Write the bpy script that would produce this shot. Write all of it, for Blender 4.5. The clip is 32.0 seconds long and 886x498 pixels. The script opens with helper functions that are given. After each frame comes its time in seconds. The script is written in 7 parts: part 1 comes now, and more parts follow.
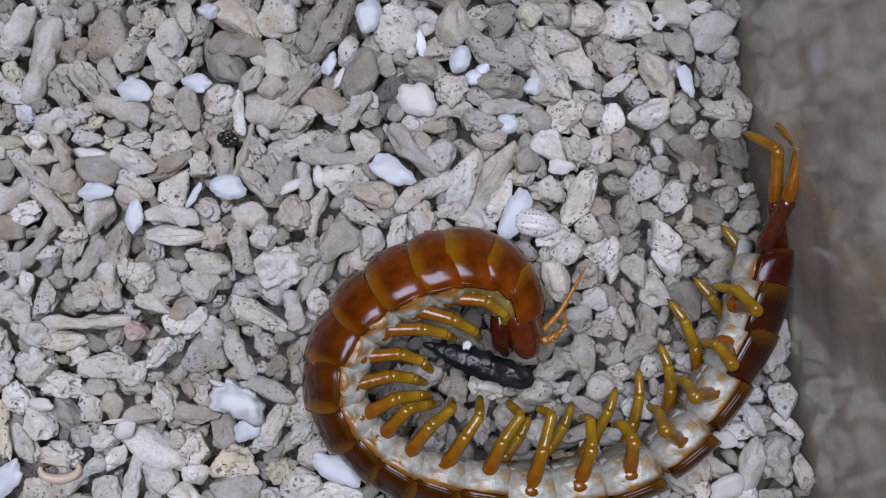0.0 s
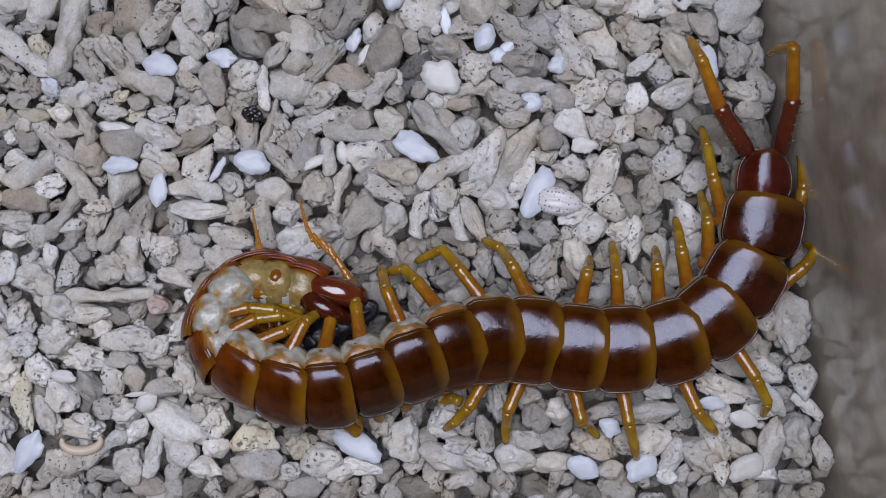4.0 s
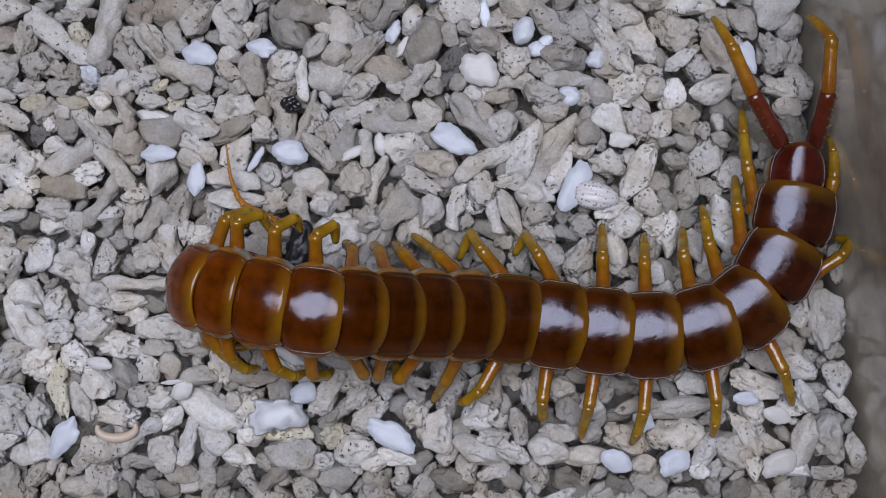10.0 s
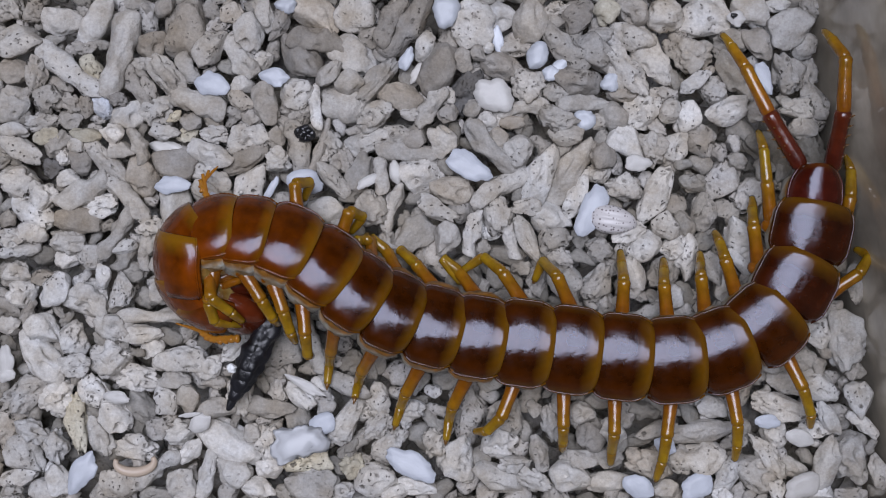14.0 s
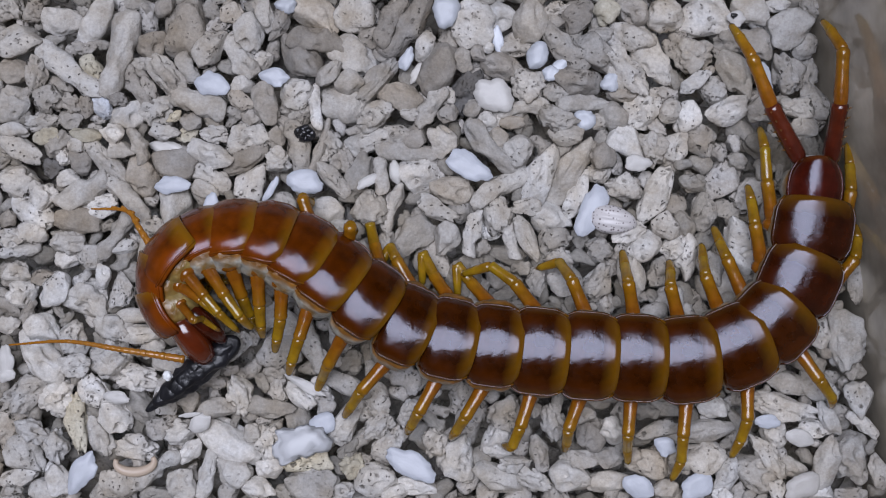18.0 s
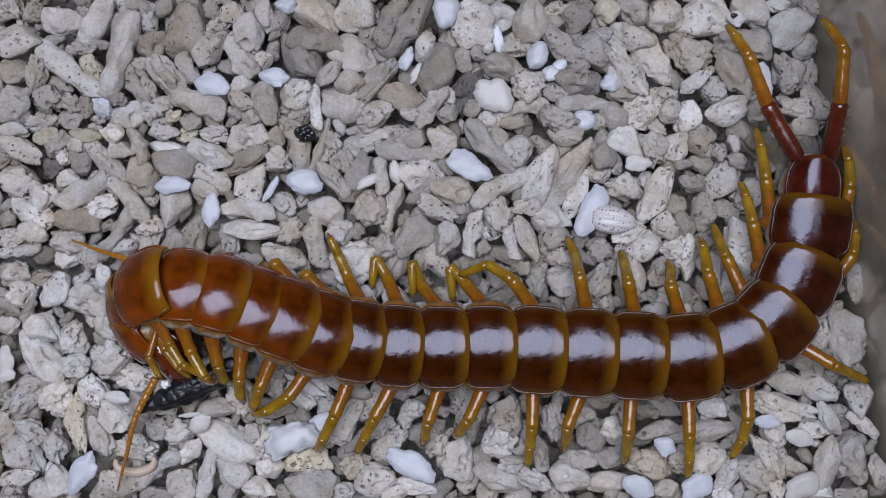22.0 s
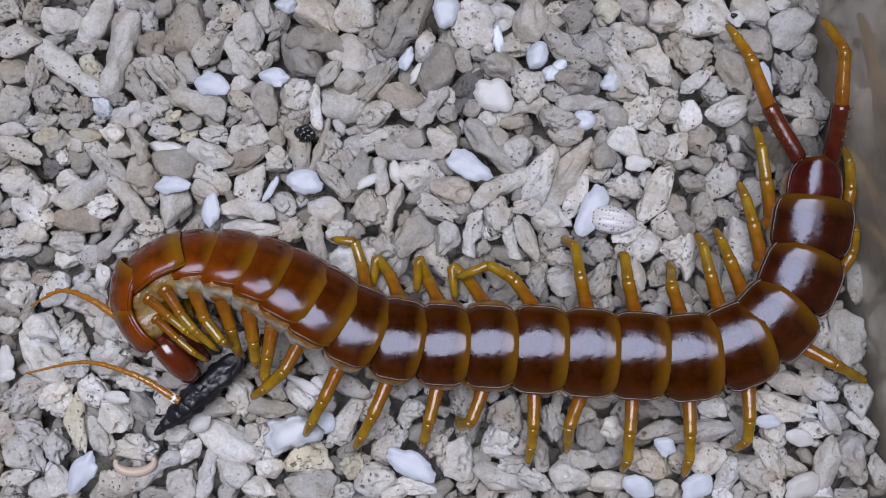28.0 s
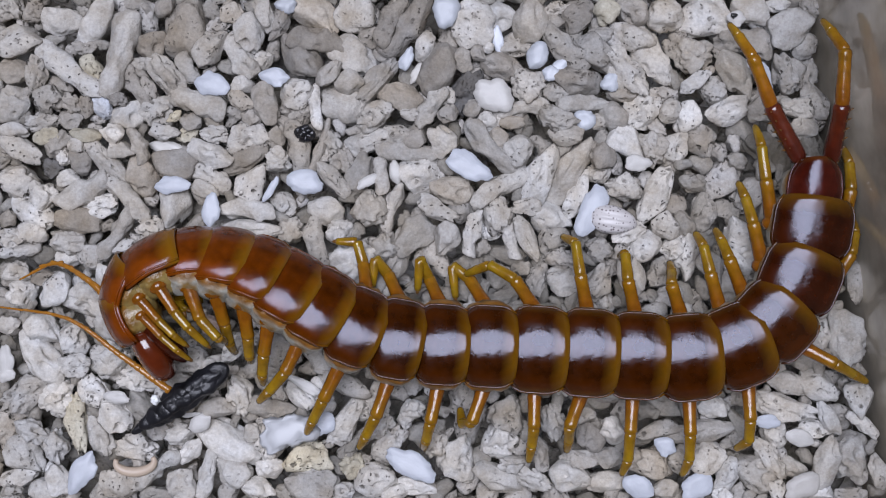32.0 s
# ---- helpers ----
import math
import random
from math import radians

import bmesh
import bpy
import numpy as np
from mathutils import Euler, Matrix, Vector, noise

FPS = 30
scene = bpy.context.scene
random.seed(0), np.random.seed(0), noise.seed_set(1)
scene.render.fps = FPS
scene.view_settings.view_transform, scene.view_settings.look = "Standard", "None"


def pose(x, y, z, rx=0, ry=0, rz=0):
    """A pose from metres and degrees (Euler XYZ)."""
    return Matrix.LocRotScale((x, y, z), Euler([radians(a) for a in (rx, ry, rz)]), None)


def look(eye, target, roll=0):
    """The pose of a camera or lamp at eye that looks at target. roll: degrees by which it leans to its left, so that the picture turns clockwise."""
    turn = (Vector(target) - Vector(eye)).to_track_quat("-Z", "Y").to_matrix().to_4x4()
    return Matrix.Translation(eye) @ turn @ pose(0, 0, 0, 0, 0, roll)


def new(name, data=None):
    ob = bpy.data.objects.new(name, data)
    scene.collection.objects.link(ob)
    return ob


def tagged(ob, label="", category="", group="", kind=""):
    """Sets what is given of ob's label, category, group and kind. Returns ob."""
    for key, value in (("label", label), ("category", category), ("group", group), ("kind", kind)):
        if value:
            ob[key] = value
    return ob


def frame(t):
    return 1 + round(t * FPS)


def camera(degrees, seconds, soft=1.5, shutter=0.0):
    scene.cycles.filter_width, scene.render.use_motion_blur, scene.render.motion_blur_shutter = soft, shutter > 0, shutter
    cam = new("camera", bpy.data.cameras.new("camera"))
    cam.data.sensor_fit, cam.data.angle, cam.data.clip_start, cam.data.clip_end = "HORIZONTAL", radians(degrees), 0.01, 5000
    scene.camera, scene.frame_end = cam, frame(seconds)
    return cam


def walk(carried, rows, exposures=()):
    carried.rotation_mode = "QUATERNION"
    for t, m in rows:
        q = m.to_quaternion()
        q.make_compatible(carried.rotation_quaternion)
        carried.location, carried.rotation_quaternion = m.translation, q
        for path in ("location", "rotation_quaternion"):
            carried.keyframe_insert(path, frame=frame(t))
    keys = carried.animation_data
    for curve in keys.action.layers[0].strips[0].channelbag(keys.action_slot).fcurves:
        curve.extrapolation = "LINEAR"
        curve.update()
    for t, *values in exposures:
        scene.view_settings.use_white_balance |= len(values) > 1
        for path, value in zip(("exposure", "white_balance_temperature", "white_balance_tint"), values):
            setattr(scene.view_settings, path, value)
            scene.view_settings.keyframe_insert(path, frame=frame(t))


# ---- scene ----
MM = 0.001

# ---------------------------------------------------------------- camera
cam = camera(40, 32.0, soft=1.1)
walk(cam, [
    (0, pose(0.01200, 0.00032, 0.21565, 0.107, -0.392, -0.400)),
    (0.5, pose(0.01154, -0.00095, 0.21569, 0.206, -0.312, -0.317)),
    (1, pose(0.01255, 0.00035, 0.21594, -0.110, -0.140, -0.284)),
    (1.5, pose(0.01151, 0.00016, 0.21605, -0.109, -0.319, -0.255)),
    (2, pose(0.00926, -0.00229, 0.21592, 0.273, -0.458, -0.035)),
    (2.5, pose(0.00914, -0.00331, 0.21632, 0.105, -0.089, 0.236)),
    (3, pose(0.00828, -0.00373, 0.21622, 0.074, -0.214, 0.273)),
    (3.5, pose(0.00849, -0.00351, 0.21622, 0.027, -0.225, 0.225)),
    (5.5, pose(0.00892, -0.00340, 0.21613, 0.020, -0.121, 0.275)),
    (6, pose(0.00840, -0.00413, 0.21628, 0.139, -0.195, 0.271)),
    (6.5, pose(0.00635, -0.00423, 0.21717, -0.259, -0.347, 0.273)),
    (7, pose(0.00207, -0.00664, 0.21744, 0.123, -0.238, 0.894)),
    (7.5, pose(0.00194, -0.00569, 0.21699, -0.026, -0.228, 1.030)),
    (8, pose(0.00291, -0.00450, 0.21697, -0.308, -0.002, 1.028)),
    (8.5, pose(0.00312, -0.00531, 0.21700, -0.122, 0.054, 1.025)),
    (9, pose(0.00264, -0.00569, 0.21694, -0.014, -0.056, 1.023)),
    (9.5, pose(0.00202, -0.00508, 0.21687, 0.035, -0.234, 0.961)),
    (10, pose(0.00295, -0.00425, 0.21672, -0.151, -0.023, 0.987)),
    (10.5, pose(0.00207, -0.00410, 0.21662, -0.089, -0.177, 0.886)),
    (11, pose(0.00199, -0.00422, 0.21653, 0.033, -0.116, 0.823)),
    (11.5, pose(0.00120, -0.00192, 0.21607, -0.058, 0.019, 0.450)),
    (12, pose(0.00070, -0.00054, 0.21567, 0.017, 0.030, 0.310)),
    (12.5, pose(0.00007, -0.00020, 0.21552, 0.252, -0.029, -0.030)),
    (13, pose(-0.00001, 0.00063, 0.21551, -0.148, -0.004, -0.010)),
    (14, pose(0.00000, 0.00000, 0.21540, 0.000, 0.000, 0.000)),
    (32, pose(0.00000, 0.00000, 0.21540, 0.000, 0.000, 0.000))
], exposures=[(0, -0.06), (3, -0.11), (6, -0.17), (9, -0.17), (13, -0.20), (18, -0.17), (19, -0.11), (20, -0.16), (21, -0.28), (22, -0.21), (23, -0.06), (25, 0.0), (32, 0.0)])

# ---------------------------------------------------------------- world and lamp
world = bpy.data.worlds.new("room_light")
world.use_nodes = True
world.node_tree.nodes["Background"].inputs[0].default_value = (0.78, 0.88, 1.0, 1)
world.node_tree.nodes["Background"].inputs[1].default_value = 0.02
scene.world = world

lamp = bpy.data.lights.new("ceiling_lamp", "AREA")
lamp.shape, lamp.size, lamp.size_y = "RECTANGLE", 0.92, 0.78
lamp.energy, lamp.color = 28.4, (0.885, 0.91, 1.075)
lamp_object = new("ceiling_lamp", lamp)
lamp_object.matrix_world = look((-0.10, 0.19, 1.32), (0, 0, 0))


# ---------------------------------------------------------------- helpers
def part(name, bm, materials, parent=None, label="", smooth=True):
    """One mesh object from a bmesh, under a thing or a part."""
    me = bpy.data.meshes.new(name)
    bmesh.ops.recalc_face_normals(bm, faces=bm.faces)
    bm.to_mesh(me)
    bm.free()
    for m in materials if isinstance(materials, (list, tuple)) else [materials]:
        me.materials.append(m)
    if smooth:
        me.polygons.foreach_set("use_smooth", [True] * len(me.polygons))
    ob = new(name, me)
    if parent:
        ob.parent = parent
    if label:
        ob["label"] = label
    return ob


def box(bm, x0, x1, y0, y1, z0, z1, bevel=0.0):
    """A bevelled box in metres."""
    made = bmesh.ops.create_cube(bm, size=1.0)["verts"]
    for v in made:
        v.co = Vector((x0 + (v.co.x + 0.5) * (x1 - x0), y0 + (v.co.y + 0.5) * (y1 - y0), z0 + (v.co.z + 0.5) * (z1 - z0)))
    if bevel:
        edges = list({e for v in made for e in v.link_edges})
        bmesh.ops.bevel(bm, geom=edges, offset=bevel, segments=2, affect="EDGES")


def tube(bm, points, radii, sides=10, slot=0, squash=1.0):
    """A closed tube through points with a radius at each."""
    rings, n = [], len(points)
    pts = [Vector(p) for p in points]
    side = None
    for i, p in enumerate(pts):
        t = (pts[min(i + 1, n - 1)] - pts[max(i - 1, 0)]).normalized()
        if side is None:
            side = t.cross(Vector((0.13, 0.2, 1))).normalized()
        side = (side - t * side.dot(t)).normalized()
        up = side.cross(t)
        rings.append([bm.verts.new(p + (side * math.cos(a) + up * math.sin(a) * squash) * radii[i])
                      for a in (2 * math.pi * j / sides for j in range(sides))])
    for a, b in zip(rings, rings[1:]):
        for j in range(sides):
            bm.faces.new((a[j], a[(j + 1) % sides], b[(j + 1) % sides], b[j])).material_index = slot
    for ring in (rings[0], rings[-1]):
        bm.faces.new(ring).material_index = slot


def smooth_line(points, steps):
    """Catmull-Rom points along a few given ones."""
    p = [Vector(q) for q in points]
    p = [p[0] * 2 - p[1]] + p + [p[-1] * 2 - p[-2]]
    out = []
    for i in range(1, len(p) - 2):
        for s in range(steps):
            u = s / steps
            out.append(0.5 * (2 * p[i] + (p[i + 1] - p[i - 1]) * u + (2 * p[i - 1] - 5 * p[i] + 4 * p[i + 1] - p[i + 2]) * u * u
                              + (3 * p[i] - p[i - 1] - 3 * p[i + 1] + p[i + 2]) * u ** 3))
    return out + [p[-2]]


# ---------------------------------------------------------------- materials
def material(name, rough, spec=0.5, coat=0.0):
    m = bpy.data.materials.new(name)
    m.use_nodes = True
    b = m.node_tree.nodes["Principled BSDF"]
    b.inputs["Roughness"].default_value = rough
    b.inputs["Specular IOR Level"].default_value = spec
    b.inputs["Coat Weight"].default_value = coat
    b.inputs["Coat Roughness"].default_value = 0.12
    return m, m.node_tree.nodes, m.node_tree.links, b


def node(nodes, kind, **values):
    n = nodes.new(kind)
    for key, value in values.items():
        n.inputs[key].default_value = value
    return n


def mix(nodes, links, mode, factor, a, b):
    """A colour mix; factor, a and b are sockets or values."""
    n = nodes.new("ShaderNodeMix")
    n.data_type, n.blend_type = "RGBA", mode
    for socket, value in ((n.inputs[0], factor), (n.inputs[6], a), (n.inputs[7], b)):
        if isinstance(value, bpy.types.NodeSocket):
            links.new(value, socket)
        elif isinstance(value, tuple):
            socket.default_value = (*value, 1)
        else:
            socket.default_value = value
    return n.outputs[2]


def ramp(nodes, links, source, *stops):
    n = nodes.new("ShaderNodeValToRGB")
    while len(n.color_ramp.elements) < len(stops):
        n.color_ramp.elements.new(0.5)
    for e, (at, c) in zip(n.color_ramp.elements, stops):
        e.position = at
        e.color = (*c, 1) if isinstance(c, tuple) else (c, c, c, 1)
    links.new(source, n.inputs[0])
    return n.outputs[0]


def noise_of(nodes, links, where, scale, detail=3.0, rough=0.55):
    n = node(nodes, "ShaderNodeTexNoise", Scale=scale, Detail=detail, Roughness=rough)
    links.new(where, n.inputs["Vector"])
    return n.outputs[0]


def coral_material(name, islands):
    """Dead coral and beach stone: chalky, stained, pitted."""
    m, nodes, links, b = material(name, 0.82, 0.25)
    where = nodes.new("ShaderNodeNewGeometry")
    place = where.outputs["Position"]
    # Loose gravel is tinted darker than the stones, painting shade into the gaps.
    if islands:
        tint = ramp(nodes, links, where.outputs["Random Per Island"], (0.0, (0.16, 0.15, 0.13)), (0.3, (0.27, 0.256, 0.23)),
                    (0.65, (0.32, 0.302, 0.275)), (0.9, (0.43, 0.415, 0.395)), (1.0, (0.23, 0.205, 0.165)))
    else:
        tint = nodes.new("ShaderNodeObjectInfo").outputs["Color"]
    stain = ramp(nodes, links, noise_of(nodes, links, place, 260, 4, 0.6), (0.3, (0.75, 0.72, 0.68)), (0.62, (1.04, 1.06, 1.10)))
    grain = ramp(nodes, links, noise_of(nodes, links, place, 1900, 4, 0.7), (0.3, 0.80), (0.7, 1.12))
    colour = mix(nodes, links, "MULTIPLY", 1.0, mix(nodes, links, "MULTIPLY", 1.0, tint, stain), grain)
    warm = ramp(nodes, links, noise_of(nodes, links, place, 90, 2), (0.4, (1.0, 1.0, 1.0)), (0.7, (1.04, 0.97, 0.86)))
    colour = mix(nodes, links, "MULTIPLY", 1.0, colour, warm)
    warp = node(nodes, "ShaderNodeTexNoise", Scale=900.0, Detail=2.0)
    links.new(place, warp.inputs["Vector"])
    bent = nodes.new("ShaderNodeVectorMath")
    bent.operation = "MULTIPLY_ADD"
    links.new(warp.outputs["Color"], bent.inputs[0])
    bent.inputs[1].default_value = (0.0014, 0.0014, 0.0014)
    links.new(place, bent.inputs[2])
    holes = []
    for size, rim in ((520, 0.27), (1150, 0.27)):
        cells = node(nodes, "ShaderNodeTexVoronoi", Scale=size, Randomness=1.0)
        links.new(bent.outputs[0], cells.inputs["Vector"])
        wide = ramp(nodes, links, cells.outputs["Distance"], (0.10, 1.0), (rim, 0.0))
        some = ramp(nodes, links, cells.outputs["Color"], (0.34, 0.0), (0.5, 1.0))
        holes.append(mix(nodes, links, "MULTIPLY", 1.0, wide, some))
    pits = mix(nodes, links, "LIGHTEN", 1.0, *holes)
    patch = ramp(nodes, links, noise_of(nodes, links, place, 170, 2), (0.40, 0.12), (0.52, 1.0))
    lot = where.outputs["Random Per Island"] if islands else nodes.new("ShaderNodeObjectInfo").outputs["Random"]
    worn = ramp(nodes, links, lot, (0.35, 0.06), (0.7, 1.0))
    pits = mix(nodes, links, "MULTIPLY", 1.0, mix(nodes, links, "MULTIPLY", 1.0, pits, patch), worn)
    # Pits get near-black colour: the holes' inner shade painted, besides the bump.
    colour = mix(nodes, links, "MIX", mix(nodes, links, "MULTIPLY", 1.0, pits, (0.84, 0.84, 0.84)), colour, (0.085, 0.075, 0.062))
    links.new(colour, b.inputs["Base Color"])
    height = mix(nodes, links, "SUBTRACT", 1.0, noise_of(nodes, links, place, 700, 5, 0.6), pits)
    bump = node(nodes, "ShaderNodeBump", Strength=0.9, Distance=0.0005)
    links.new(height, bump.inputs["Height"])
    links.new(bump.outputs[0], b.inputs["Normal"])
    return m


def shell_material():
    m, nodes, links, b = material("bleached_shell", 0.42, 0.45)
    place = nodes.new("ShaderNodeTexCoord").outputs["Object"]
    tint = nodes.new("ShaderNodeObjectInfo").outputs["Color"]
    cloud = ramp(nodes, links, noise_of(nodes, links, place, 2.6, 3), (0.3, 0.88), (0.7, 1.03))
    links.new(mix(nodes, links, "MULTIPLY", 1.0, tint, cloud), b.inputs["Base Color"])
    b.inputs["Subsurface Weight"].default_value = 0.15
    b.inputs["Subsurface Radius"].default_value = (0.0012, 0.0012, 0.0012)
    bump = node(nodes, "ShaderNodeBump", Strength=0.25, Distance=0.0002)
    links.new(noise_of(nodes, links, place, 9, 3), bump.inputs["Height"])
    links.new(bump.outputs[0], b.inputs["Normal"])
    return m


def tergite_material():
    """Glossy plate: red-brown with an olive rear edge and sides, told apart along the plate's own axes."""
    m, nodes, links, b = material("glossy_back_plate", 0.18, 0.43, 0.0)
    where = nodes.new("ShaderNodeTexCoord").outputs["Object"]
    axes = nodes.new("ShaderNodeSeparateXYZ")
    links.new(where, axes.inputs[0])
    blotch = noise_of(nodes, links, where, 420, 3)
    rear = node(nodes, "ShaderNodeMath")
    rear.operation = "MULTIPLY_ADD"
    links.new(axes.outputs["X"], rear.inputs[0])
    rear.inputs[1].default_value = 100.0
    rear.inputs[2].default_value = 0.5
    wob = node(nodes, "ShaderNodeMath")
    wob.operation = "MULTIPLY_ADD"
    links.new(blotch, wob.inputs[0])
    wob.inputs[1].default_value = 0.12
    links.new(rear.outputs[0], wob.inputs[2])
    edge = ramp(nodes, links, wob.outputs[0], (0.09, 0.95), (0.18, 0.55), (0.36, 0.0))
    aside = node(nodes, "ShaderNodeMath")
    aside.operation = "ABSOLUTE"
    links.new(axes.outputs["Y"], aside.inputs[0])
    far = node(nodes, "ShaderNodeMath")
    far.operation = "MULTIPLY"
    links.new(aside.outputs[0], far.inputs[0])
    far.inputs[1].default_value = 100.0
    sides = ramp(nodes, links, far.outputs[0], (0.62, 0.0), (0.76, 0.4))
    info = nodes.new("ShaderNodeObjectInfo")
    edge = mix(nodes, links, "MULTIPLY", 1.0, mix(nodes, links, "LIGHTEN", 1.0, edge, sides), info.outputs["Alpha"])
    tint = info.outputs["Color"]
    mottle = ramp(nodes, links, noise_of(nodes, links, where, 230, 4), (0.3, 0.42), (0.7, 1.35))
    centre = mix(nodes, links, "MULTIPLY", 1.0, tint, mottle)
    links.new(mix(nodes, links, "MIX", edge, centre, (0.180, 0.082, 0.004)), b.inputs["Base Color"])
    bump = node(nodes, "ShaderNodeBump", Strength=0.34, Distance=0.0005)
    links.new(noise_of(nodes, links, where, 210, 4, 0.5), bump.inputs["Height"])
    links.new(bump.outputs[0], b.inputs["Normal"])
    links.new(bump.outputs[0], b.inputs["Coat Normal"])
    links.new(ramp(nodes, links, noise_of(nodes, links, where, 300, 4), (0.3, 0.10), (0.7, 0.26)), b.inputs["Roughness"])
    b.inputs["Specular Tint"].default_value = (0.79, 0.84, 1.0, 1)
    return m


def leg_material(name, near, far, length, start=0.08, stop=0.5):
    """Waxy limb that changes colour along its length."""
    m, nodes, links, b = material(name, 0.22, 0.5, 0.2)
    where = nodes.new("ShaderNodeTexCoord").outputs["Object"]
    axes = nodes.new("ShaderNodeSeparateXYZ")
    links.new(where, axes.inputs[0])
    along = node(nodes, "ShaderNodeMath")
    along.operation = "MULTIPLY"
    links.new(axes.outputs["X"], along.inputs[0])
    along.inputs[1].default_value = 1.0 / length
    colour = ramp(nodes, links, along.outputs[0], (start, near), (stop, far))
    mottle = ramp(nodes, links, noise_of(nodes, links, where, 500, 3), (0.3, 0.72), (0.7, 1.18))
    links.new(mix(nodes, links, "MULTIPLY", 1.0, colour, mottle), b.inputs["Base Color"])
    b.inputs["Subsurface Weight"].default_value = 0.12
    b.inputs["Subsurface Radius"].default_value = (0.0012, 0.0006, 0.0002)
    bump = node(nodes, "ShaderNodeBump", Strength=0.35, Distance=0.0004)
    links.new(noise_of(nodes, links, where, 520, 3), bump.inputs["Height"])
    links.new(bump.outputs[0], b.inputs["Normal"])
    return m


def plain_material(name, colour, rough, vary=0.2, scale=300.0, spec=0.5, coat=0.0, bump_by=0.0):
    m, nodes, links, b = material(name, rough, spec, coat)
    where = nodes.new("ShaderNodeTexCoord").outputs["Object"]
    cloud = ramp(nodes, links, noise_of(nodes, links, where, scale, 4), (0.3, 1.0 - vary), (0.7, 1.0 + vary))
    links.new(mix(nodes, links, "MULTIPLY", 1.0, colour, cloud), b.inputs["Base Color"])
    if bump_by:
        bump = node(nodes, "ShaderNodeBump", Strength=0.5, Distance=bump_by)
        links.new(noise_of(nodes, links, where, scale * 2.2, 4), bump.inputs["Height"])
        links.new(bump.outputs[0], b.inputs["Normal"])
    return m


def flank_material(name, pale, dark):
    """Pale grey-yellow skin at the sides, olive under the back plates."""
    m, nodes, links, b = material(name, 0.36, 0.5, 0.2)
    where = nodes.new("ShaderNodeTexCoord").outputs["Object"]
    axes = nodes.new("ShaderNodeSeparateXYZ")
    links.new(where, axes.inputs[0])
    high = node(nodes, "ShaderNodeMath")
    high.operation = "MULTIPLY"
    links.new(axes.outputs["Z"], high.inputs[0])
    high.inputs[1].default_value = 250.0
    skin = ramp(nodes, links, noise_of(nodes, links, where, 260, 3), (0.42, pale), (0.62, dark))
    cover = ramp(nodes, links, high.outputs[0], (0.05, 0.0), (0.3, 1.0))
    colour = mix(nodes, links, "MIX", cover, skin, (0.17, 0.072, 0.009))
    cloud = ramp(nodes, links, noise_of(nodes, links, where, 420, 4), (0.3, 0.6), (0.7, 1.3))
    links.new(mix(nodes, links, "MULTIPLY", 1.0, colour, cloud), b.inputs["Base Color"])
    bump = node(nodes, "ShaderNodeBump", Strength=0.6, Distance=0.0005)
    links.new(noise_of(nodes, links, where, 800, 4), bump.inputs["Height"])
    links.new(bump.outputs[0], b.inputs["Normal"])
    return m


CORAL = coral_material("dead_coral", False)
GRAVEL = coral_material("gap_shaded_gravel", True)
SHELL = shell_material()
TERGITE = tergite_material()
THIGH = leg_material("amber_thigh", (0.165, 0.054, 0.003), (0.20, 0.094, 0.004), 0.008, 0.35, 0.95)
SHIN = leg_material("yellow_shin", (0.19, 0.095, 0.005), (0.22, 0.132, 0.006), 0.006, 0.0, 0.8)
TAIL_THIGH = leg_material("red_tail_thigh", (0.060, 0.010, 0.005), (0.085, 0.015, 0.005), 0.010, 0.1, 0.9)
TAIL_SHIN = leg_material("amber_tail_shin", (0.20, 0.065, 0.004), (0.23, 0.10, 0.005), 0.009, 0.1, 0.9)
TAIL_FOOT = leg_material("yellow_tail_foot", (0.23, 0.095, 0.005), (0.24, 0.13, 0.006), 0.008, 0.1, 0.7)
FEELER = leg_material("feeler", (0.30, 0.12, 0.012), (0.26, 0.13, 0.022), 0.012)
CLAW = plain_material("brown_claw", (0.12, 0.055, 0.010), 0.3)
PLEURA = flank_material("pale_flank_skin", (0.31, 0.305, 0.265), (0.21, 0.12, 0.03))
THROAT = flank_material("olive_throat_skin", (0.23, 0.165, 0.055), (0.15, 0.075, 0.010))
BELLY = plain_material("grey_belly_plate", (0.29, 0.29, 0.28), 0.28, 0.25, 300, 0.5, 0.2)
HEAD = plain_material("dark_red_head", (0.078, 0.014, 0.004), 0.16, 0.25, 300, 0.55, 0.4)
FANG = plain_material("deep_red_fang", (0.040, 0.0065, 0.0022), 0.2, 0.3, 300, 0.4, 0.2)
PREY = plain_material("blue_black_larva_skin", (0.008, 0.008, 0.010), 0.36, 0.7, 420, 0.42, 0.0, 0.0003)
PREY_SPOT = plain_material("grey_larva_spot", (0.13, 0.13, 0.13), 0.5, 0.4, 700)
FLESH = plain_material("white_flesh", (0.70, 0.72, 0.72), 0.4, 0.1, 600)
SEED = plain_material("black_cinder", (0.008, 0.008, 0.010), 0.3, 0.5, 900, 0.5, 0.3, 0.0004)
# Broad tone blotches put blurred gravel reflections into the plastic's colour.
PLASTIC = plain_material("smoky_plastic", (0.42, 0.378, 0.31), 0.10, 0.4, 60, 0.9)
TABLE = plain_material("table_laminate", (0.30, 0.27, 0.23), 0.5, 0.1, 12)
PLASTER = plain_material("room_plaster", (0.07, 0.07, 0.07), 0.9, 0.05, 4)

# ---------------------------------------------------------------- room, table, tub
EDGE_X, EDGE_SLOPE = 66.6, 0.152
TUB = Matrix.Translation((73.3 * MM, 0, 0)) @ pose(0, 0, 0, 0, 0, math.degrees(math.atan(EDGE_SLOPE)))


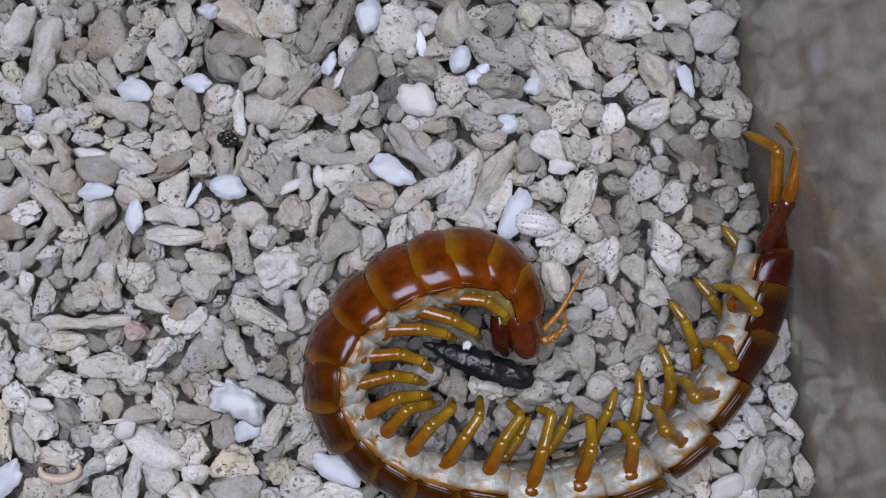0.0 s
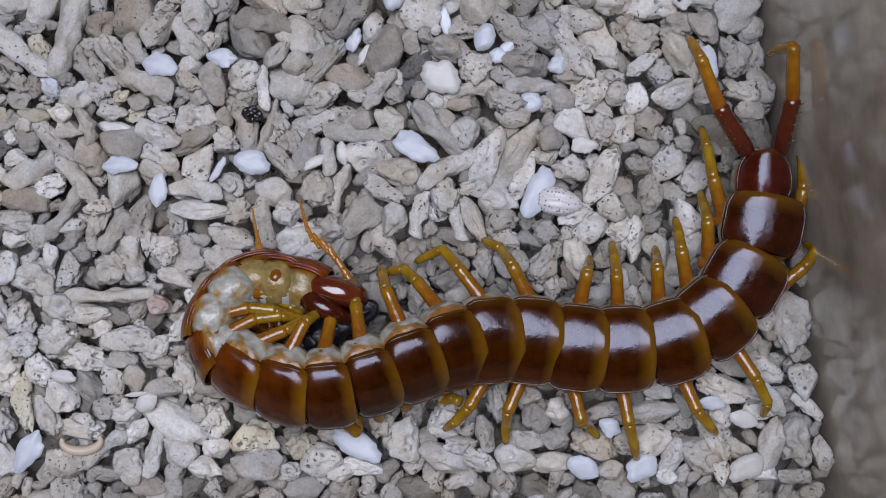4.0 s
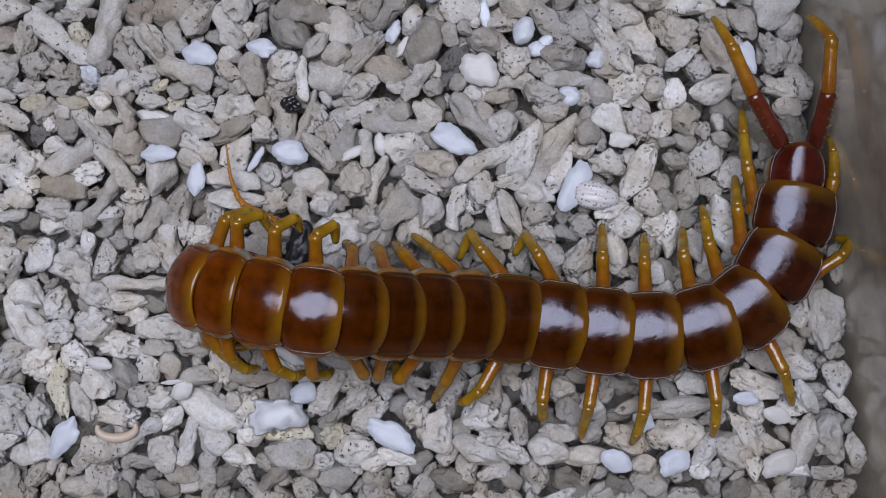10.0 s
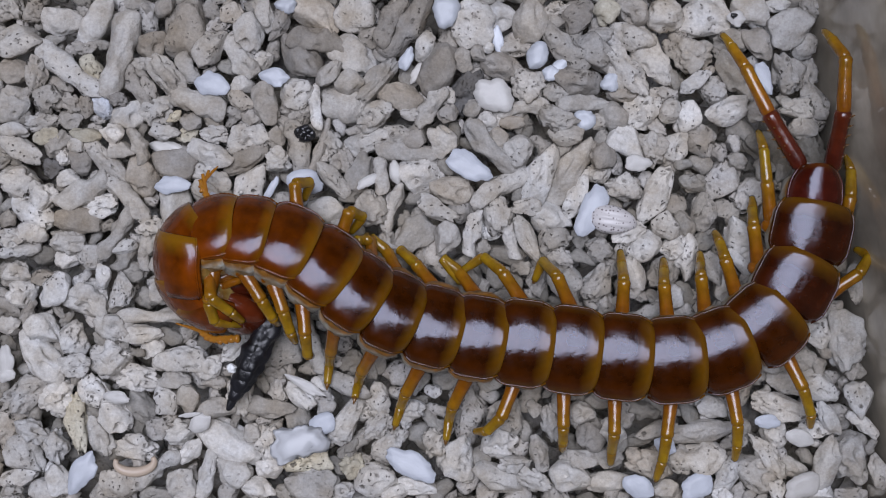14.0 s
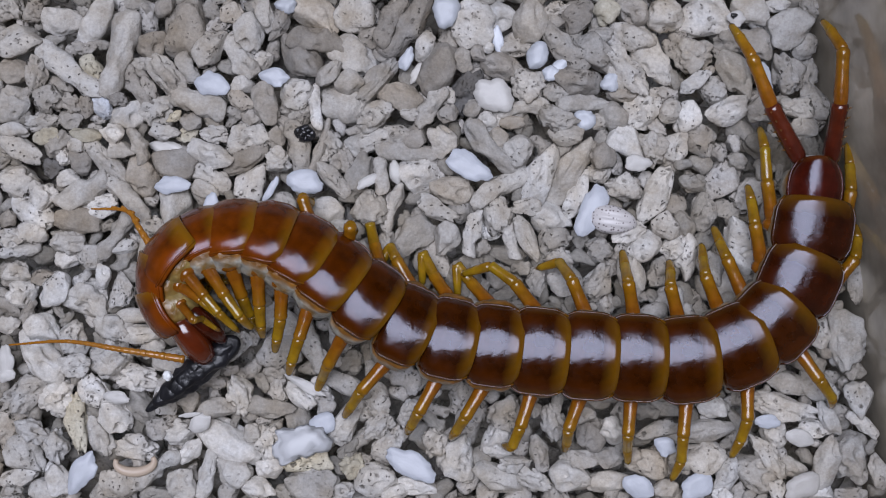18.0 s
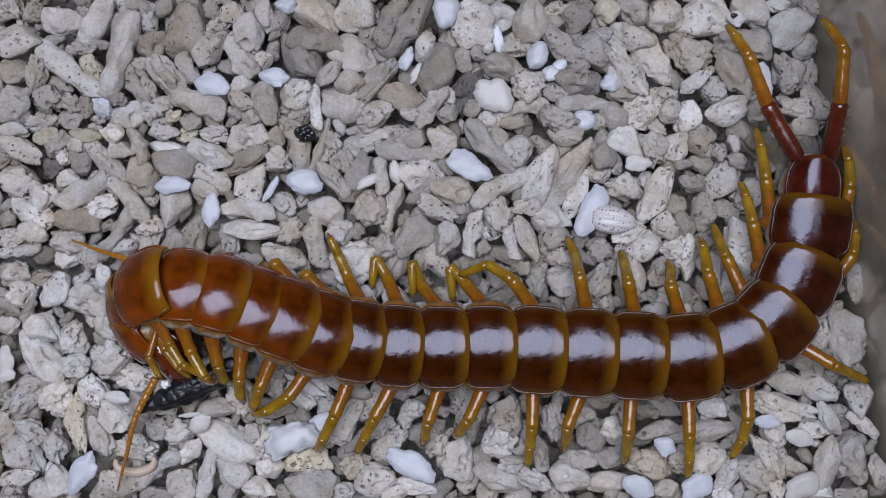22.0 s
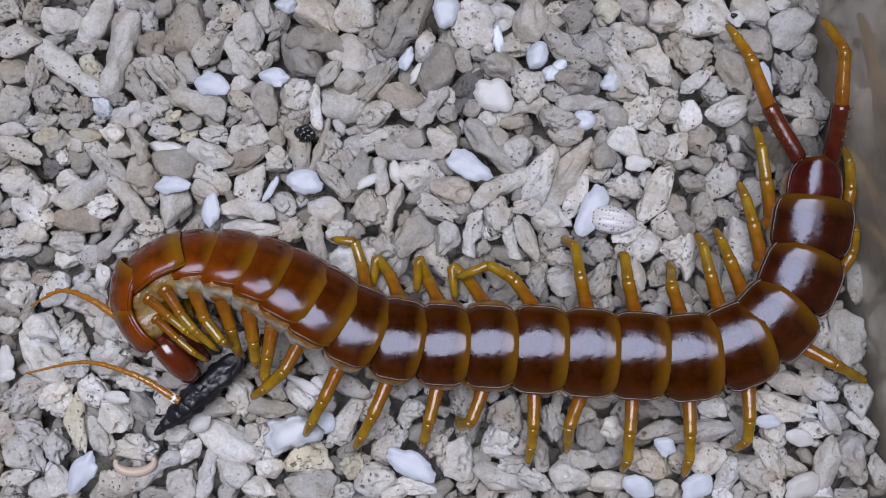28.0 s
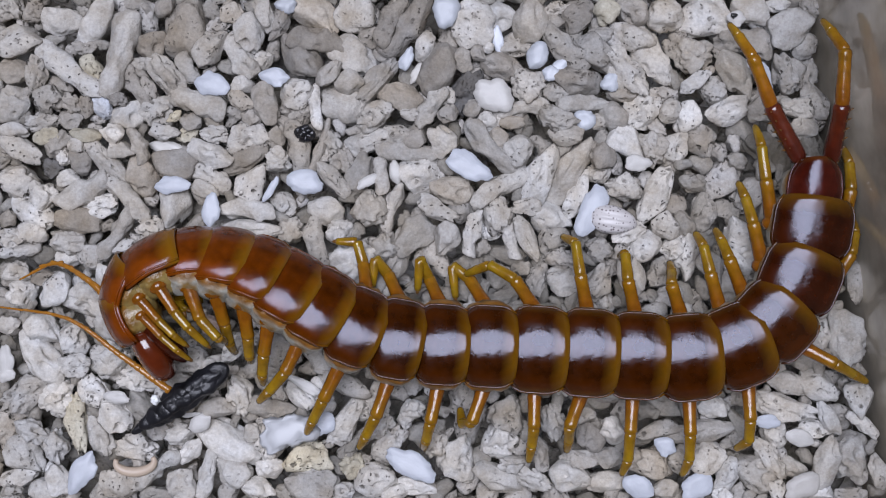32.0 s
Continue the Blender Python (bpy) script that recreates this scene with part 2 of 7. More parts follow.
def edge_at(y):
    """The gravel's border along the tub wall, in millimetres."""
    return EDGE_X + (44.1 - y) * EDGE_SLOPE


def room():
    for name, b in (("floor", (-1.6, 1.6, -1.6, 1.6, -0.806, -0.766)), ("ceiling", (-1.6, 1.6, -1.6, 1.6, 1.5, 1.54)),
                    ("wall_north", (-1.6, 1.6, 1.6, 1.64, -0.766, 1.5)), ("wall_south", (-1.6, 1.6, -1.64, -1.6, -0.766, 1.5)),
                    ("wall_east", (1.6, 1.64, -1.6, 1.6, -0.766, 1.5)), ("wall_west", (-1.64, -1.6, -1.6, 1.6, -0.766, 1.5))):
        bm = bmesh.new()
        box(bm, *b)
        tagged(part(name, bm, PLASTER, smooth=False), kind="structure")
    table = tagged(new("table"), "plain laminate table under the plastic tub", "table")
    table.location = (0, 0, -0.766)
    bm = bmesh.new()
    box(bm, -0.6, 0.6, -0.4, 0.4, 0.715, 0.744, 0.003)
    part("tabletop", bm, TABLE, table)
    for x in (-0.55, 0.55):
        for y in (-0.35, 0.35):
            bm = bmesh.new()
            box(bm, x - 0.02, x + 0.02, y - 0.02, y + 0.02, 0, 0.715, 0.002)
            part("leg", bm, TABLE, table)


def tub():
    tray = tagged(new("plastic_tub"), "smoky grey plastic tub holding coral gravel", "tub")
    tray.matrix_world = TUB
    for name, b in (("base", (-0.262, 0.002, -0.117, 0.117, -0.022, -0.019)), ("wall", (0.0, 0.002, -0.115, 0.115, -0.019, 0.07)),
                    ("wall", (-0.262, -0.26, -0.115, 0.115, -0.019, 0.07)), ("wall", (-0.262, 0.002, 0.115, 0.117, -0.019, 0.07)),
                    ("wall", (-0.262, 0.002, -0.117, -0.115, -0.019, 0.07))):
        bm = bmesh.new()
        box(bm, *[c for c in b], 0.0004)
        part(name, bm, PLASTIC, tray, smooth=False)


room()
tub()

# ---------------------------------------------------------------- gravel
SHADES = {"v": (0.51, 0.497, 0.472), "l": (0.448, 0.431, 0.402), "m": (0.38, 0.362, 0.332), "d": (0.295, 0.276, 0.248),
          "t": (0.35, 0.318, 0.272), "y": (0.456, 0.426, 0.344), "g": (0.13, 0.127, 0.125), "W": (0.475, 0.50, 0.545), "q": (0.40, 0.33, 0.315)}
dice = random.Random(7)


def stone_points(kind, seed, level):
    """Vertices and faces of one stone, filling a unit box."""
    bm = bmesh.new()
    bmesh.ops.create_icosphere(bm, subdivisions=level, radius=1.0)
    off = Vector((seed * 7.31, seed * 3.77, seed * 1.93))
    own = random.Random(seed * 13 + len(kind))
    cuts = []
    for _ in range({"p": 5, "k": 3, "r": 0, "s": 0}[kind]):
        n = Vector((own.gauss(0, 1), own.gauss(0, 1), own.gauss(0, 0.8))).normalized()
        cuts.append((n, own.uniform(0.66, 0.92)))
    bend, taper, power = own.uniform(-0.55, 0.55), own.uniform(-0.25, 0.25), own.uniform(1.9, 2.5)
    corners, turn = own.choice((3, 3, 4, 5)), own.uniform(0, 6.28)
    dents = []
    for _ in range(0 if kind == "s" else own.choice((0, 1, 2) if kind == "r" else (2, 3, 4, 6))):
        n = Vector((own.gauss(0, 1), own.gauss(0, 1), own.gauss(0, 1))).normalized()
        dents.append((n, own.uniform(0.16, 0.42), own.uniform(0.25, 0.6)))
    for v in bm.verts:
        d = v.co.normalized()
        if kind == "r":
            round_ = math.hypot(d.y, d.z)
            r = (abs(d.x) ** 3.6 + round_ ** 3.6) ** (-1 / 3.6)
            p = Vector((d.x * r, d.y * r * 0.36, d.z * r * 0.36))
            p.yz *= (1 + taper * d.x) * (1 + 0.30 * noise.noise(Vector((d.x * 2.2, 0, 0)) + off))
            e = Vector((d.x * 2.6, d.y, d.z))
            p += Vector((d.x * 0.5, d.y, d.z)) * (0.10 * noise.noise(e * 1.3 + off) + 0.025 * noise.noise(e * 4 + off) + 0.45 * max(0.0, noise.noise(e * 0.9 - off) - 0.10))
            p.y += bend * 0.5 * (d.x * d.x - 0.3)
        elif kind == "s":
            a = math.atan2(d.y, d.x)
            sharp = math.cos(math.pi / corners) / math.cos((a + turn) % (2 * math.pi / corners) - math.pi / corners)
            rim = (0.82 + 0.18 * sharp) * (1 + 0.34 * noise.noise(Vector((math.cos(a) * 1.1, math.sin(a) * 1.1, 0)) + off) + 0.10 * noise.noise(Vector((math.cos(a) * 3, math.sin(a) * 3, 5)) + off) + 0.07 * noise.noise(Vector((math.cos(a) * 7, math.sin(a) * 7, 5)) + off))
            flat = math.hypot(d.x, d.y) ** 0.45
            d.xy *= flat / max(1e-6, math.hypot(d.x, d.y))
            p = Vector((d.x * rim, d.y * rim, 0.16 * d.z + 0.24 * (1 - flat ** 3) + 0.20 * noise.noise(Vector((d.x, d.y, 0)) * 1.4 + off)))
        else:
            s = (abs(d.x) ** power + abs(d.y) ** power + abs(d.z) ** power) ** (-1 / power)
            p = d * s
            if kind == "p":
                p *= 1 + 0.40 * noise.noise(d * 1.15 + off) + 0.12 * noise.noise(d * 2.7 + off) + 0.03 * noise.noise(d * 6 + off)
                p.y *= 1 + taper * d.x
                p.y += bend * 0.6 * (d.x * d.x - 0.3)
            else:
                pit = noise.noise(d * 3.4 - off)
                p *= 1 + 0.42 * noise.noise(d * 1.5 + off) + 0.20 * noise.noise(d * 3.4 + off) + 0.06 * noise.noise(d * 7 + off) - 1.4 * max(0.0, pit - 0.22)
        for n, far in cuts:
            over = p.dot(n) - far * (0.45 if kind == "r" and abs(n.x) < 0.7 else 1.0)
            if over > 0:
                p -= n * over * 0.82
        for n, wide, deep in dents:
            off_axis = d.angle(n) / wide
            if off_axis < 1:
                p = p * (1 - deep * (1 - off_axis ** 4))
        v.co = p
    co = np.array([v.co[:] for v in bm.verts])
    lo, hi = co.min(0), co.max(0)
    co = (co - (lo + hi) / 2) / (hi - lo)
    faces = np.array([[v.index for v in f.verts] for f in bm.faces])
    bm.free()
    return co, faces


def stone_mesh(kind, seed, level, stuff):
    co, faces = stone_points(kind, seed, level)
    me = bpy.data.meshes.new("coral_stone")
    me.from_pydata(co.tolist(), [], faces.tolist())
    me.polygons.foreach_set("use_smooth", [True] * len(me.polygons))
    me.materials.append(stuff)
    return me


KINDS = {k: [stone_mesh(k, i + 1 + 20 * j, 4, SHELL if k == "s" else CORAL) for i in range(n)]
         for j, (k, n) in enumerate((("p", 20), ("k", 20), ("r", 18), ("s", 10)))}
HEIGHT = {"p": 0.95, "k": 1.0, "r": 1.0, "s": 0.42}
lying = []      # every stone so far: x, y, half length, half width, turn


def buried(x, y, a, b, turn):
    """How much of an ellipse lies under the stones already set down."""
    hits, total = 0, 0
    near = [q for q in lying if (q[0] - x) ** 2 + (q[1] - y) ** 2 < (a + q[2]) ** 2]
    for ring, count in ((0.0, 1), (0.5, 5), (0.85, 9)):
        for i in range(count):
            w = 2 * math.pi * i / count
            u, v = ring * a * math.cos(w), ring * b * math.sin(w)
            px, py = x + u * math.cos(turn) - v * math.sin(turn), y + u * math.sin(turn) + v * math.cos(turn)
            total += 1
            for qx, qy, qa, qb, qt in near:
                dx, dy = px - qx, py - qy
                if ((dx * math.cos(qt) + dy * math.sin(qt)) / qa) ** 2 + ((dy * math.cos(qt) - dx * math.sin(qt)) / qb) ** 2 < 0.9:
                    hits += 1
                    break
    return hits / total


def settle(x, y, a, b, turn):
    """Height of a stone's top: lower the more it lies under others."""
    deep = buried(x, y, a, b, turn)
    lying.append((x, y, a, b, turn))
    return 0.6 + dice.uniform(-0.9, 0.6) - 4.2 * deep


bed = tagged(new("gravel_bed"), kind="structure")


def stone(x, y, long, wide, deg, kind, shade):
    """One coral stone of the top layer; millimetres and degrees."""
    top = settle(x, y, long / 2, wide / 2, radians(deg))
    ob = new("coral_stone", dice.choice(KINDS[kind]))
    ob.parent = bed
    high = HEIGHT[kind] * min(wide, 0.8 * long)
    flip = dice.choice((0, 180))
    ob.matrix_basis = pose(x * MM, y * MM, (top - high / 2) * MM, dice.uniform(-7, 7), dice.uniform(-7, 7), deg + flip) @ Matrix.Diagonal((long * MM * 1.12, wide * MM * 1.17, high * MM, 1))
    c = SHADES[shade]
    k = dice.uniform(0.76, 1.16)
    ob.color = (c[0] * k, c[1] * k, c[2] * k, 1)
    return ob


def shell_piece(x, y, long, wide, deg, shade, label):
    """A bleached shell fragment lying on the gravel: a thing of its own."""
    settle(x, y, long / 2, wide / 2, radians(deg))
    ob = new("shell_fragment", dice.choice(KINDS["s"]))
    high = 0.19 * min(wide, long)
    ob.matrix_basis = pose(x * MM, y * MM, (0.7 - high / 2) * MM, dice.uniform(-5, 5), dice.uniform(-5, 5), deg) @ Matrix.Diagonal((long * MM, wide * MM, high * MM, 1))
    c = SHADES[shade]
    ob.color = (c[0] * 0.86, c[1] * 0.86, c[2] * 0.87, 1)
    return tagged(ob, label, "shell", "shells on the gravel")


shell_piece(-40.8, 29.1, 6.6, 4.6, -18, "W", "chalk-white broken shell fragment lying on coral gravel")
shell_piece(-29.9, 30.4, 5.8, 3.6, -8, "W", "chalk-white broken shell fragment lying on coral gravel")
shell_piece(4.8, 14.5, 8.8, 4.6, -35, "W", "smooth oval bluish-white shell piece lying on coral gravel")
shell_piece(-24.4, 11.9, 6.6, 4.6, -4, "W", "chalk-white broken shell fragment lying on coral gravel")
shell_piece(9.1, 27.3, 7.8, 6.2, -25, "v", "cream worn shell fragment lying on coral gravel")
shell_piece(26.4, 6.7, 10, 4.8, 72, "W", "chalk-white broken shell fragment lying on coral gravel")
shell_piece(-47.8, 11.3, 6.6, 3.4, 0, "W", "chalk-white broken shell fragment lying on coral gravel")
shell_piece(-41, 6.9, 6.4, 3.4, 84, "W", "chalk-white broken shell fragment lying on coral gravel")
shell_piece(-30.4, 10.5, 5.2, 1.4, 62, "W", "chalk-white broken shell fragment lying on coral gravel")
shell_piece(-63.9, -39.7, 8.8, 4.6, 62, "W", "chalk-white broken shell fragment lying on coral gravel")
shell_piece(-57.7, -26.2, 4.8, 2.4, -5, "v", "cream worn shell fragment lying on coral gravel")
shell_piece(-21.4, -31.1, 5.4, 4.2, 40, "W", "chalk-white broken shell fragment lying on coral gravel")
shell_piece(-5.6, -38.1, 10.2, 4.8, -28, "W", "chalk-white broken shell fragment lying on coral gravel")
shell_piece(34.6, -42.1, 6.2, 4.2, -30, "W", "chalk-white broken shell fragment lying on coral gravel")
shell_piece(39.2, -34.9, 4.4, 3.6, -30, "W", "chalk-white broken shell fragment lying on coral gravel")
shell_piece(45, -42.1, 6.6, 4.8, 40, "W", "chalk-white broken shell fragment lying on coral gravel")
shell_piece(57.4, -30.5, 4.8, 2.6, 0, "W", "chalk-white broken shell fragment lying on coral gravel")
shell_piece(63.1, -33.4, 5.4, 3.2, -20, "v", "cream worn shell fragment lying on coral gravel")
shell_piece(51.8, 40.7, 3.6, 3, -10, "v", "cream worn shell fragment lying on coral gravel")
shell_piece(56.8, 30.1, 6.2, 2.6, -75, "W", "chalk-white broken shell fragment lying on coral gravel")
shell_piece(63.6, -42.1, 7.2, 4.6, 35, "l", "cream worn shell fragment lying on coral gravel")
shell_piece(34.6, 15.1, 4.8, 3, -10, "v", "cream worn shell fragment lying on coral gravel")
shell_piece(-13.4, 11.9, 4.4, 2, 35, "v", "cream worn shell fragment lying on coral gravel")
shell_piece(-77.2, -19.9, 6.2, 3, -88, "v", "cream worn shell fragment lying on coral gravel")
shell_piece(-77.2, -22.2, 3.4, 3, 0, "v", "cream worn shell fragment lying on coral gravel")
shell_piece(-44.7, -29.3, 4.2, 0.9, 8, "v", "cream worn shell fragment lying on coral gravel")
shell_piece(-42.9, -30.7, 4.4, 3.4, 30, "v", "cream worn shell fragment lying on coral gravel")
shell_piece(-24.4, -24.1, 8.4, 2, -28, "v", "cream worn shell fragment lying on coral gravel")

stone(-77.3, 42.8, 5, 4, 0, "k", "m")
stone(-72.7, 42.3, 4, 3.5, 0, "k", "d")
stone(-75.2, 37.3, 7.5, 6, 0, "p", "m")
stone(-67.7, 40.3, 6.5, 4.5, -10, "p", "l")
stone(-62.2, 40.3, 9.5, 4.2, 58, "p", "l")
stone(-63.7, 35.8, 4.5, 2.5, 0, "k", "d")
stone(-76.8, 31.7, 4.8, 4, -10, "p", "t")
stone(-72.5, 31.2, 6.5, 4, -85, "k", "m")
stone(-66.5, 31.7, 13.8, 4, -38, "r", "v")
stone(-62.7, 32, 5.2, 3.4, -60, "p", "y")
stone(-57.9, 34.8, 15, 5, -105, "r", "m")
stone(-55.2, 29.2, 9, 3.6, -55, "r", "d")
stone(-55.5, 36.8, 3, 1.8, 50, "p", "W")
stone(-52.1, 36.3, 5, 4.5, 0, "p", "t")
stone(-54.7, 33.1, 6, 2.2, 0, "r", "m")
stone(-49.6, 31.7, 9, 4.5, -55, "k", "m")
stone(-52.6, 28.7, 4.5, 2.5, -70, "p", "d")
stone(-45.9, 39.3, 11.8, 7.4, 78, "p", "d")
stone(-49.6, 43.3, 4, 3, 40, "p", "d")
stone(-45.6, 32.2, 5.5, 2.8, -60, "r", "m")
stone(-41.8, 35.8, 7.2, 4.6, 70, "p", "m")
stone(-77.3, 25.7, 6.4, 6.2, 0, "k", "m")
stone(-70.2, 26.7, 5.5, 5, 0, "k", "m")
stone(-65.7, 25.7, 4, 3, -30, "k", "d")
stone(-63.2, 25.2, 3.8, 2.2, -80, "p", "t")
stone(-60.7, 25.2, 4.5, 3, -60, "p", "W")
stone(-57.7, 26.7, 3.6, 2.6, -20, "k", "d")
stone(-56.5, 23.7, 6.2, 4.4, 10, "p", "l")
stone(-51.4, 24.7, 6, 5.6, 0, "k", "m")
stone(-43.6, 26.2, 10.2, 4, -20, "r", "m")
stone(-71.2, 22.7, 6, 3.2, 10, "k", "m")
stone(-66.7, 23, 4.5, 3, -20, "p", "m")
stone(-47.6, 23.4, 3, 1.6, 40, "p", "y")
stone(-44.8, 22.6, 3.6, 3, 0, "p", "m")
stone(-34.6, 38.6, 7.2, 4.8, -75, "p", "l")
stone(-31.8, 41.8, 6.6, 3, -78, "p", "m")
stone(-29.3, 40.1, 6.2, 3.4, -110, "p", "d")
stone(-28, 43.3, 3.5, 2.5, -20, "s", "W")
stone(-37.6, 42.3, 4.2, 3.8, -90, "p", "t")
stone(-36.4, 34.3, 8.4, 4.4, -55, "r", "m")
stone(-23, 42.3, 9.6, 5, -22, "p", "t")
stone(-22.5, 37.5, 9.8, 4.6, -8, "r", "d")
stone(-25.8, 34.5, 9.8, 5.4, -45, "p", "d")
stone(-15.3, 41.8, 8, 6.4, -20, "p", "l")
stone(-9.9, 40.3, 8.6, 3.8, 65, "r", "d")
stone(-5.7, 40.1, 13.4, 5, 55, "r", "d")
stone(0.6, 42.3, 6.2, 4.4, -100, "s", "W")
stone(-16, 34.8, 9.6, 5.6, -30, "p", "l")
stone(-13, 37.8, 4.6, 3.6, 0, "p", "d")
stone(-20.3, 31.2, 5.4, 3, 45, "p", "l")
stone(-16.7, 29.7, 5, 4, 10, "p", "l")
stone(-17.7, 26, 8.4, 6.8, -15, "p", "m")
stone(-11.8, 30.5, 10.4, 3.6, 48, "k", "m")
stone(-8.1, 27.7, 8.4, 5, -25, "p", "t")
stone(-0.9, 32.2, 9.4, 6, 50, "p", "d")
stone(-3.2, 36.1, 5.4, 3.4, 60, "p", "l")
stone(-6.4, 33.8, 4, 2, 60, "s", "W")
stone(-4.6, 31.4, 4, 1.8, 50, "s", "l")
stone(-2.2, 25.2, 8.2, 3.4, 52, "r", "m")
stone(0.8, 27.2, 4, 3, -30, "p", "m")
stone(-35.6, 29.2, 4, 2.8, -15, "p", "l")
stone(-36.1, 26.4, 5.2, 2.6, -35, "p", "t")
stone(-31.7, 25.7, 7.2, 4.2, -80, "p", "d")
stone(-26, 27.7, 5.8, 5, 20, "p", "l")
stone(-22.8, 25.2, 7.8, 2.3, -86, "r", "v")
stone(-25.5, 24, 4.2, 4, 0, "k", "m")
stone(-34.1, 24, 3.8, 3.6, 0, "p", "d")
stone(-37.1, 24.5, 4.6, 2.6, 10, "p", "m")
stone(-12, 23.7, 6.6, 4.6, 20, "k", "l")
stone(-5.4, 24, 4.2, 2.2, 0, "p", "l")
stone(0.8, 24, 3.6, 3, 0, "p", "d")
stone(-32.6, 33.8, 4.6, 3.4, 0, "k", "m")
stone(5.4, 40.3, 8.4, 7.8, -90, "p", "l")
stone(10.2, 41.7, 5.8, 4.6, -50, "p", "v")
stone(15.7, 40.8, 8, 5.6, 80, "p", "m")
stone(12.9, 36.5, 7.8, 4.4, 20, "p", "l")
stone(8.1, 35.7, 1.9, 1.8, 0, "p", "v")
stone(9.8, 37.3, 4.6, 1.8, -85, "s", "W")
stone(16.7, 34.3, 4.8, 3.4, 60, "s", "W")
stone(19.2, 31.2, 3, 2.6, -20, "s", "W")
stone(20.7, 32.7, 3.6, 1.8, 30, "s", "W")
stone(2.8, 33.8, 4.6, 4, 0, "p", "d")
stone(6.2, 34.8, 2.6, 2.6, 0, "p", "d")
stone(10.9, 32.8, 7.8, 4.6, -10, "p", "d")
stone(3.8, 28.2, 9, 4.8, 60, "k", "g")
stone(15.5, 29.2, 6.2, 6, 0, "k", "l")
stone(14.2, 25, 9.2, 3.4, 12, "r", "v")
stone(20.2, 42.8, 5.2, 2.8, 10, "k", "m")
stone(23.9, 41.8, 6.4, 4.6, 50, "p", "d")
stone(20.2, 40.7, 2.9, 2.8, 0, "p", "m")
stone(29.2, 42.3, 4.4, 4, -70, "p", "y")
stone(33.5, 42.5, 6.4, 4.4, -20, "p", "d")
stone(39.8, 41.7, 6.2, 5.6, 0, "p", "m")
stone(21.9, 35.6, 9.8, 4.4, -40, "r", "m")
stone(27.2, 35.1, 8, 4.8, -55, "p", "m")
stone(28.2, 38.3, 4.2, 2.6, 0, "p", "m")
stone(33.6, 38.1, 8.4, 4.8, -20, "p", "m")
stone(37.3, 33.3, 9.8, 5.8, -60, "p", "l")
stone(32.8, 31.2, 10.8, 5.6, -50, "k", "l")
stone(23.9, 29.7, 8.4, 5, -15, "p", "d")
stone(20.2, 28, 4.6, 3, -10, "p", "m")
stone(24.7, 25.9, 8.4, 2.8, 0, "r", "m")
stone(29.7, 29.7, 3.2, 3, 0, "s", "W")
stone(32.2, 27.7, 5.4, 3, 15, "p", "d")
stone(35.8, 24.6, 7, 5.6, 30, "k", "v")
stone(20.5, 23, 7.4, 4.4, -15, "k", "l")
stone(8.6, 23, 4.6, 4, -180, "p", "v")
stone(5.4, 25, 3.2, 3, 0, "p", "m")
stone(25.2, 23, 3.6, 3.4, 0, "s", "W")
stone(30.5, 23.6, 5.2, 4.6, -80, "p", "m")
stone(27.7, 22.7, 3, 2.6, -80, "p", "m")
stone(12.2, 22.5, 4.4, 2.2, 0, "p", "t")
stone(40.4, 24.6, 4.2, 4, 0, "p", "m")
stone(46.4, 41.7, 8.8, 6.6, 0, "p", "l")
stone(55.1, 42.5, 7.2, 4.6, -30, "p", "v")
stone(62.1, 39.5, 9.2, 6, 30, "p", "l")
stone(59.4, 43.3, 4.4, 2.2, 0, "p", "v")
stone(65.5, 43.1, 3.6, 3.6, 0, "k", "m")
stone(56.2, 36.7, 6.6, 4, -50, "p", "d")
stone(64.6, 36.3, 4.6, 4.4, 0, "p", "l")
stone(44.8, 34.6, 6.6, 6.4, 0, "k", "m")
stone(61.5, 31.6, 7.2, 5.4, -70, "k", "m")
stone(65, 31.2, 6, 4.4, -85, "k", "m")
stone(52.6, 31.2, 9.2, 5, -55, "p", "m")
stone(44.8, 29.7, 6, 2.6, 30, "p", "v")
stone(48, 28.2, 5, 4.6, 0, "k", "l")
stone(50.6, 24.4, 7.2, 4.4, 20, "p", "l")
stone(63.4, 25.2, 6.6, 4, 0, "k", "v")
stone(66.9, 26.2, 6, 4, -70, "p", "l")
stone(43.8, 23.6, 5.6, 4.4, -100, "p", "v")
stone(56.4, 24.2, 4.6, 4, -40, "p", "m")
stone(64.4, 21.7, 5, 4, 0, "p", "l")
stone(-76.3, 21.1, 5.2, 2.6, 0, "p", "l")
stone(-75.1, 17.8, 8.2, 3.6, -30, "p", "l")
stone(-70.7, 20.2, 4.6, 3, 0, "p", "y")
stone(-68.5, 18.6, 5.2, 3.6, 50, "k", "m")
stone(-65.1, 18.2, 2.8, 2.6, 0, "p", "m")
stone(-63.5, 20.2, 5.2, 2.4, -5, "p", "y")
stone(-58.7, 20.4, 4.2, 3.4, 0, "p", "v")
stone(-60.1, 15.8, 10.2, 3.4, -45, "p", "m")
stone(-64.5, 15.6, 4.8, 3.4, -70, "p", "d")
stone(-69.2, 14.4, 3.8, 3.6, 0, "k", "g")
stone(-67.5, 16.2, 2.8, 2.6, 0, "k", "l")
stone(-66.7, 12.7, 4, 2.8, 0, "p", "v")
stone(-53.8, 18.4, 6.2, 3, -70, "r", "m")
stone(-57.1, 17.6, 4.6, 3.2, -10, "p", "l")
stone(-75.8, 12, 7.2, 5.8, 0, "k", "l")
stone(-71.1, 9.5, 5.6, 4.8, -80, "k", "l")
stone(-64.2, 10.1, 9.8, 4.4, 25, "r", "m")
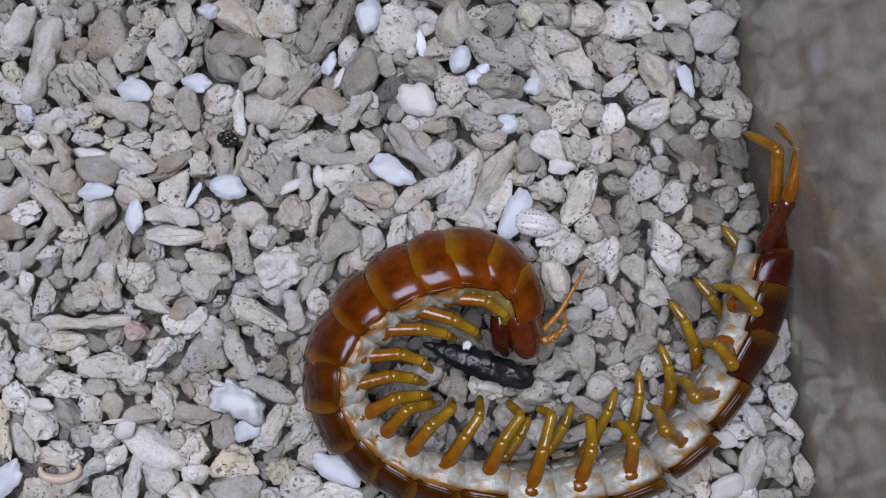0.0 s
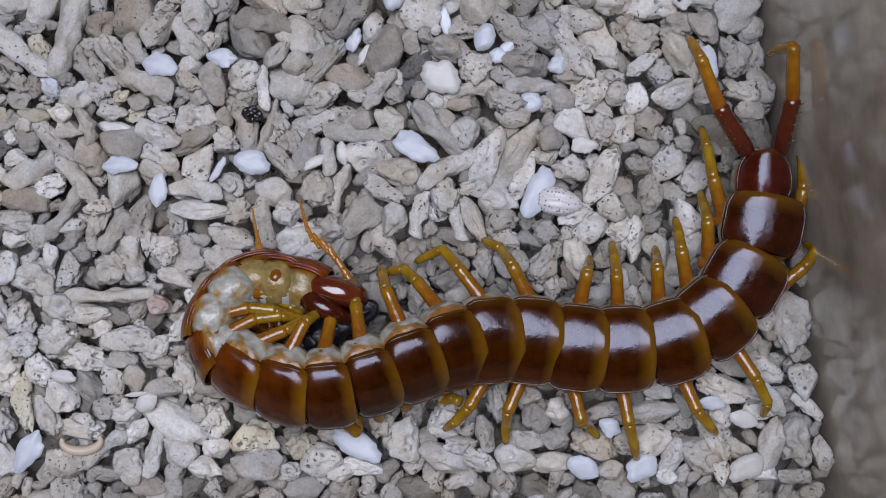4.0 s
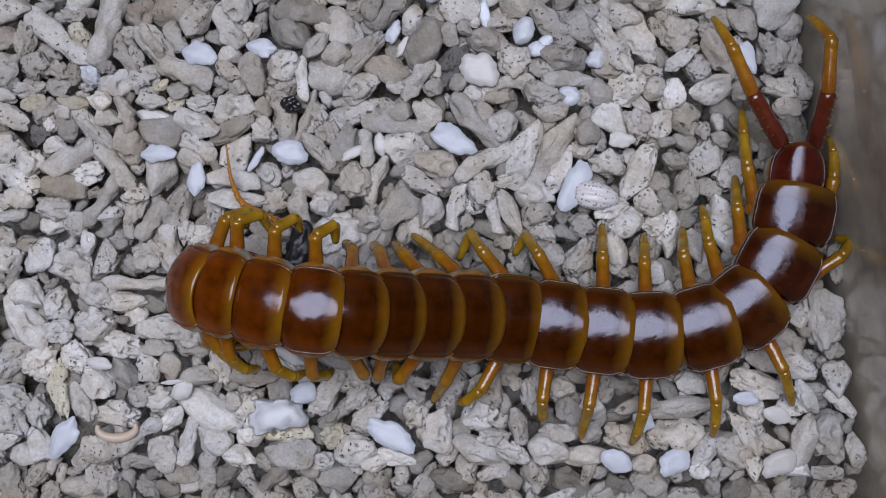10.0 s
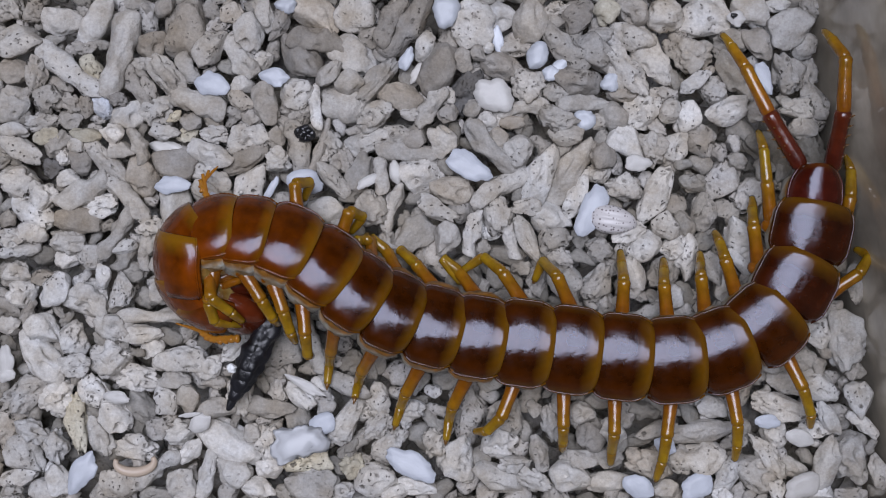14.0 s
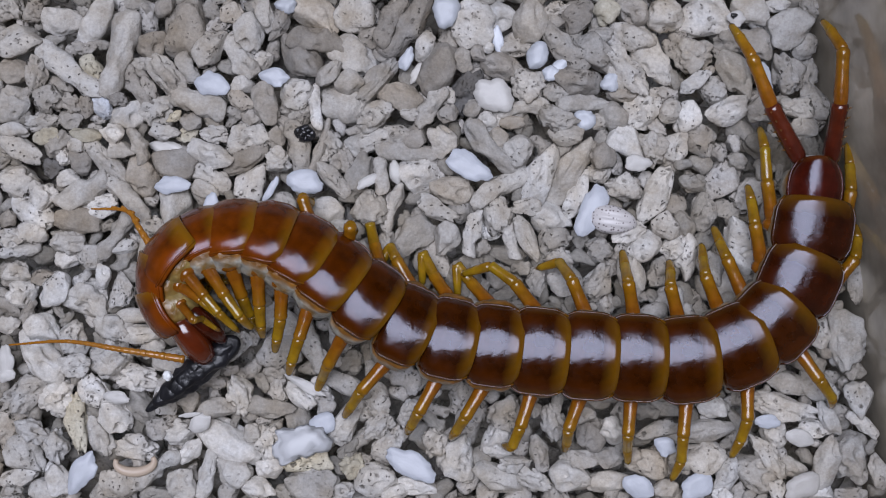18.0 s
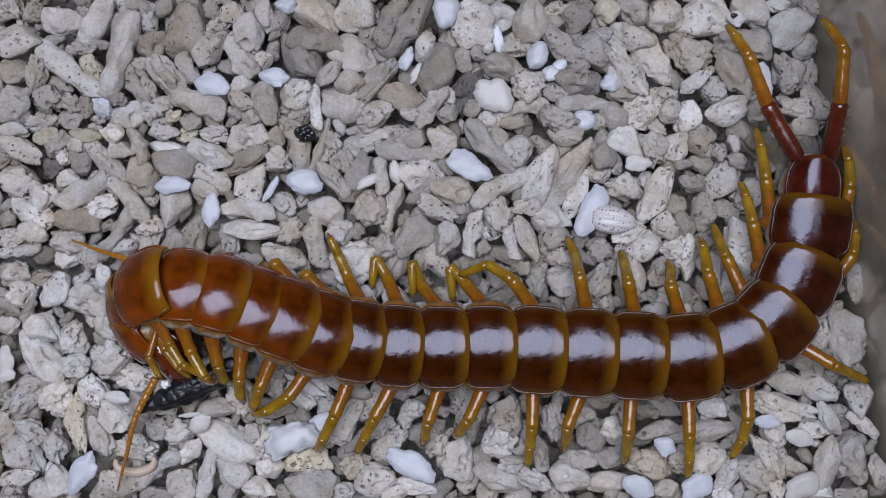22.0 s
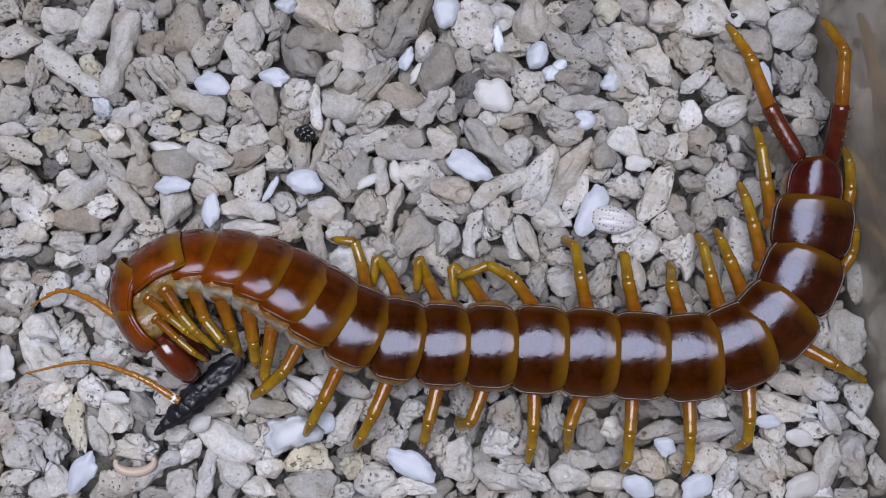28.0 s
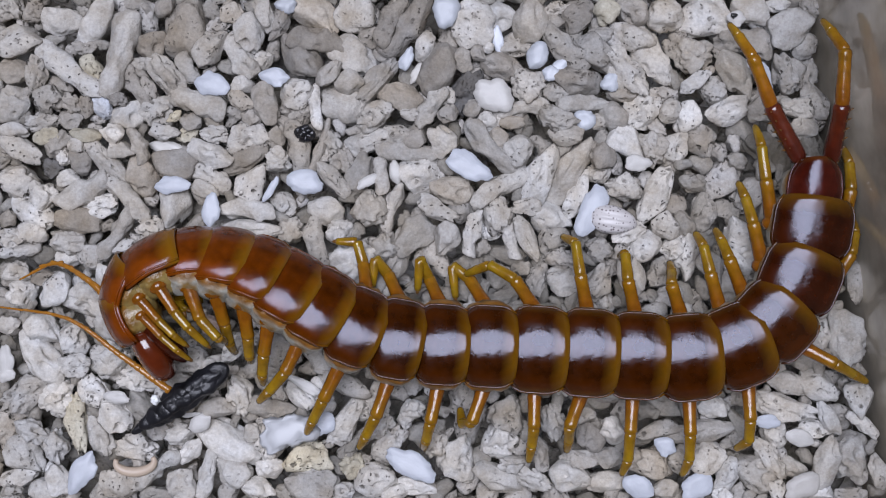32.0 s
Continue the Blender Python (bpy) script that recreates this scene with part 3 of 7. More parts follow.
stone(-53.8, 12.9, 7.4, 5.2, -60, "p", "t")
stone(-48.2, 15.4, 9, 5.6, -5, "p", "d")
stone(-49.6, 18.2, 6, 2.2, -10, "s", "v")
stone(-55.9, 8.9, 10.4, 3.3, -48, "r", "m")
stone(-48, 7.8, 7.8, 5.2, -100, "p", "v")
stone(-42.1, 10.5, 5.6, 2.6, -20, "p", "l")
stone(-41.4, 16.8, 7.8, 4, -22, "p", "l")
stone(-41.4, 13, 7.4, 3.4, -25, "r", "m")
stone(-49.4, 20.6, 5.2, 2.8, -10, "p", "v")
stone(-45.8, 20.6, 3.8, 3.2, 0, "p", "y")
stone(-61.2, 7.5, 7, 3.8, 15, "k", "v")
stone(-73.3, 6.5, 8.4, 4.2, -30, "p", "v")
stone(-65.2, 5, 8.8, 4.6, -5, "p", "t")
stone(-73.2, 2.9, 5.2, 3.6, -15, "p", "l")
stone(-77, 1.6, 4.6, 4, -180, "k", "m")
stone(-58.1, 2.9, 10.6, 3.2, 58, "r", "m")
stone(-66.7, 1.1, 6, 4, 0, "k", "l")
stone(-75.5, -0.2, 7.4, 2.4, 8, "r", "v")
stone(-77.3, 5.5, 3, 3, 0, "p", "t")
stone(-57.2, 0.4, 5.2, 2.4, 10, "p", "v")
stone(-52.1, 3.9, 5.2, 2.6, 10, "p", "l")
stone(-40.8, 20.4, 4.8, 3.2, 0, "k", "m")
stone(-35, 20.2, 8.2, 5.4, 15, "k", "l")
stone(-34.8, 16.4, 9.6, 3.4, 36, "p", "d")
stone(-29.7, 20, 3.6, 3.6, 0, "p", "m")
stone(-29.3, 16.2, 4.6, 4.2, 0, "k", "v")
stone(-34.2, 12, 7.2, 5.4, 60, "p", "l")
stone(-25.7, 18.4, 8.8, 4, -78, "r", "m")
stone(-21.9, 17.8, 10.4, 1.8, 70, "r", "d")
stone(-20.3, 19.2, 4.6, 3.8, -60, "k", "m")
stone(-21, 16.7, 2.5, 2.2, 0, "k", "m")
stone(-18.3, 16, 5.2, 4.2, -60, "k", "d")
stone(-19.7, 12.6, 7.8, 3, -45, "p", "m")
stone(-14.7, 13.7, 7.2, 4.4, 65, "p", "m")
stone(-13.3, 19.6, 8.4, 4.6, 12, "p", "l")
stone(-8.4, 20.4, 5, 3.6, 0, "p", "m")
stone(-5.2, 20, 4.6, 4.2, -70, "p", "d")
stone(-6.2, 17.2, 10.8, 3, -5, "r", "m")
stone(-0.2, 19.4, 5.4, 4.6, -60, "p", "l")
stone(-4.2, 13, 8, 6.2, -10, "p", "l")
stone(-10.9, 13, 6.2, 2.4, -85, "r", "m")
stone(-8.4, 13.6, 4, 2.2, -80, "s", "v")
stone(-13.1, 7.5, 6.6, 6.2, 0, "k", "m")
stone(-9.2, 7.5, 8.4, 3, 72, "r", "l")
stone(-20.9, 6.9, 6.4, 4.6, -20, "p", "m")
stone(-28.3, 7.9, 4.6, 3.6, -60, "k", "l")
stone(-34.6, 7, 9.2, 3.6, -5, "r", "l")
stone(-33.8, 3.4, 10, 3.2, -4, "p", "v")
stone(-27.3, 3.4, 5.6, 4.4, 60, "k", "m")
stone(-22.9, 1.1, 9, 3.8, -80, "r", "m")
stone(-18.3, 3.1, 5, 4.4, 0, "k", "v")
stone(-10.2, 0.5, 6.2, 5, 0, "k", "m")
stone(-5.6, 2.3, 8.4, 5.6, 40, "p", "m")
stone(-0.9, 6.9, 7.4, 3.2, -30, "p", "m")
stone(0.8, 2.1, 5.6, 4.2, -80, "p", "l")
stone(1.2, 10.4, 8.4, 4.8, -5, "p", "t")
stone(8.2, 17.8, 11.8, 3.8, -48, "r", "m")
stone(10, 19.7, 5, 3.6, -70, "p", "t")
stone(13.5, 17.2, 5.6, 4.8, -80, "p", "m")
stone(10, 11.2, 11, 3.6, 30, "r", "m")
stone(17.2, 13, 11.2, 5, 65, "p", "v")
stone(22.5, 14, 12.8, 4.8, 55, "p", "m")
stone(21.9, 20.2, 6, 3.4, 0, "p", "m")
stone(23.9, 9.9, 9, 3.4, 65, "p", "v")
stone(19.5, 5.5, 6.8, 5.4, 0, "p", "v")
stone(32.1, 11, 6.2, 4.6, 0, "k", "l")
stone(33, 19, 6.8, 5.2, -40, "p", "v")
stone(37.8, 18, 6.2, 4.6, -70, "k", "m")
stone(41, 18, 6, 4.6, -170, "p", "v")
stone(38, 9.6, 10.8, 4.6, 65, "p", "v")
stone(28.3, 16.8, 5, 4, -70, "p", "d")
stone(27.9, 13.6, 4.6, 3.4, 0, "k", "l")
stone(33, 2.9, 6.2, 4, 30, "k", "l")
stone(39.4, 3.9, 4.8, 4, -60, "p", "m")
stone(9.8, 6.1, 7, 5, -85, "k", "m")
stone(12.2, 2.5, 8.2, 3, -85, "r", "l")
stone(14.9, 1.9, 8.4, 3, -65, "p", "m")
stone(5.2, 2.9, 7.8, 3, 75, "r", "l")
stone(8.4, 3.6, 4, 3.6, -60, "k", "v")
stone(20.2, 1.3, 5.6, 4.6, 0, "k", "m")
stone(35.8, 0.5, 6.2, 5.2, 0, "p", "v")
stone(27.9, -0.1, 4.8, 4.2, 0, "k", "m")
stone(3.1, 6.5, 4.8, 3.8, 0, "p", "m")
stone(14.9, 7.5, 5.2, 3, 0, "p", "m")
stone(41, 0.1, 4.4, 4, 0, "k", "v")
stone(-74.7, -26, 9.2, 5, 38, "k", "l")
stone(-68.9, -26.5, 6.6, 5.6, 80, "k", "v")
stone(-65.2, -31.2, 10.2, 3.8, -82, "k", "y")
stone(-62.2, -25.2, 5.8, 5.2, -80, "k", "v")
stone(-58.7, -30, 6.6, 5.2, -30, "p", "v")
stone(-73.1, -32.4, 6.4, 4.2, -10, "k", "v")
stone(-74.7, -36.3, 6.8, 6.6, 0, "p", "l")
stone(-69.2, -35.1, 6.2, 4.4, -80, "k", "v")
stone(-61.5, -33.3, 7.4, 4, -70, "k", "l")
stone(-54.2, -35.1, 7.6, 4.2, -10, "k", "l")
stone(-50.8, -39.3, 9.2, 3.2, 42, "r", "v")
stone(-56.9, -41.7, 7.4, 5, 0, "p", "l")
stone(-75.8, -40.7, 7, 3.2, 20, "p", "l")
stone(-68.4, -40.7, 6.2, 4, -65, "p", "v")
stone(-71.2, -42.9, 5.2, 3.8, 0, "p", "l")
stone(-45.1, -36.1, 5.2, 3, 42, "p", "v")
stone(-47.4, -32.9, 6.2, 4.6, 0, "k", "v")
stone(-38.2, -34.5, 13.2, 6, -35, "p", "v")
stone(-42, -39.6, 9, 2.8, 78, "r", "v")
stone(-46.6, -42.5, 6.2, 5, -85, "p", "l")
stone(-40.4, -28.2, 6.2, 3.2, 15, "p", "l")
stone(-37.4, -39.9, 6.6, 5.2, 0, "p", "l")
stone(-76.8, -43.3, 4.2, 3.2, 0, "k", "l")
stone(-60.7, -43.3, 5, 3.4, 30, "p", "v")
stone(-36.1, -26, 7.2, 4.4, -80, "k", "v")
stone(-30.3, -28.4, 8, 3.6, -8, "p", "m")
stone(-33.6, -32.6, 3.2, 3, 0, "p", "l")
stone(-31.1, -34.6, 6.6, 4.4, -70, "k", "v")
stone(-30.9, -39.1, 4.6, 3.6, 10, "p", "v")
stone(-32.8, -42.7, 5.8, 3.8, -5, "p", "v")
stone(-24.2, -36.9, 8.6, 5.4, 0, "k", "y")
stone(-24, -41.9, 10, 5.2, 0, "p", "l")
stone(-18.7, -43.3, 5.2, 3.2, -10, "k", "v")
stone(-16.9, -30.2, 10.4, 4, 60, "k", "v")
stone(-25.5, -26.2, 6, 3, -40, "p", "v")
stone(-22, -24, 3.2, 2.6, 0, "p", "v")
stone(-12.1, -41.1, 7.2, 5.4, 0, "p", "v")
stone(-9.6, -35.1, 7.6, 4.6, 55, "k", "l")
stone(-11.7, -31.8, 6, 3.8, 40, "k", "v")
stone(-5.4, -28.4, 4.4, 3.2, 0, "k", "v")
stone(-6.6, -30.6, 3, 2.6, 0, "k", "l")
stone(-4.4, -42.3, 7.4, 3.2, -8, "p", "v")
stone(-8.4, -43.5, 4.8, 3, 10, "p", "v")
stone(-16.1, -38.7, 4.6, 4.2, 0, "k", "y")
stone(-1.4, -34.3, 4.8, 4, -70, "k", "m")
stone(2.1, -37.8, 8.4, 6, -82, "k", "v")
stone(10.9, -29.8, 6.6, 5.6, -80, "k", "m")
stone(10.1, -34.5, 6.6, 5.8, 0, "k", "l")
stone(12.7, -38.5, 5.8, 3.2, 0, "k", "v")
stone(10.4, -41.3, 10.4, 4.6, -24, "p", "l")
stone(17.2, -36.3, 6.2, 3, -75, "p", "m")
stone(19.7, -31, 6.6, 4, -80, "k", "l")
stone(16.3, -41.1, 6.4, 3.6, -25, "k", "m")
stone(22.9, -40.4, 7.4, 5, -5, "p", "v")
stone(24.7, -37.5, 7, 3.2, -10, "p", "l")
stone(26.3, -33.6, 5.2, 4.6, -80, "k", "d")
stone(29.9, -32.4, 5.2, 4.2, -70, "p", "l")
stone(29.5, -37.3, 5.2, 3.6, 0, "p", "m")
stone(29.2, -41.6, 8.2, 3.6, -5, "p", "l")
stone(37, -38.3, 8.2, 5.8, -5, "k", "t")
stone(38.3, -32.2, 8.2, 2.8, 15, "p", "m")
stone(24.9, -29, 4.8, 3.6, 0, "p", "l")
stone(39.6, -42.7, 4.4, 3.2, 0, "p", "m")
stone(46.6, -37.3, 7.4, 5.4, 10, "p", "l")
stone(43, -37.6, 5.2, 4.8, 0, "p", "v")
stone(50.8, -40.3, 6.2, 3.8, 65, "p", "v")
stone(49.6, -43.7, 3.6, 2.6, 0, "p", "v")
stone(55.7, -40.1, 7.6, 6, -10, "p", "m")
stone(45.8, -32.7, 11.2, 3.8, 8, "p", "m")
stone(48.3, -28.2, 6, 3.6, -20, "p", "l")
stone(60.9, -28.5, 11.6, 4.6, -15, "k", "l")
stone(59.3, -33.1, 4.6, 4.4, 0, "p", "l")
stone(58.1, -36.9, 9.6, 3.6, -55, "k", "m")
stone(65.9, -32.1, 6.2, 2.8, 0, "p", "v")
stone(62.3, -39.3, 6.2, 3.4, -20, "p", "m")
stone(68.1, -38.3, 9.8, 4, -100, "p", "l")
stone(72.7, -37.7, 9.2, 7.2, -85, "k", "l")
stone(67.1, -24.6, 7.4, 4.6, -35, "p", "l")
stone(61.9, -24, 8.2, 3.6, -15, "p", "l")
stone(68.5, -30.2, 6.4, 2.6, -60, "p", "v")
stone(74.9, -31.2, 6.2, 2.4, -38, "r", "v")
stone(74.3, -26.8, 6.2, 4.8, -80, "p", "v")
stone(77.5, -39.6, 6.2, 3, -80, "p", "l")
stone(67.1, -43.1, 5.6, 2.8, 0, "p", "v")
stone(72.1, -43.5, 5.4, 2.4, 0, "p", "l")
stone(59.5, -43.1, 4.4, 3.2, -80, "p", "v")
stone(72.5, -15.6, 11.2, 6.6, -82, "k", "v")
stone(73.5, -5.9, 7.2, 3.2, -88, "p", "l")
stone(67.1, -15, 5.2, 4.2, -80, "p", "v")
stone(43.6, -0.9, 8.8, 4.2, -82, "p", "v")
stone(52.6, 2.6, 6.4, 4.8, -60, "p", "v")
stone(40.3, -8.4, 4.6, 3.8, 0, "p", "l")
stone(48, -3.4, 6, 4, -60, "p", "l")
stone(51, -7.1, 6.2, 4.6, -70, "p", "m")
stone(54, -1.9, 6.2, 4, -60, "p", "v")
stone(-75.2, -8, 5.4, 4.8, 0, "k", "v")
stone(-69, -7.3, 6.4, 4.6, 65, "p", "v")
stone(-72.1, -19, 11.8, 5.2, -48, "p", "v")
stone(-63.5, -8.5, 8.4, 6, -20, "k", "m")
stone(-67.2, -1.5, 4.6, 3.6, 0, "p", "l")
stone(-62.7, -1.5, 4.8, 4, 0, "p", "l")
stone(-60.3, -4.9, 4.2, 2.4, 80, "p", "v")
stone(-59.5, -20, 7.8, 7, 0, "k", "l")
stone(-76.8, -13.6, 3.4, 3.2, 0, "p", "l")
stone(-71.5, -14, 6.2, 4.6, 0, "p", "v")
stone(-65.7, -16, 6.2, 4.4, -80, "k", "v")
stone(-65.7, -20.6, 5.8, 4.2, 0, "k", "v")
stone(-58.9, -13.6, 6.2, 4.8, -30, "k", "l")
stone(-71.2, -5.1, 4.2, 2.6, 0, "p", "t")
stone(-76, -3.9, 5, 3.4, 0, "k", "m")
stone(-52.6, 2.1, 7.6, 3.6, 70, "k", "l")
stone(-49.1, -0.4, 7.8, 3.8, 55, "r", "m")
stone(-44.6, 2.1, 8.8, 4.4, 75, "p", "d")
stone(-46.6, -5.4, 8.4, 4.8, -78, "r", "m")
stone(-50.1, -6.9, 6.4, 5.4, -40, "k", "l")
stone(-56.9, -7.6, 6.2, 3.6, 75, "k", "l")
stone(-50.1, -11.7, 15, 2.8, 3, "r", "m")
stone(-40.1, -3.9, 5.2, 5, 0, "k", "l")
stone(-42.8, -2.5, 4.6, 3, -80, "k", "m")
stone(-36.6, -4.9, 8.6, 7.6, 0, "k", "m")
stone(-38.1, -8.6, 6.6, 2.8, -25, "p", "l")
stone(-41.1, -13.4, 4.2, 3.2, 0, "p", "q")
stone(-54.2, -15.2, 8.2, 3.2, 0, "p", "v")
stone(-28.5, -1.4, 7.8, 3.8, -15, "p", "l")
stone(-29.8, -5.6, 6.6, 5.2, -5, "p", "l")
stone(-15.3, -2.1, 9.6, 8, 30, "k", "v")
stone(-19.3, -11, 11.2, 3.8, -28, "k", "l")
stone(-13, -9.9, 6.6, 3, -78, "r", "v")
stone(-33.1, -9.6, 4.8, 3.2, 30, "p", "t")
stone(-34.6, -12.2, 4.2, 3.8, 0, "p", "v")
stone(-31, -12.2, 6.2, 3, 50, "p", "l")
stone(-27.5, -13.4, 5, 4.2, -80, "p", "m")
stone(-8.9, -2.9, 13, 4.2, 60, "p", "m")
stone(-8.4, -8.6, 5, 4.2, -80, "k", "l")
stone(-54.4, -23.2, 8, 4.6, 0, "k", "l")
stone(-46.8, -19.6, 8.6, 4.2, -5, "p", "v")
stone(-47.8, -23.2, 5.4, 2.8, 0, "p", "l")
stone(-52.3, -17.1, 4.6, 4.2, -80, "p", "v")
stone(-37.3, -17.6, 6.4, 3.2, 40, "k", "v")
stone(-41.8, -21.1, 4.4, 4, 0, "k", "v")
stone(-49.3, -26.6, 5.6, 4.2, -80, "p", "v")
stone(-45.3, -26.6, 4.8, 4, -60, "p", "m")
stone(-29.7, -17.8, 8.2, 6.4, 20, "p", "m")
stone(-23.2, -18.1, 9, 3.6, -62, "r", "l")
stone(-17.2, -24.1, 9, 3.2, -25, "p", "m")
stone(-14.7, -28.6, 5.2, 4.6, 0, "k", "v")
stone(-11.7, -27.1, 6.4, 4, -80, "p", "v")
stone(-2.4, -12, 7, 5, -20, "p", "m")
stone(5.6, -12, 7, 4.6, -70, "k", "l")
stone(13.7, -12, 7.4, 5, 30, "p", "l")
stone(21.7, -5.9, 6, 4.6, -10, "p", "m")
stone(27.7, -5.9, 7, 4.6, 60, "k", "m")
stone(33.8, -4.9, 7.2, 4.4, -70, "p", "l")
stone(36.8, -12, 6, 5, 0, "p", "m")
stone(21.7, -24, 7, 4.8, -30, "k", "l")
stone(9.6, -22, 7, 5, 20, "p", "m")
stone(29.7, -25, 6, 4.6, -10, "p", "l")
stone(41.8, -24, 6.4, 4.8, 30, "p", "m")
stone(65.9, -9.9, 6, 4.4, -60, "p", "l")
stone(57.9, -20, 6, 4.4, 0, "k", "l")


def loose_gravel():
    """The uncountable rest: small stones between the large ones and the layers below, one mesh."""
    small = [stone_points(k, 60 + i, 3) for i in range(5) for k in ("p", "k", "r")]
    tiny = [stone_points(k, 80 + i, 2) for i in range(5) for k in ("p", "k", "r")]
    rng = random.Random(11)
    verts, faces, count = [], [], 0

    def put(source, x, y, top, long, wide, high):
        nonlocal count
        co, fa = source
        m = np.array((pose(0, 0, 0, rng.uniform(-15, 15), rng.uniform(-15, 15), rng.uniform(0, 360)).to_3x3() @ Matrix.Diagonal((long, wide, high))))
        verts.append((co @ m.T + np.array((x, y, top - high / 2))) * MM)
        faces.append(fa + count)
        count += len(co)

    medium = [stone_points(k, 100 + i, 4) for i in range(6) for k in ("p", "k", "k", "r")]
    for _ in range(3500):
        x, y = rng.uniform(-92, 80), rng.uniform(-56, 52)
        long = rng.uniform(5.0, 9.5)
        wide = long * rng.uniform(0.5, 0.8)
        if x + long / 2 > edge_at(y) - 0.3 or buried(x, y, long / 2, wide / 2, 0.0) > 0.2:
            continue
        lying.append((x, y, wide * 0.55, wide * 0.55, 0.0))
        put(rng.choice(medium), x, y, -1.2 + rng.uniform(-1.4, 0.6), long, wide, wide * 0.9)
    for _ in range(12000):
        x, y = rng.uniform(-92, 80), rng.uniform(-56, 52)
        long = rng.uniform(3.0, 6.0)
        wide = long * rng.uniform(0.5, 0.85)
        if x + long / 2 > edge_at(y) - 0.3:
            continue
        deep = buried(x, y, long / 2, wide / 2, 0.0)
        if deep > 0.34:
            continue
        lying.append((x, y, wide * 0.62, wide * 0.62, 0.0))
        put(rng.choice(small), x, y, -0.9 - 3.0 * deep + rng.uniform(-1.0, 0.4), long, wide, wide * 0.95)
    for _ in range(6000):
        x, y = rng.uniform(-92, 80), rng.uniform(-56, 52)
        long = rng.uniform(2.6, 6.4)
        wide = long * rng.uniform(0.55, 0.9)
        if x + long / 2 > edge_at(y) - 0.3:
            continue
        deep = buried(x, y, long / 2, wide / 2, 0.0)
        if deep > 0.36:
            continue
        lying.append((x, y, long / 2, wide / 2, 0.0))
        put(rng.choice(small), x, y, -4.4 - 7.0 * deep + rng.uniform(-1.8, 0.4), long, wide, wide * 0.85)
    y = -58.0
    while y < 54:
        x = -95.0
        while x < edge_at(y) - 3:
            long = rng.uniform(5.0, 8.0)
            put(rng.choice(tiny), x + rng.uniform(-1.5, 1.5), y + rng.uniform(-1.5, 1.5), -12.5 + rng.uniform(-1.5, 1.0), long, long * 0.7, long * 0.6)
            x += 3.2
        y += 3.1
    y = -108.0
    while y < 108:
        x = -174.0
        while x < edge_at(y) - 3.5:
            inside = -94 < x < 90 and -57 < y < 53
            if not inside and abs(y) < 108 - 0.16 * abs(x):
                long = rng.uniform(6.0, 10.0)
                put(rng.choice(tiny), x + rng.uniform(-2, 2), y + rng.uniform(-2, 2), rng.uniform(-1.5, 0.8), long, long * 0.7, long * 0.7)
            x += 5.6
        y += 5.2
    me = bpy.data.meshes.new("gravel")
    me.from_pydata(np.concatenate(verts).tolist(), [], np.concatenate(faces).tolist())
    me.polygons.foreach_set("use_smooth", [True] * len(me.polygons))
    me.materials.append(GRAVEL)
    tagged(new("gravel", me), "pale grey coral gravel filling the tub", "gravel", kind="stuff")
    bm = bmesh.new()
    box(bm, -0.2595, -0.0005, -0.1145, 0.1145, -0.0188, -0.0160)
    deep_bed = tagged(part("gravel_underlayer", bm, GRAVEL, smooth=False), "packed coral sand under the gravel", "gravel", kind="stuff")
    deep_bed.matrix_world = TUB


loose_gravel()


def cinder():
    """A black glassy crumb on the gravel."""
    co, faces = stone_points("k", 5, 4)
    me = bpy.data.meshes.new("black_cinder")
    me.from_pydata((co * np.array((4.2, 3.2, 3.0)) * MM).tolist(), [], faces.tolist())
    me.polygons.foreach_set("use_smooth", [True] * len(me.polygons))
    me.materials.append(SEED)
    ob = tagged(new("cinder", me), "glossy black pitted cinder among the pale gravel", "stone")
    ob.matrix_world = pose(-24.6 * MM, 20.4 * MM, 0.2 * MM, 0, 0, 10)


cinder()


def speckled_shell():
    """A small domed shell, cream with dark brown dots in rows."""
    m, nodes, links, b = material("speckled_shell", 0.4, 0.45)
    where = nodes.new("ShaderNodeTexCoord").outputs["Object"]
    cells = node(nodes, "ShaderNodeTexVoronoi", Scale=1500, Randomness=0.55)
    links.new(where, cells.inputs["Vector"])
    dots = ramp(nodes, links, cells.outputs["Distance"], (0.20, 1.0), (0.32, 0.0))
    links.new(mix(nodes, links, "MIX", dots, (0.50, 0.48, 0.48), (0.13, 0.11, 0.115)), b.inputs["Base Color"])
    bm = bmesh.new()
    bmesh.ops.create_uvsphere(bm, u_segments=32, v_segments=20, radius=1.0)
    for v in bm.verts:
        d = v.co.copy()
        v.co = Vector((d.x * 4.2 * (1 + 0.12 * noise.noise(d)), d.y * 2.5 * (1 - 0.2 * d.x), d.z * 2.0 + 0.12 * math.sin(14 * d.y))) * MM
    ob = tagged(part("speckled_shell", bm, m), "small cream shell with rows of dark dots, half buried in gravel", "shell", "shells on the gravel")
    ob.matrix_world = pose(30.2 * MM, 5.1 * MM, 0.0, 0, 0, -10)
    co, faces = stone_points("p", 9, 3)
    me = bpy.data.meshes.new("black_grain")
    me.from_pydata((co * np.array((1.3, 1.0, 0.8)) * MM).tolist(), [], faces.tolist())
    me.materials.append(SEED)
    tagged(new("grain", me), "tiny black grain lying on a white shell", "stone").matrix_world = pose(51.3 * MM, 41.1 * MM, 1.0 * MM)


speckled_shell()

# ---------------------------------------------------------------- centipede
SPINE, FEELERS, TAIL, STANCE = {}, {}, {}, {}


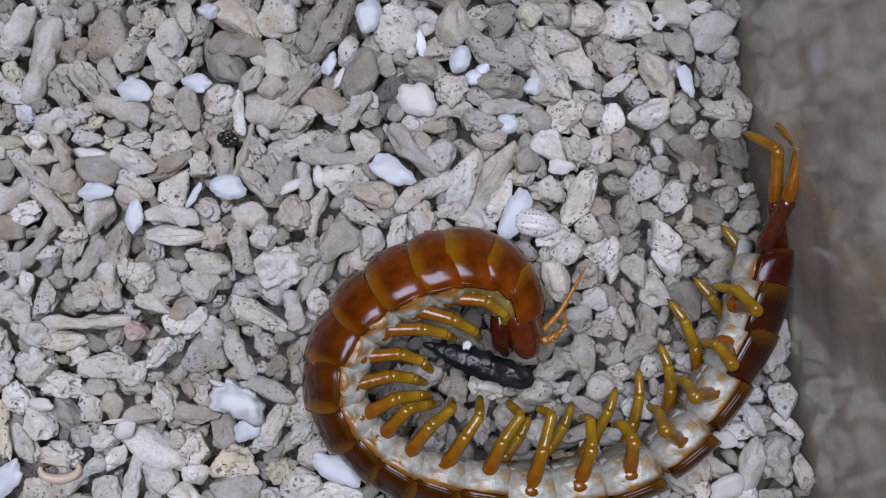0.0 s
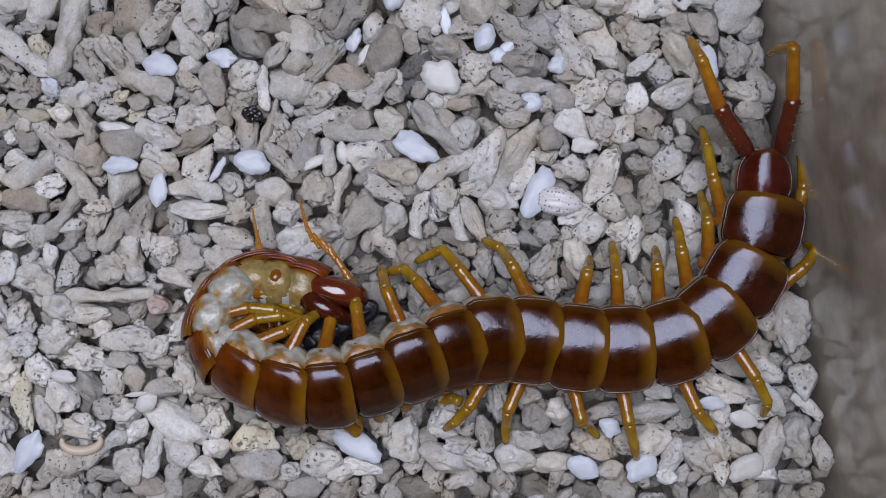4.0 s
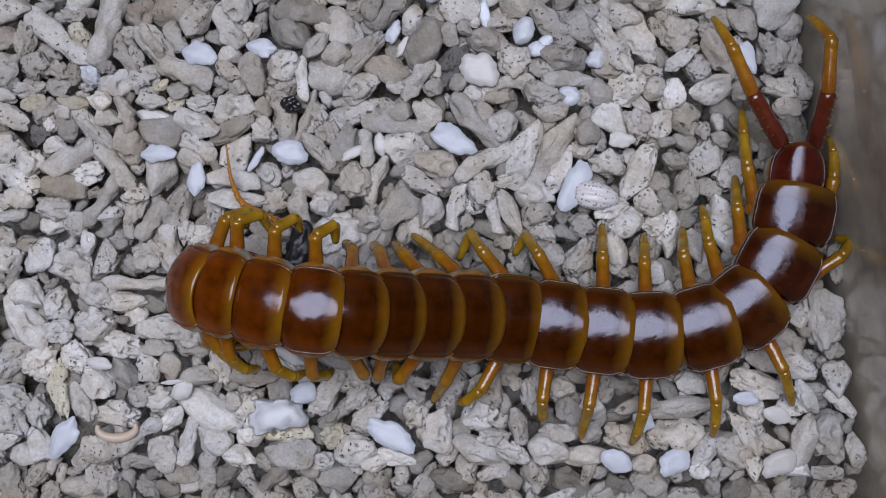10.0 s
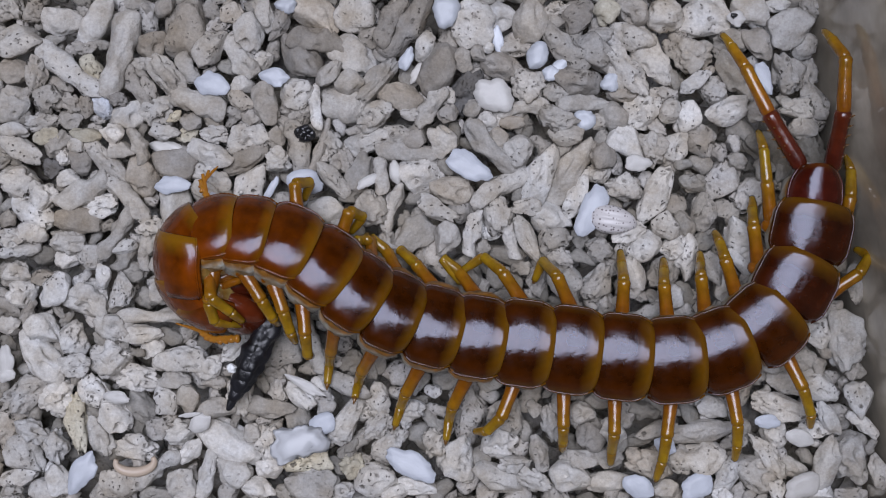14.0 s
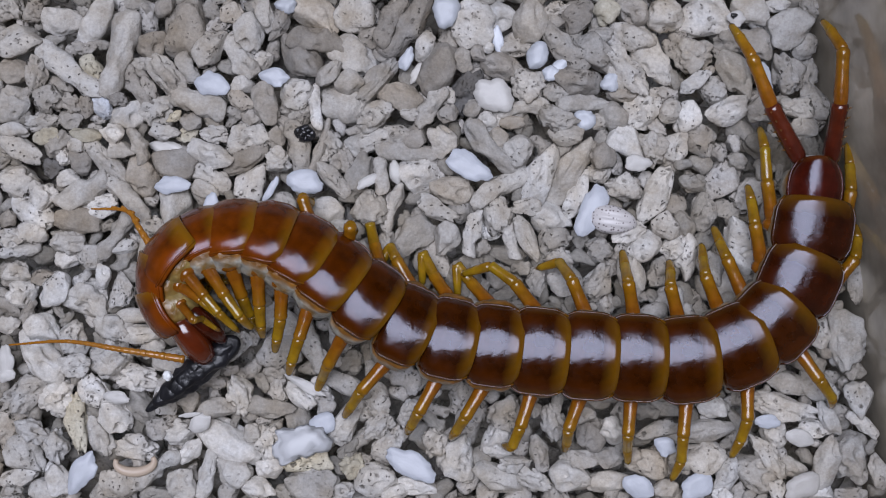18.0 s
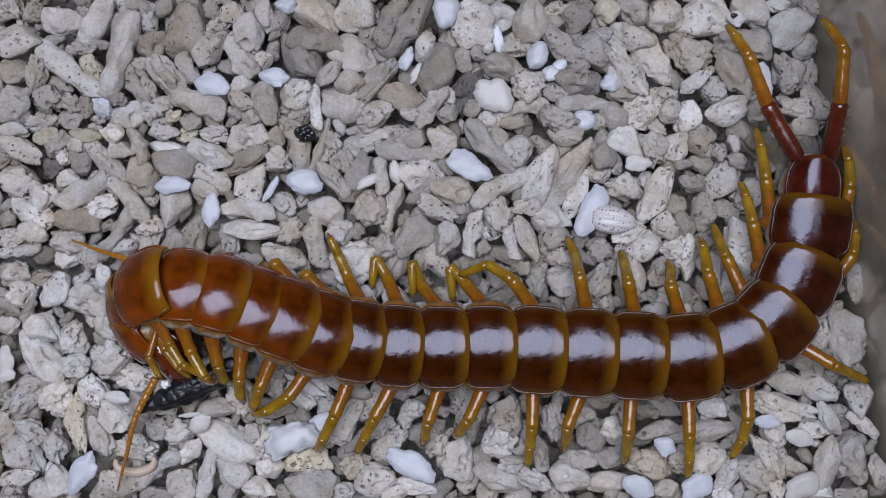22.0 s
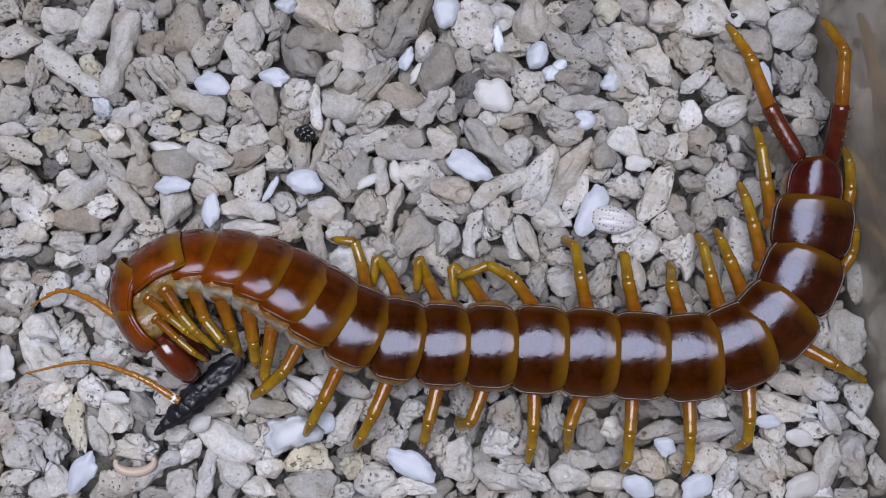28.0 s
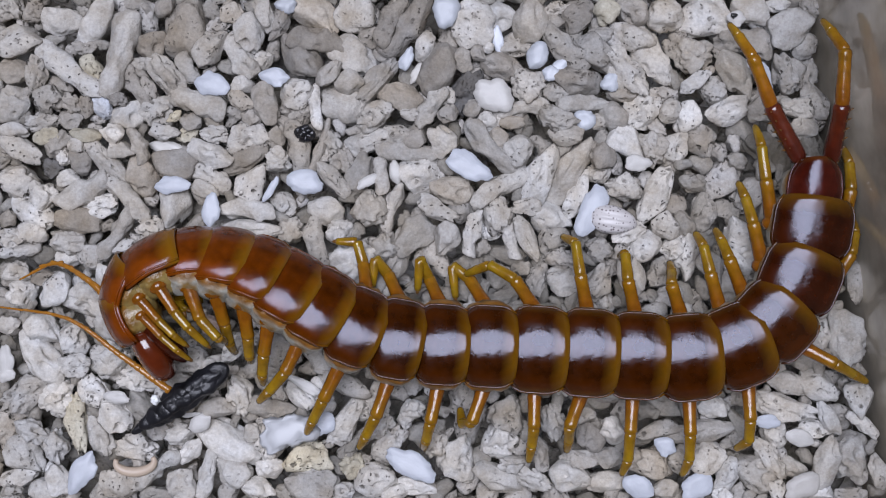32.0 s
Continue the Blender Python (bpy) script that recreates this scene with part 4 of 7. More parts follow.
def spine(t, *nodes):
    """Where each body ring's axis lies at t: ring, x, y, z in millimetres, twist in degrees. Ring 0 is the head, 21 the last."""
    SPINE[t] = {n[0]: n[1:] for n in nodes}


def spine_at(t):
    """The rings' places at any time, between the given ones."""
    times = sorted(SPINE)
    after = next((q for q in times if q >= t), times[-1])
    before = max((q for q in times if q <= t), default=times[0])
    f = 0.0 if after == before else (t - before) / (after - before)
    return {k: [a + (b - a) * f for a, b in zip(SPINE[before][k], SPINE[after][k])] for k in range(22)}


def body_frames(t):
    """Poses of head and rings at t: x to the head, z out of the back."""
    at = spine_at(t)
    p = [Vector(at[k][:3]) * MM for k in range(22)]
    out, up = {}, Vector((0, 0, 1))
    for k in range(21, -1, -1):
        ahead = (p[max(k - 1, 0)] - p[min(k + 1, 21)]).normalized()
        up = (up - ahead * up.dot(ahead)).normalized()
        back = Matrix.Rotation(radians(at[k][3]), 3, ahead) @ up
        left = back.cross(ahead)
        out[k] = Matrix.Translation(p[k]) @ Matrix((ahead, left, back)).transposed().to_4x4()
    return out


spine(0, (21, 68.5, -2.5, 6.2, -45), (20, 67.1, -10.2, 6.2, -60), (19, 64.2, -17.4, 6.2, -65), (18, 59.7, -24.8, 6.2, -87.5), (17, 53.7, -32.6, 6.2, -90), (16, 44.9, -38.2, 6.2, -90),
      (15, 36.1, -40.2, 6.2, -90), (14, 27.8, -40.9, 6.2, -90), (13, 20, -40.8, 6.2, -72), (12, 12.3, -39.3, 6.2, -72), (11, 5.5, -36.8, 6.2, -72), (10, 0.3, -32.9, 6.2, -72),
      (9, -3.7, -27.9, 7.2, -72), (8, -5.3, -21.5, 8.2, -70), (7, -3.7, -15.1, 8.2, -65), (6, 0.6, -9.1, 9.2, -60), (5, 6.6, -4.8, 10.2, -55), (4, 12.8, -2.5, 10.2, -50),
      (3, 18.5, -1.9, 9.2, -50), (2, 23, -3.6, 8.2, -55), (1, 25.6, -7.4, 7.2, -60), (0, 26.9, -12.8, 6.2, -60))
spine(0.3, (21, 64.2, 2, 6.2, -5), (20, 61.6, -5.5, 6.2, -8), (19, 57.8, -13.4, 6.2, -12), (18, 53, -19.6, 6.2, -20), (17, 47.3, -25.1, 6.2, -30), (16, 39.9, -29.1, 6.2, -38),
      (15, 32, -31.2, 6.2, -42), (14, 24.4, -32.1, 6.2, -45), (13, 17, -32.4, 6.2, -48), (12, 9, -31.4, 6.2, -52), (11, 0.9, -29.7, 6.2, -58), (10, -6.8, -26.4, 6.2, -64),
      (9, -13, -22.1, 6.2, -54.7), (8, -17.1, -16.4, 6.2, -60.8), (7, -18.5, -9.9, 6.2, -64.6), (6, -16.9, -3.2, 6.2, -78.3), (5, -12.7, 2.4, 6.2, -92.4), (4, -6.9, 5.4, 7.2, -105.6),
      (3, -0.9, 6.3, 7.2, -110), (2, 4.4, 4.9, 7.2, -107.5), (1, 8.2, 1.1, 7.2, -90.2), (0, 10.3, -5, 7.2, -75))
spine(1, (21, 65.4, 6.9, 6.2, 0), (20, 64.8, -2.2, 6.2, 0), (19, 60.5, -10.7, 6.2, -4.2), (18, 55.7, -17.5, 6.2, -10.2), (17, 49.6, -21.9, 6.2, -18.7), (16, 42.9, -25.9, 6.2, -25.5),
      (15, 35.5, -27.8, 6.2, -29.8), (14, 27.5, -28.7, 6.2, -32.3), (13, 19.9, -29.2, 6.2, -35.7), (12, 12, -29.2, 6.2, -39.1), (11, 3.9, -28.9, 6.2, -42.5), (10, -4.5, -26.9, 6.2, -48.4),
      (9, -12.2, -23.6, 6.2, -50.2), (8, -18.7, -18.9, 6.2, -57.8), (7, -21.6, -12.8, 6.2, -63.8), (6, -21.1, -6.4, 6.2, -78.3), (5, -17.7, -0.8, 6.2, -92.4), (4, -13.1, 2.6, 6.2, -105.6),
      (3, -8.1, 4, 7.2, -110), (2, -3.7, 3.8, 8.2, -107.5), (1, 0.2, 1.5, 9.2, -88), (0, 3.1, -3.7, 9.2, -70))
spine(2, (21, 65.8, 8.8, 6.2, 0), (20, 65.6, -0.8, 6.2, 0), (19, 62.6, -10.3, 6.2, -2.5), (18, 57.8, -17.3, 6.2, -6.8), (17, 51.5, -22.2, 6.2, -11.9), (16, 43.9, -25.6, 6.2, -17),
      (15, 36, -27, 6.2, -20.4), (14, 27.9, -27.2, 6.2, -23.8), (13, 20.7, -27.2, 6.2, -27.2), (12, 13.9, -27.5, 6.2, -30.6), (11, 6.7, -28.8, 6.2, -37.4), (10, -1.3, -30.1, 6.2, -44.2),
      (9, -9.6, -31.4, 6.2, -45.6), (8, -16.8, -30.3, 6.2, -53.2), (7, -23, -25.6, 6.2, -60.8), (6, -25.6, -19.6, 6.2, -79.2), (5, -24.9, -13.2, 6.2, -94.5), (4, -22, -8.5, 6.2, -108),
      (3, -17.7, -5.7, 7.2, -112.5), (2, -13.3, -4.9, 8.2, -110), (1, -9.1, -5.7, 9.2, -88), (0, -3.3, -8.8, 9.2, -70))
spine(3, (21, 65.5, 8.6, 6.2, 0), (20, 65.5, -1, 6.2, 0), (19, 61.8, -10.2, 6.2, -2), (18, 56.5, -16.5, 6.2, -4), (17, 49.4, -20.8, 6.2, -5), (16, 40.9, -21.5, 6.2, -6),
      (15, 33.3, -21.4, 6.2, -8), (14, 25.6, -20, 6.2, -12), (13, 19, -19.3, 7.2, -18), (12, 13, -20.9, 8.2, -26), (11, 6.4, -23.8, 8.2, -35), (10, -0.4, -27.2, 8.2, -44),
      (9, -8.7, -29.7, 7.2, -40.3), (8, -15.7, -28.7, 6.2, -48.6), (7, -23.2, -25.6, 6.2, -57.8), (6, -27.6, -21, 6.2, -77.4), (5, -27.3, -15.4, 6.2, -94.5), (4, -24.3, -11, 6.2, -108),
      (3, -20.1, -8.5, 7.2, -112.5), (2, -15.6, -7.8, 8.2, -110), (1, -11.6, -8.3, 9.2, -88), (0, -6.1, -10.3, 9.2, -70))
spine(3.5, (21, 65, 9.5, 6.2, 0), (20, 65, -0.1, 6.2, 0), (19, 61.4, -9.3, 6.2, -2), (18, 56.2, -15.7, 6.2, -4), (17, 49.1, -19.9, 6.2, -5), (16, 40.5, -20.9, 6.2, -5),
      (15, 32.9, -20.6, 6.2, -7), (14, 25.2, -19.2, 6.2, -10), (13, 18.5, -19, 7.2, -14), (12, 12.3, -20.5, 8.2, -22), (11, 5.7, -23.1, 9.2, -32), (10, -1.4, -26.2, 9.2, -41),
      (9, -9.4, -28.6, 9.2, -38), (8, -16.4, -27.9, 8.2, -45.6), (7, -23.5, -24.9, 7.2, -54.7), (6, -28, -20.6, 6.2, -75.6), (5, -27.6, -15.2, 6.2, -94.5), (4, -24.4, -10.9, 6.2, -108),
      (3, -20.3, -8.5, 6.2, -112.5), (2, -15.8, -8, 7.2, -110), (1, -11.6, -8.4, 7.2, -88), (0, -5.9, -10.3, 8.2, -70))
spine(5.5, (21, 63.2, 11, 6.2, 0), (20, 63, 2.2, 6.2, 0), (19, 60.2, -7.2, 6.2, 0), (18, 55.2, -13.7, 6.2, 0), (17, 47.7, -17.3, 6.2, 0), (16, 38.9, -18.5, 6.2, 0),
      (15, 30.2, -18.4, 6.2, 0), (14, 21.9, -17.7, 6.2, 0), (13, 13.9, -17.6, 7.2, -2), (12, 6.8, -18.8, 10.2, -5), (11, 1, -20.2, 13.2, -8), (10, -4.2, -21.9, 16.2, -12),
      (9, -10.1, -23, 19.2, -14), (8, -17, -23, 21.2, -16), (7, -25.1, -22.5, 20.2, -18), (6, -31.5, -21.4, 18.7, -18), (5, -35.3, -20.2, 15.2, -18), (4, -35.3, -19.3, 11.2, -18),
      (3, -33.8, -18.7, 4.2, -18), (2, -32.2, -19.1, 4.2, -18), (1, -29.5, -19.6, 4.2, -18), (0, -25.1, -19.7, 4.2, -18))
spine(6, (21, 63.3, 10.8, 6.2, 0), (20, 63, 1.9, 6.2, 0), (19, 60.2, -7.5, 6.2, 0), (18, 55.2, -14, 6.2, 0), (17, 47.6, -17.6, 6.2, 0), (16, 38.8, -18.8, 6.2, 0),
      (15, 30, -18.7, 6.2, 0), (14, 21.8, -18, 6.2, 0), (13, 13.7, -17.9, 7.2, -2), (12, 6.6, -19.2, 10.2, -5), (11, 1, -20.6, 13.2, -8), (10, -4.2, -22.5, 16.2, -12),
      (9, -10, -23.7, 19.2, -14), (8, -17, -23.9, 21.2, -16), (7, -25.2, -23.5, 20.2, -18), (6, -31.4, -22.4, 18.7, -18), (5, -35.2, -21.3, 15.2, -18), (4, -35.2, -20.3, 11.2, -18),
      (3, -33.6, -19.7, 4.2, -18), (2, -32.1, -20.1, 4.2, -18), (1, -29.4, -20.7, 4.2, -18), (0, -24.9, -20.7, 4.2, -18))
spine(7, (21, 63.6, 11, 6.2, 0), (20, 63.4, 2.1, 6.2, 0), (19, 60.6, -7, 6.2, 0), (18, 55.5, -14.2, 6.2, 0), (17, 48.2, -17.8, 6.2, 0), (16, 38.9, -19.3, 6.2, 0),
      (15, 30.3, -18.7, 6.2, 0), (14, 22, -18.3, 6.2, 0), (13, 14, -18.3, 7.2, -2), (12, 7.1, -19, 10.2, -5), (11, 0.2, -20.8, 13.2, -8), (10, -5.4, -22.9, 16.2, -12),
      (9, -11.2, -24.5, 19.2, -14), (8, -18.1, -25.6, 21.2, -16), (7, -26.6, -25.4, 20.2, -18), (6, -32.4, -24, 18.7, -20), (5, -36, -22.5, 15.2, -20), (4, -35.8, -21.5, 11.2, -20),
      (3, -34.1, -20.8, 4.2, -20), (2, -32.6, -21.2, 4.2, -20), (1, -30, -21.5, 4.2, -20), (0, -25.5, -21.6, 4.2, -20))
spine(8, (21, 63.4, 10.9, 6.2, 0), (20, 63.1, 2.1, 6.2, 0), (19, 60.5, -6.6, 6.2, 0), (18, 55.4, -13.8, 6.2, 0), (17, 48.1, -17.4, 6.2, 0), (16, 38.8, -18.8, 6.2, 0),
      (15, 30.5, -18.2, 6.2, 0), (14, 22.3, -17.6, 6.2, 0), (13, 14.4, -17.3, 7.2, -2), (12, 7.5, -17.6, 10.2, -4), (11, 0.7, -18.9, 13.2, -6), (10, -5, -20.2, 16.2, -8),
      (9, -10.8, -21.7, 19.2, -10), (8, -17.6, -22.7, 21.2, -12), (7, -25.7, -22.5, 20.2, -14), (6, -31.8, -20.9, 18.7, -16), (5, -36.3, -19.5, 15.2, -16), (4, -36.3, -18.4, 11.2, -16),
      (3, -34.7, -17.7, 4.2, -16), (2, -33.3, -17.8, 4.2, -16), (1, -30.7, -18.3, 4.2, -16), (0, -26.3, -18.6, 4.2, -16))
spine(9, (21, 63.6, 10.6, 6.2, 0), (20, 63.3, 1.9, 6.2, 0), (19, 60.6, -6.8, 6.2, 0), (18, 55.3, -14, 6.2, 0), (17, 48.1, -17.6, 6.2, 0), (16, 38.8, -19, 6.2, 0),
      (15, 30.5, -18.3, 6.2, 0), (14, 22.4, -17.7, 6.2, 0), (13, 14.6, -17.2, 7.2, 0), (12, 7.6, -17.3, 10.2, 0), (11, 0.9, -18, 13.2, -2), (10, -4.9, -18.4, 16.2, -3),
      (9, -10.8, -19.2, 19.2, -4), (8, -17.3, -19.8, 21.2, -6), (7, -25.4, -19.4, 20.2, -8), (6, -31.9, -18.1, 18.7, -8), (5, -36.7, -17.5, 15.2, -8), (4, -36.5, -16.2, 11.2, -8),
      (3, -34.8, -15.2, 4.2, -8), (2, -33.6, -15.5, 4.2, -8), (1, -31, -16.3, 4.2, -8), (0, -26.8, -16.8, 4.2, -8))
spine(10.5, (21, 63.6, 11, 6.2, 0), (20, 63.2, 2.3, 6.2, 0), (19, 60.4, -6.5, 6.2, 0), (18, 55.2, -13.9, 6.2, 0), (17, 48.1, -17.5, 6.2, 0), (16, 38.7, -19, 6.2, 0),
      (15, 30.5, -18.4, 6.2, 0), (14, 22.5, -17.4, 6.2, 0), (13, 14.2, -16.3, 7.2, 0), (12, 7, -15.7, 10.2, 2), (11, 0.2, -15, 13.2, 3), (10, -6.2, -14.4, 16.2, 4),
      (9, -11.9, -13.6, 19.2, 4), (8, -18.2, -12.6, 21.2, 3), (7, -25.7, -11.2, 20.2, 0), (6, -32.3, -9.5, 18.7, 0), (5, -37.2, -8.4, 16.2, 0), (4, -37.3, -8.6, 14.2, 0),
      (3, -38.3, -8.8, 7.2, 0), (2, -38.4, -9, 4.2, 0), (1, -33.8, -9, 4.2, 0), (0, -30, -9, 4.2, 0))
spine(11.5, (21, 63.2, 10.8, 6.2, 0), (20, 62.8, 2.2, 6.2, 0), (19, 60.1, -6.6, 6.2, 0), (18, 54.9, -13.8, 6.2, 0), (17, 47.4, -17.8, 6.2, 0), (16, 39.2, -19.2, 6.2, 0),
      (15, 30.2, -18.8, 6.2, 0), (14, 22.3, -17.8, 6.2, 0), (13, 13.8, -16.6, 7.2, 0), (12, 6.5, -15.6, 9.2, 3), (11, -0.9, -14.7, 11.2, 5), (10, -7.7, -13.4, 13.2, 6),
      (9, -13.3, -12.1, 15.2, 7), (8, -19.3, -10.5, 18.2, 7), (7, -25.7, -8.4, 20.2, 6), (6, -31.4, -6.4, 20.7, 4), (5, -37.7, -4.3, 16.2, 2), (4, -38.1, -3.9, 14.2, 0),
      (3, -39.8, -4, 7.2, 0), (2, -40.9, -4.5, 4.2, 0), (1, -37.2, -5.3, 3.2, 0), (0, -32.8, -6.2, 4.2, 0))
spine(12.3, (21, 63.8, 10.7, 6.2, 0), (20, 63.1, 2.3, 6.2, 0), (19, 60.4, -6.3, 6.2, 0), (18, 55.4, -13.6, 6.2, 0), (17, 48, -17.8, 6.2, 0), (16, 39.5, -19.2, 6.2, 0),
      (15, 30.7, -18.9, 6.2, 0), (14, 22.5, -17.9, 6.2, 0), (13, 14.4, -16.8, 6.2, 1.6), (12, 6.5, -15.7, 8.2, 3.2), (11, -0.9, -14.6, 10.2, 4.8), (10, -8, -13.1, 12.2, 5.6),
      (9, -14.1, -11.4, 14.2, 5.3), (8, -19.8, -9.5, 16.2, 5.9), (7, -26.1, -7.1, 18.2, 5.9), (6, -31.5, -5.5, 17.2, 5.3), (5, -36.6, -3.6, 17.2, 4), (4, -39, -3.2, 14.2, 2.6),
      (3, -41.7, -4.4, 9.2, 2), (2, -41.1, -6.9, 5.2, 1.3), (1, -38, -8.9, 4.2, 0), (0, -33.6, -10.3, 4.2, 0))
spine(13, (21, 63.4, 11.1, 6.2, 0), (20, 62.8, 2.6, 6.2, 0), (19, 60.1, -6.1, 6.2, 0), (18, 54.9, -13.2, 6.2, 0), (17, 47.3, -17.3, 6.2, 0), (16, 39.2, -19.1, 6.2, 0),
      (15, 30.1, -18.5, 6.2, 0), (14, 21.7, -17.4, 6.2, 0), (13, 13.5, -16.2, 6.2, 1.6), (12, 5.6, -15.1, 7.2, 4), (11, -1.7, -13.7, 8.2, 6.4), (10, -8.8, -11.5, 10.2, 9.6),
      (9, -14.7, -8.3, 12.2, 11.2), (8, -19.9, -4.6, 14.2, 14.5), (7, -26.2, -1.4, 16.2, 17.8), (6, -32.2, 0.5, 16.2, 19.8), (5, -36.3, 1.3, 15.2, 21.8), (4, -39.1, -0.2, 12.2, 23.8),
      (3, -41.8, -3, 8.2, 25.1), (2, -41.5, -7, 5.2, 25.1), (1, -38.4, -9.9, 4.2, 25.1), (0, -34.1, -11.8, 4.2, 25.1))
spine(14.3, (21, 63.5, 11, 6.2, 0), (20, 62.8, 2.9, 6.2, 0), (19, 60, -5.8, 6.2, 0), (18, 54.9, -12.9, 6.2, 0), (17, 47.6, -17.3, 6.2, 0), (16, 39.3, -18.9, 6.2, 0),
      (15, 30.5, -18.4, 6.2, 0), (14, 21.8, -17.2, 6.2, 0), (13, 13.8, -16.1, 6.2, 2.4), (12, 5.9, -15.1, 6.2, 5.6), (11, -1.7, -13.4, 6.6, 9.6), (10, -8.8, -10.9, 7.5, 14.4),
      (9, -14.9, -7.5, 8.4, 16.5), (8, -20.5, -3.1, 8.9, 21.8), (7, -26.6, 0.8, 9.3, 27.1), (6, -32.8, 2.4, 9.3, 31.7), (5, -38.8, 2.7, 8.9, 35.6), (4, -43.2, 1.2, 8, 38.3),
      (3, -43.9, -2.4, 9.2, 39.6), (2, -43.2, -6.4, 7.2, 39.6), (1, -40.3, -9, 6.2, 38.3), (0, -36.3, -10.3, 5.2, 36.3))
spine(17, (21, 63.6, 11.7, 6.2, 0), (20, 63.4, 2.9, 6.2, 0), (19, 60.8, -5.7, 6.2, 0), (18, 56.3, -12.9, 6.2, 0), (17, 49.6, -17.1, 6.2, 0), (16, 41, -18.7, 6.2, 0),
      (15, 32.6, -18.6, 6.2, 0), (14, 24.3, -18.2, 6.2, 0), (13, 15.9, -17.1, 6.2, 2.4), (12, 8.1, -16.3, 6.2, 4.8), (11, 0.3, -15.3, 6.6, 9.6), (10, -6.9, -12.8, 7.1, 16),
      (9, -13.3, -8.7, 8, 19.8), (8, -19, -4.1, 8.4, 26.4), (7, -24.4, -0.4, 8.4, 33), (6, -29.8, 1.7, 8.4, 38.3), (5, -35.6, 2.7, 8, 44.3), (4, -41, 2, 7.5, 50.3),
      (3, -44.9, -0.7, 8.2, 57.3), (2, -47, -4.9, 7.2, 63.8), (1, -45.3, -9.9, 7.2, 69.6), (0, -40.7, -14.4, 6.2, 71.6))
spine(18, (21, 63.4, 12.3, 6.2, 0), (20, 63.1, 3.5, 6.2, 0), (19, 60.8, -5.3, 6.2, 0), (18, 56.4, -12.4, 6.2, 0), (17, 50.3, -16.6, 6.2, 0), (16, 41.6, -18.9, 6.2, 0),
      (15, 32.9, -18.6, 6.2, 0), (14, 24.7, -18.2, 6.2, 0), (13, 16.3, -17.5, 6.2, 2.4), (12, 8.5, -16.6, 6.2, 4.8), (11, 0.9, -15.5, 6.6, 9.6), (10, -6.5, -13.2, 7.1, 16),
      (9, -13, -8.9, 8, 19.8), (8, -19, -4.3, 8.4, 26.4), (7, -24.4, -0.6, 8.4, 33), (6, -29.8, 1.8, 8.4, 38.3), (5, -35.8, 2.5, 8, 44.3), (4, -41.5, 1.2, 7.5, 50.3),
      (3, -45.6, -1.4, 8.2, 57.3), (2, -47.5, -5.3, 7.2, 63.8), (1, -46.4, -10, 7.2, 69.6), (0, -42.9, -14.7, 6.2, 69.3))
spine(19, (21, 63, 12.6, 6.2, 0), (20, 62.8, 3.9, 6.2, 0), (19, 60.8, -4.9, 6.2, 0), (18, 56.4, -12.1, 6.2, 0), (17, 50.3, -16.1, 6.2, 0), (16, 41.7, -18.4, 6.2, 0),
      (15, 32.8, -18.2, 6.2, 0), (14, 24.4, -17.7, 6.2, 0), (13, 15.9, -17.1, 6.2, 0), (12, 7.8, -16.7, 6.2, 2.4), (11, 0.2, -16.3, 6.2, 6.4), (10, -7.3, -15.1, 6.6, 12),
      (9, -14.4, -12.2, 7.5, 15.8), (8, -20.6, -7.9, 8.4, 22.4), (7, -26, -4, 8.4, 29), (6, -30.9, -0.8, 8.4, 34.3), (5, -36.3, 0.6, 8.4, 41.6), (4, -41.6, 1.2, 8, 48),
      (3, -45.9, 0.1, 9.2, 55.7), (2, -49.4, -3.5, 8.2, 62), (1, -50.8, -8.9, 7.2, 67.6), (0, -49.3, -15, 6.2, 69.3))
spine(20, (21, 63, 12.7, 6.2, 0), (20, 62.7, 4.1, 6.2, 0), (19, 60.6, -4.8, 6.2, 0), (18, 56.3, -12, 6.2, 0), (17, 50, -16.2, 6.2, 0), (16, 41.6, -18.3, 6.2, 0),
      (15, 32.7, -18.2, 6.2, 0), (14, 24.4, -17.8, 6.2, 0), (13, 15.8, -17.7, 6.2, 0), (12, 7.7, -17.8, 6.2, 0), (11, -0.2, -18.3, 6.2, 0), (10, -7.9, -18.7, 6.2, 0),
      (9, -14.3, -18.3, 6.8, 2), (8, -20.6, -16.7, 8, 5.3), (7, -25.9, -14.9, 9.2, 9.2), (6, -31.1, -12.8, 10.4, 13.2), (5, -37, -10.3, 11.6, 17.2), (4, -43.5, -8.7, 11.6, 21.1),
      (3, -49.1, -8.5, 11.2, 25.1), (2, -52.2, -11, 6.2, 29), (1, -50.6, -14.9, 5.2, 31.7), (0, -46.6, -18, 4.2, 31.7))
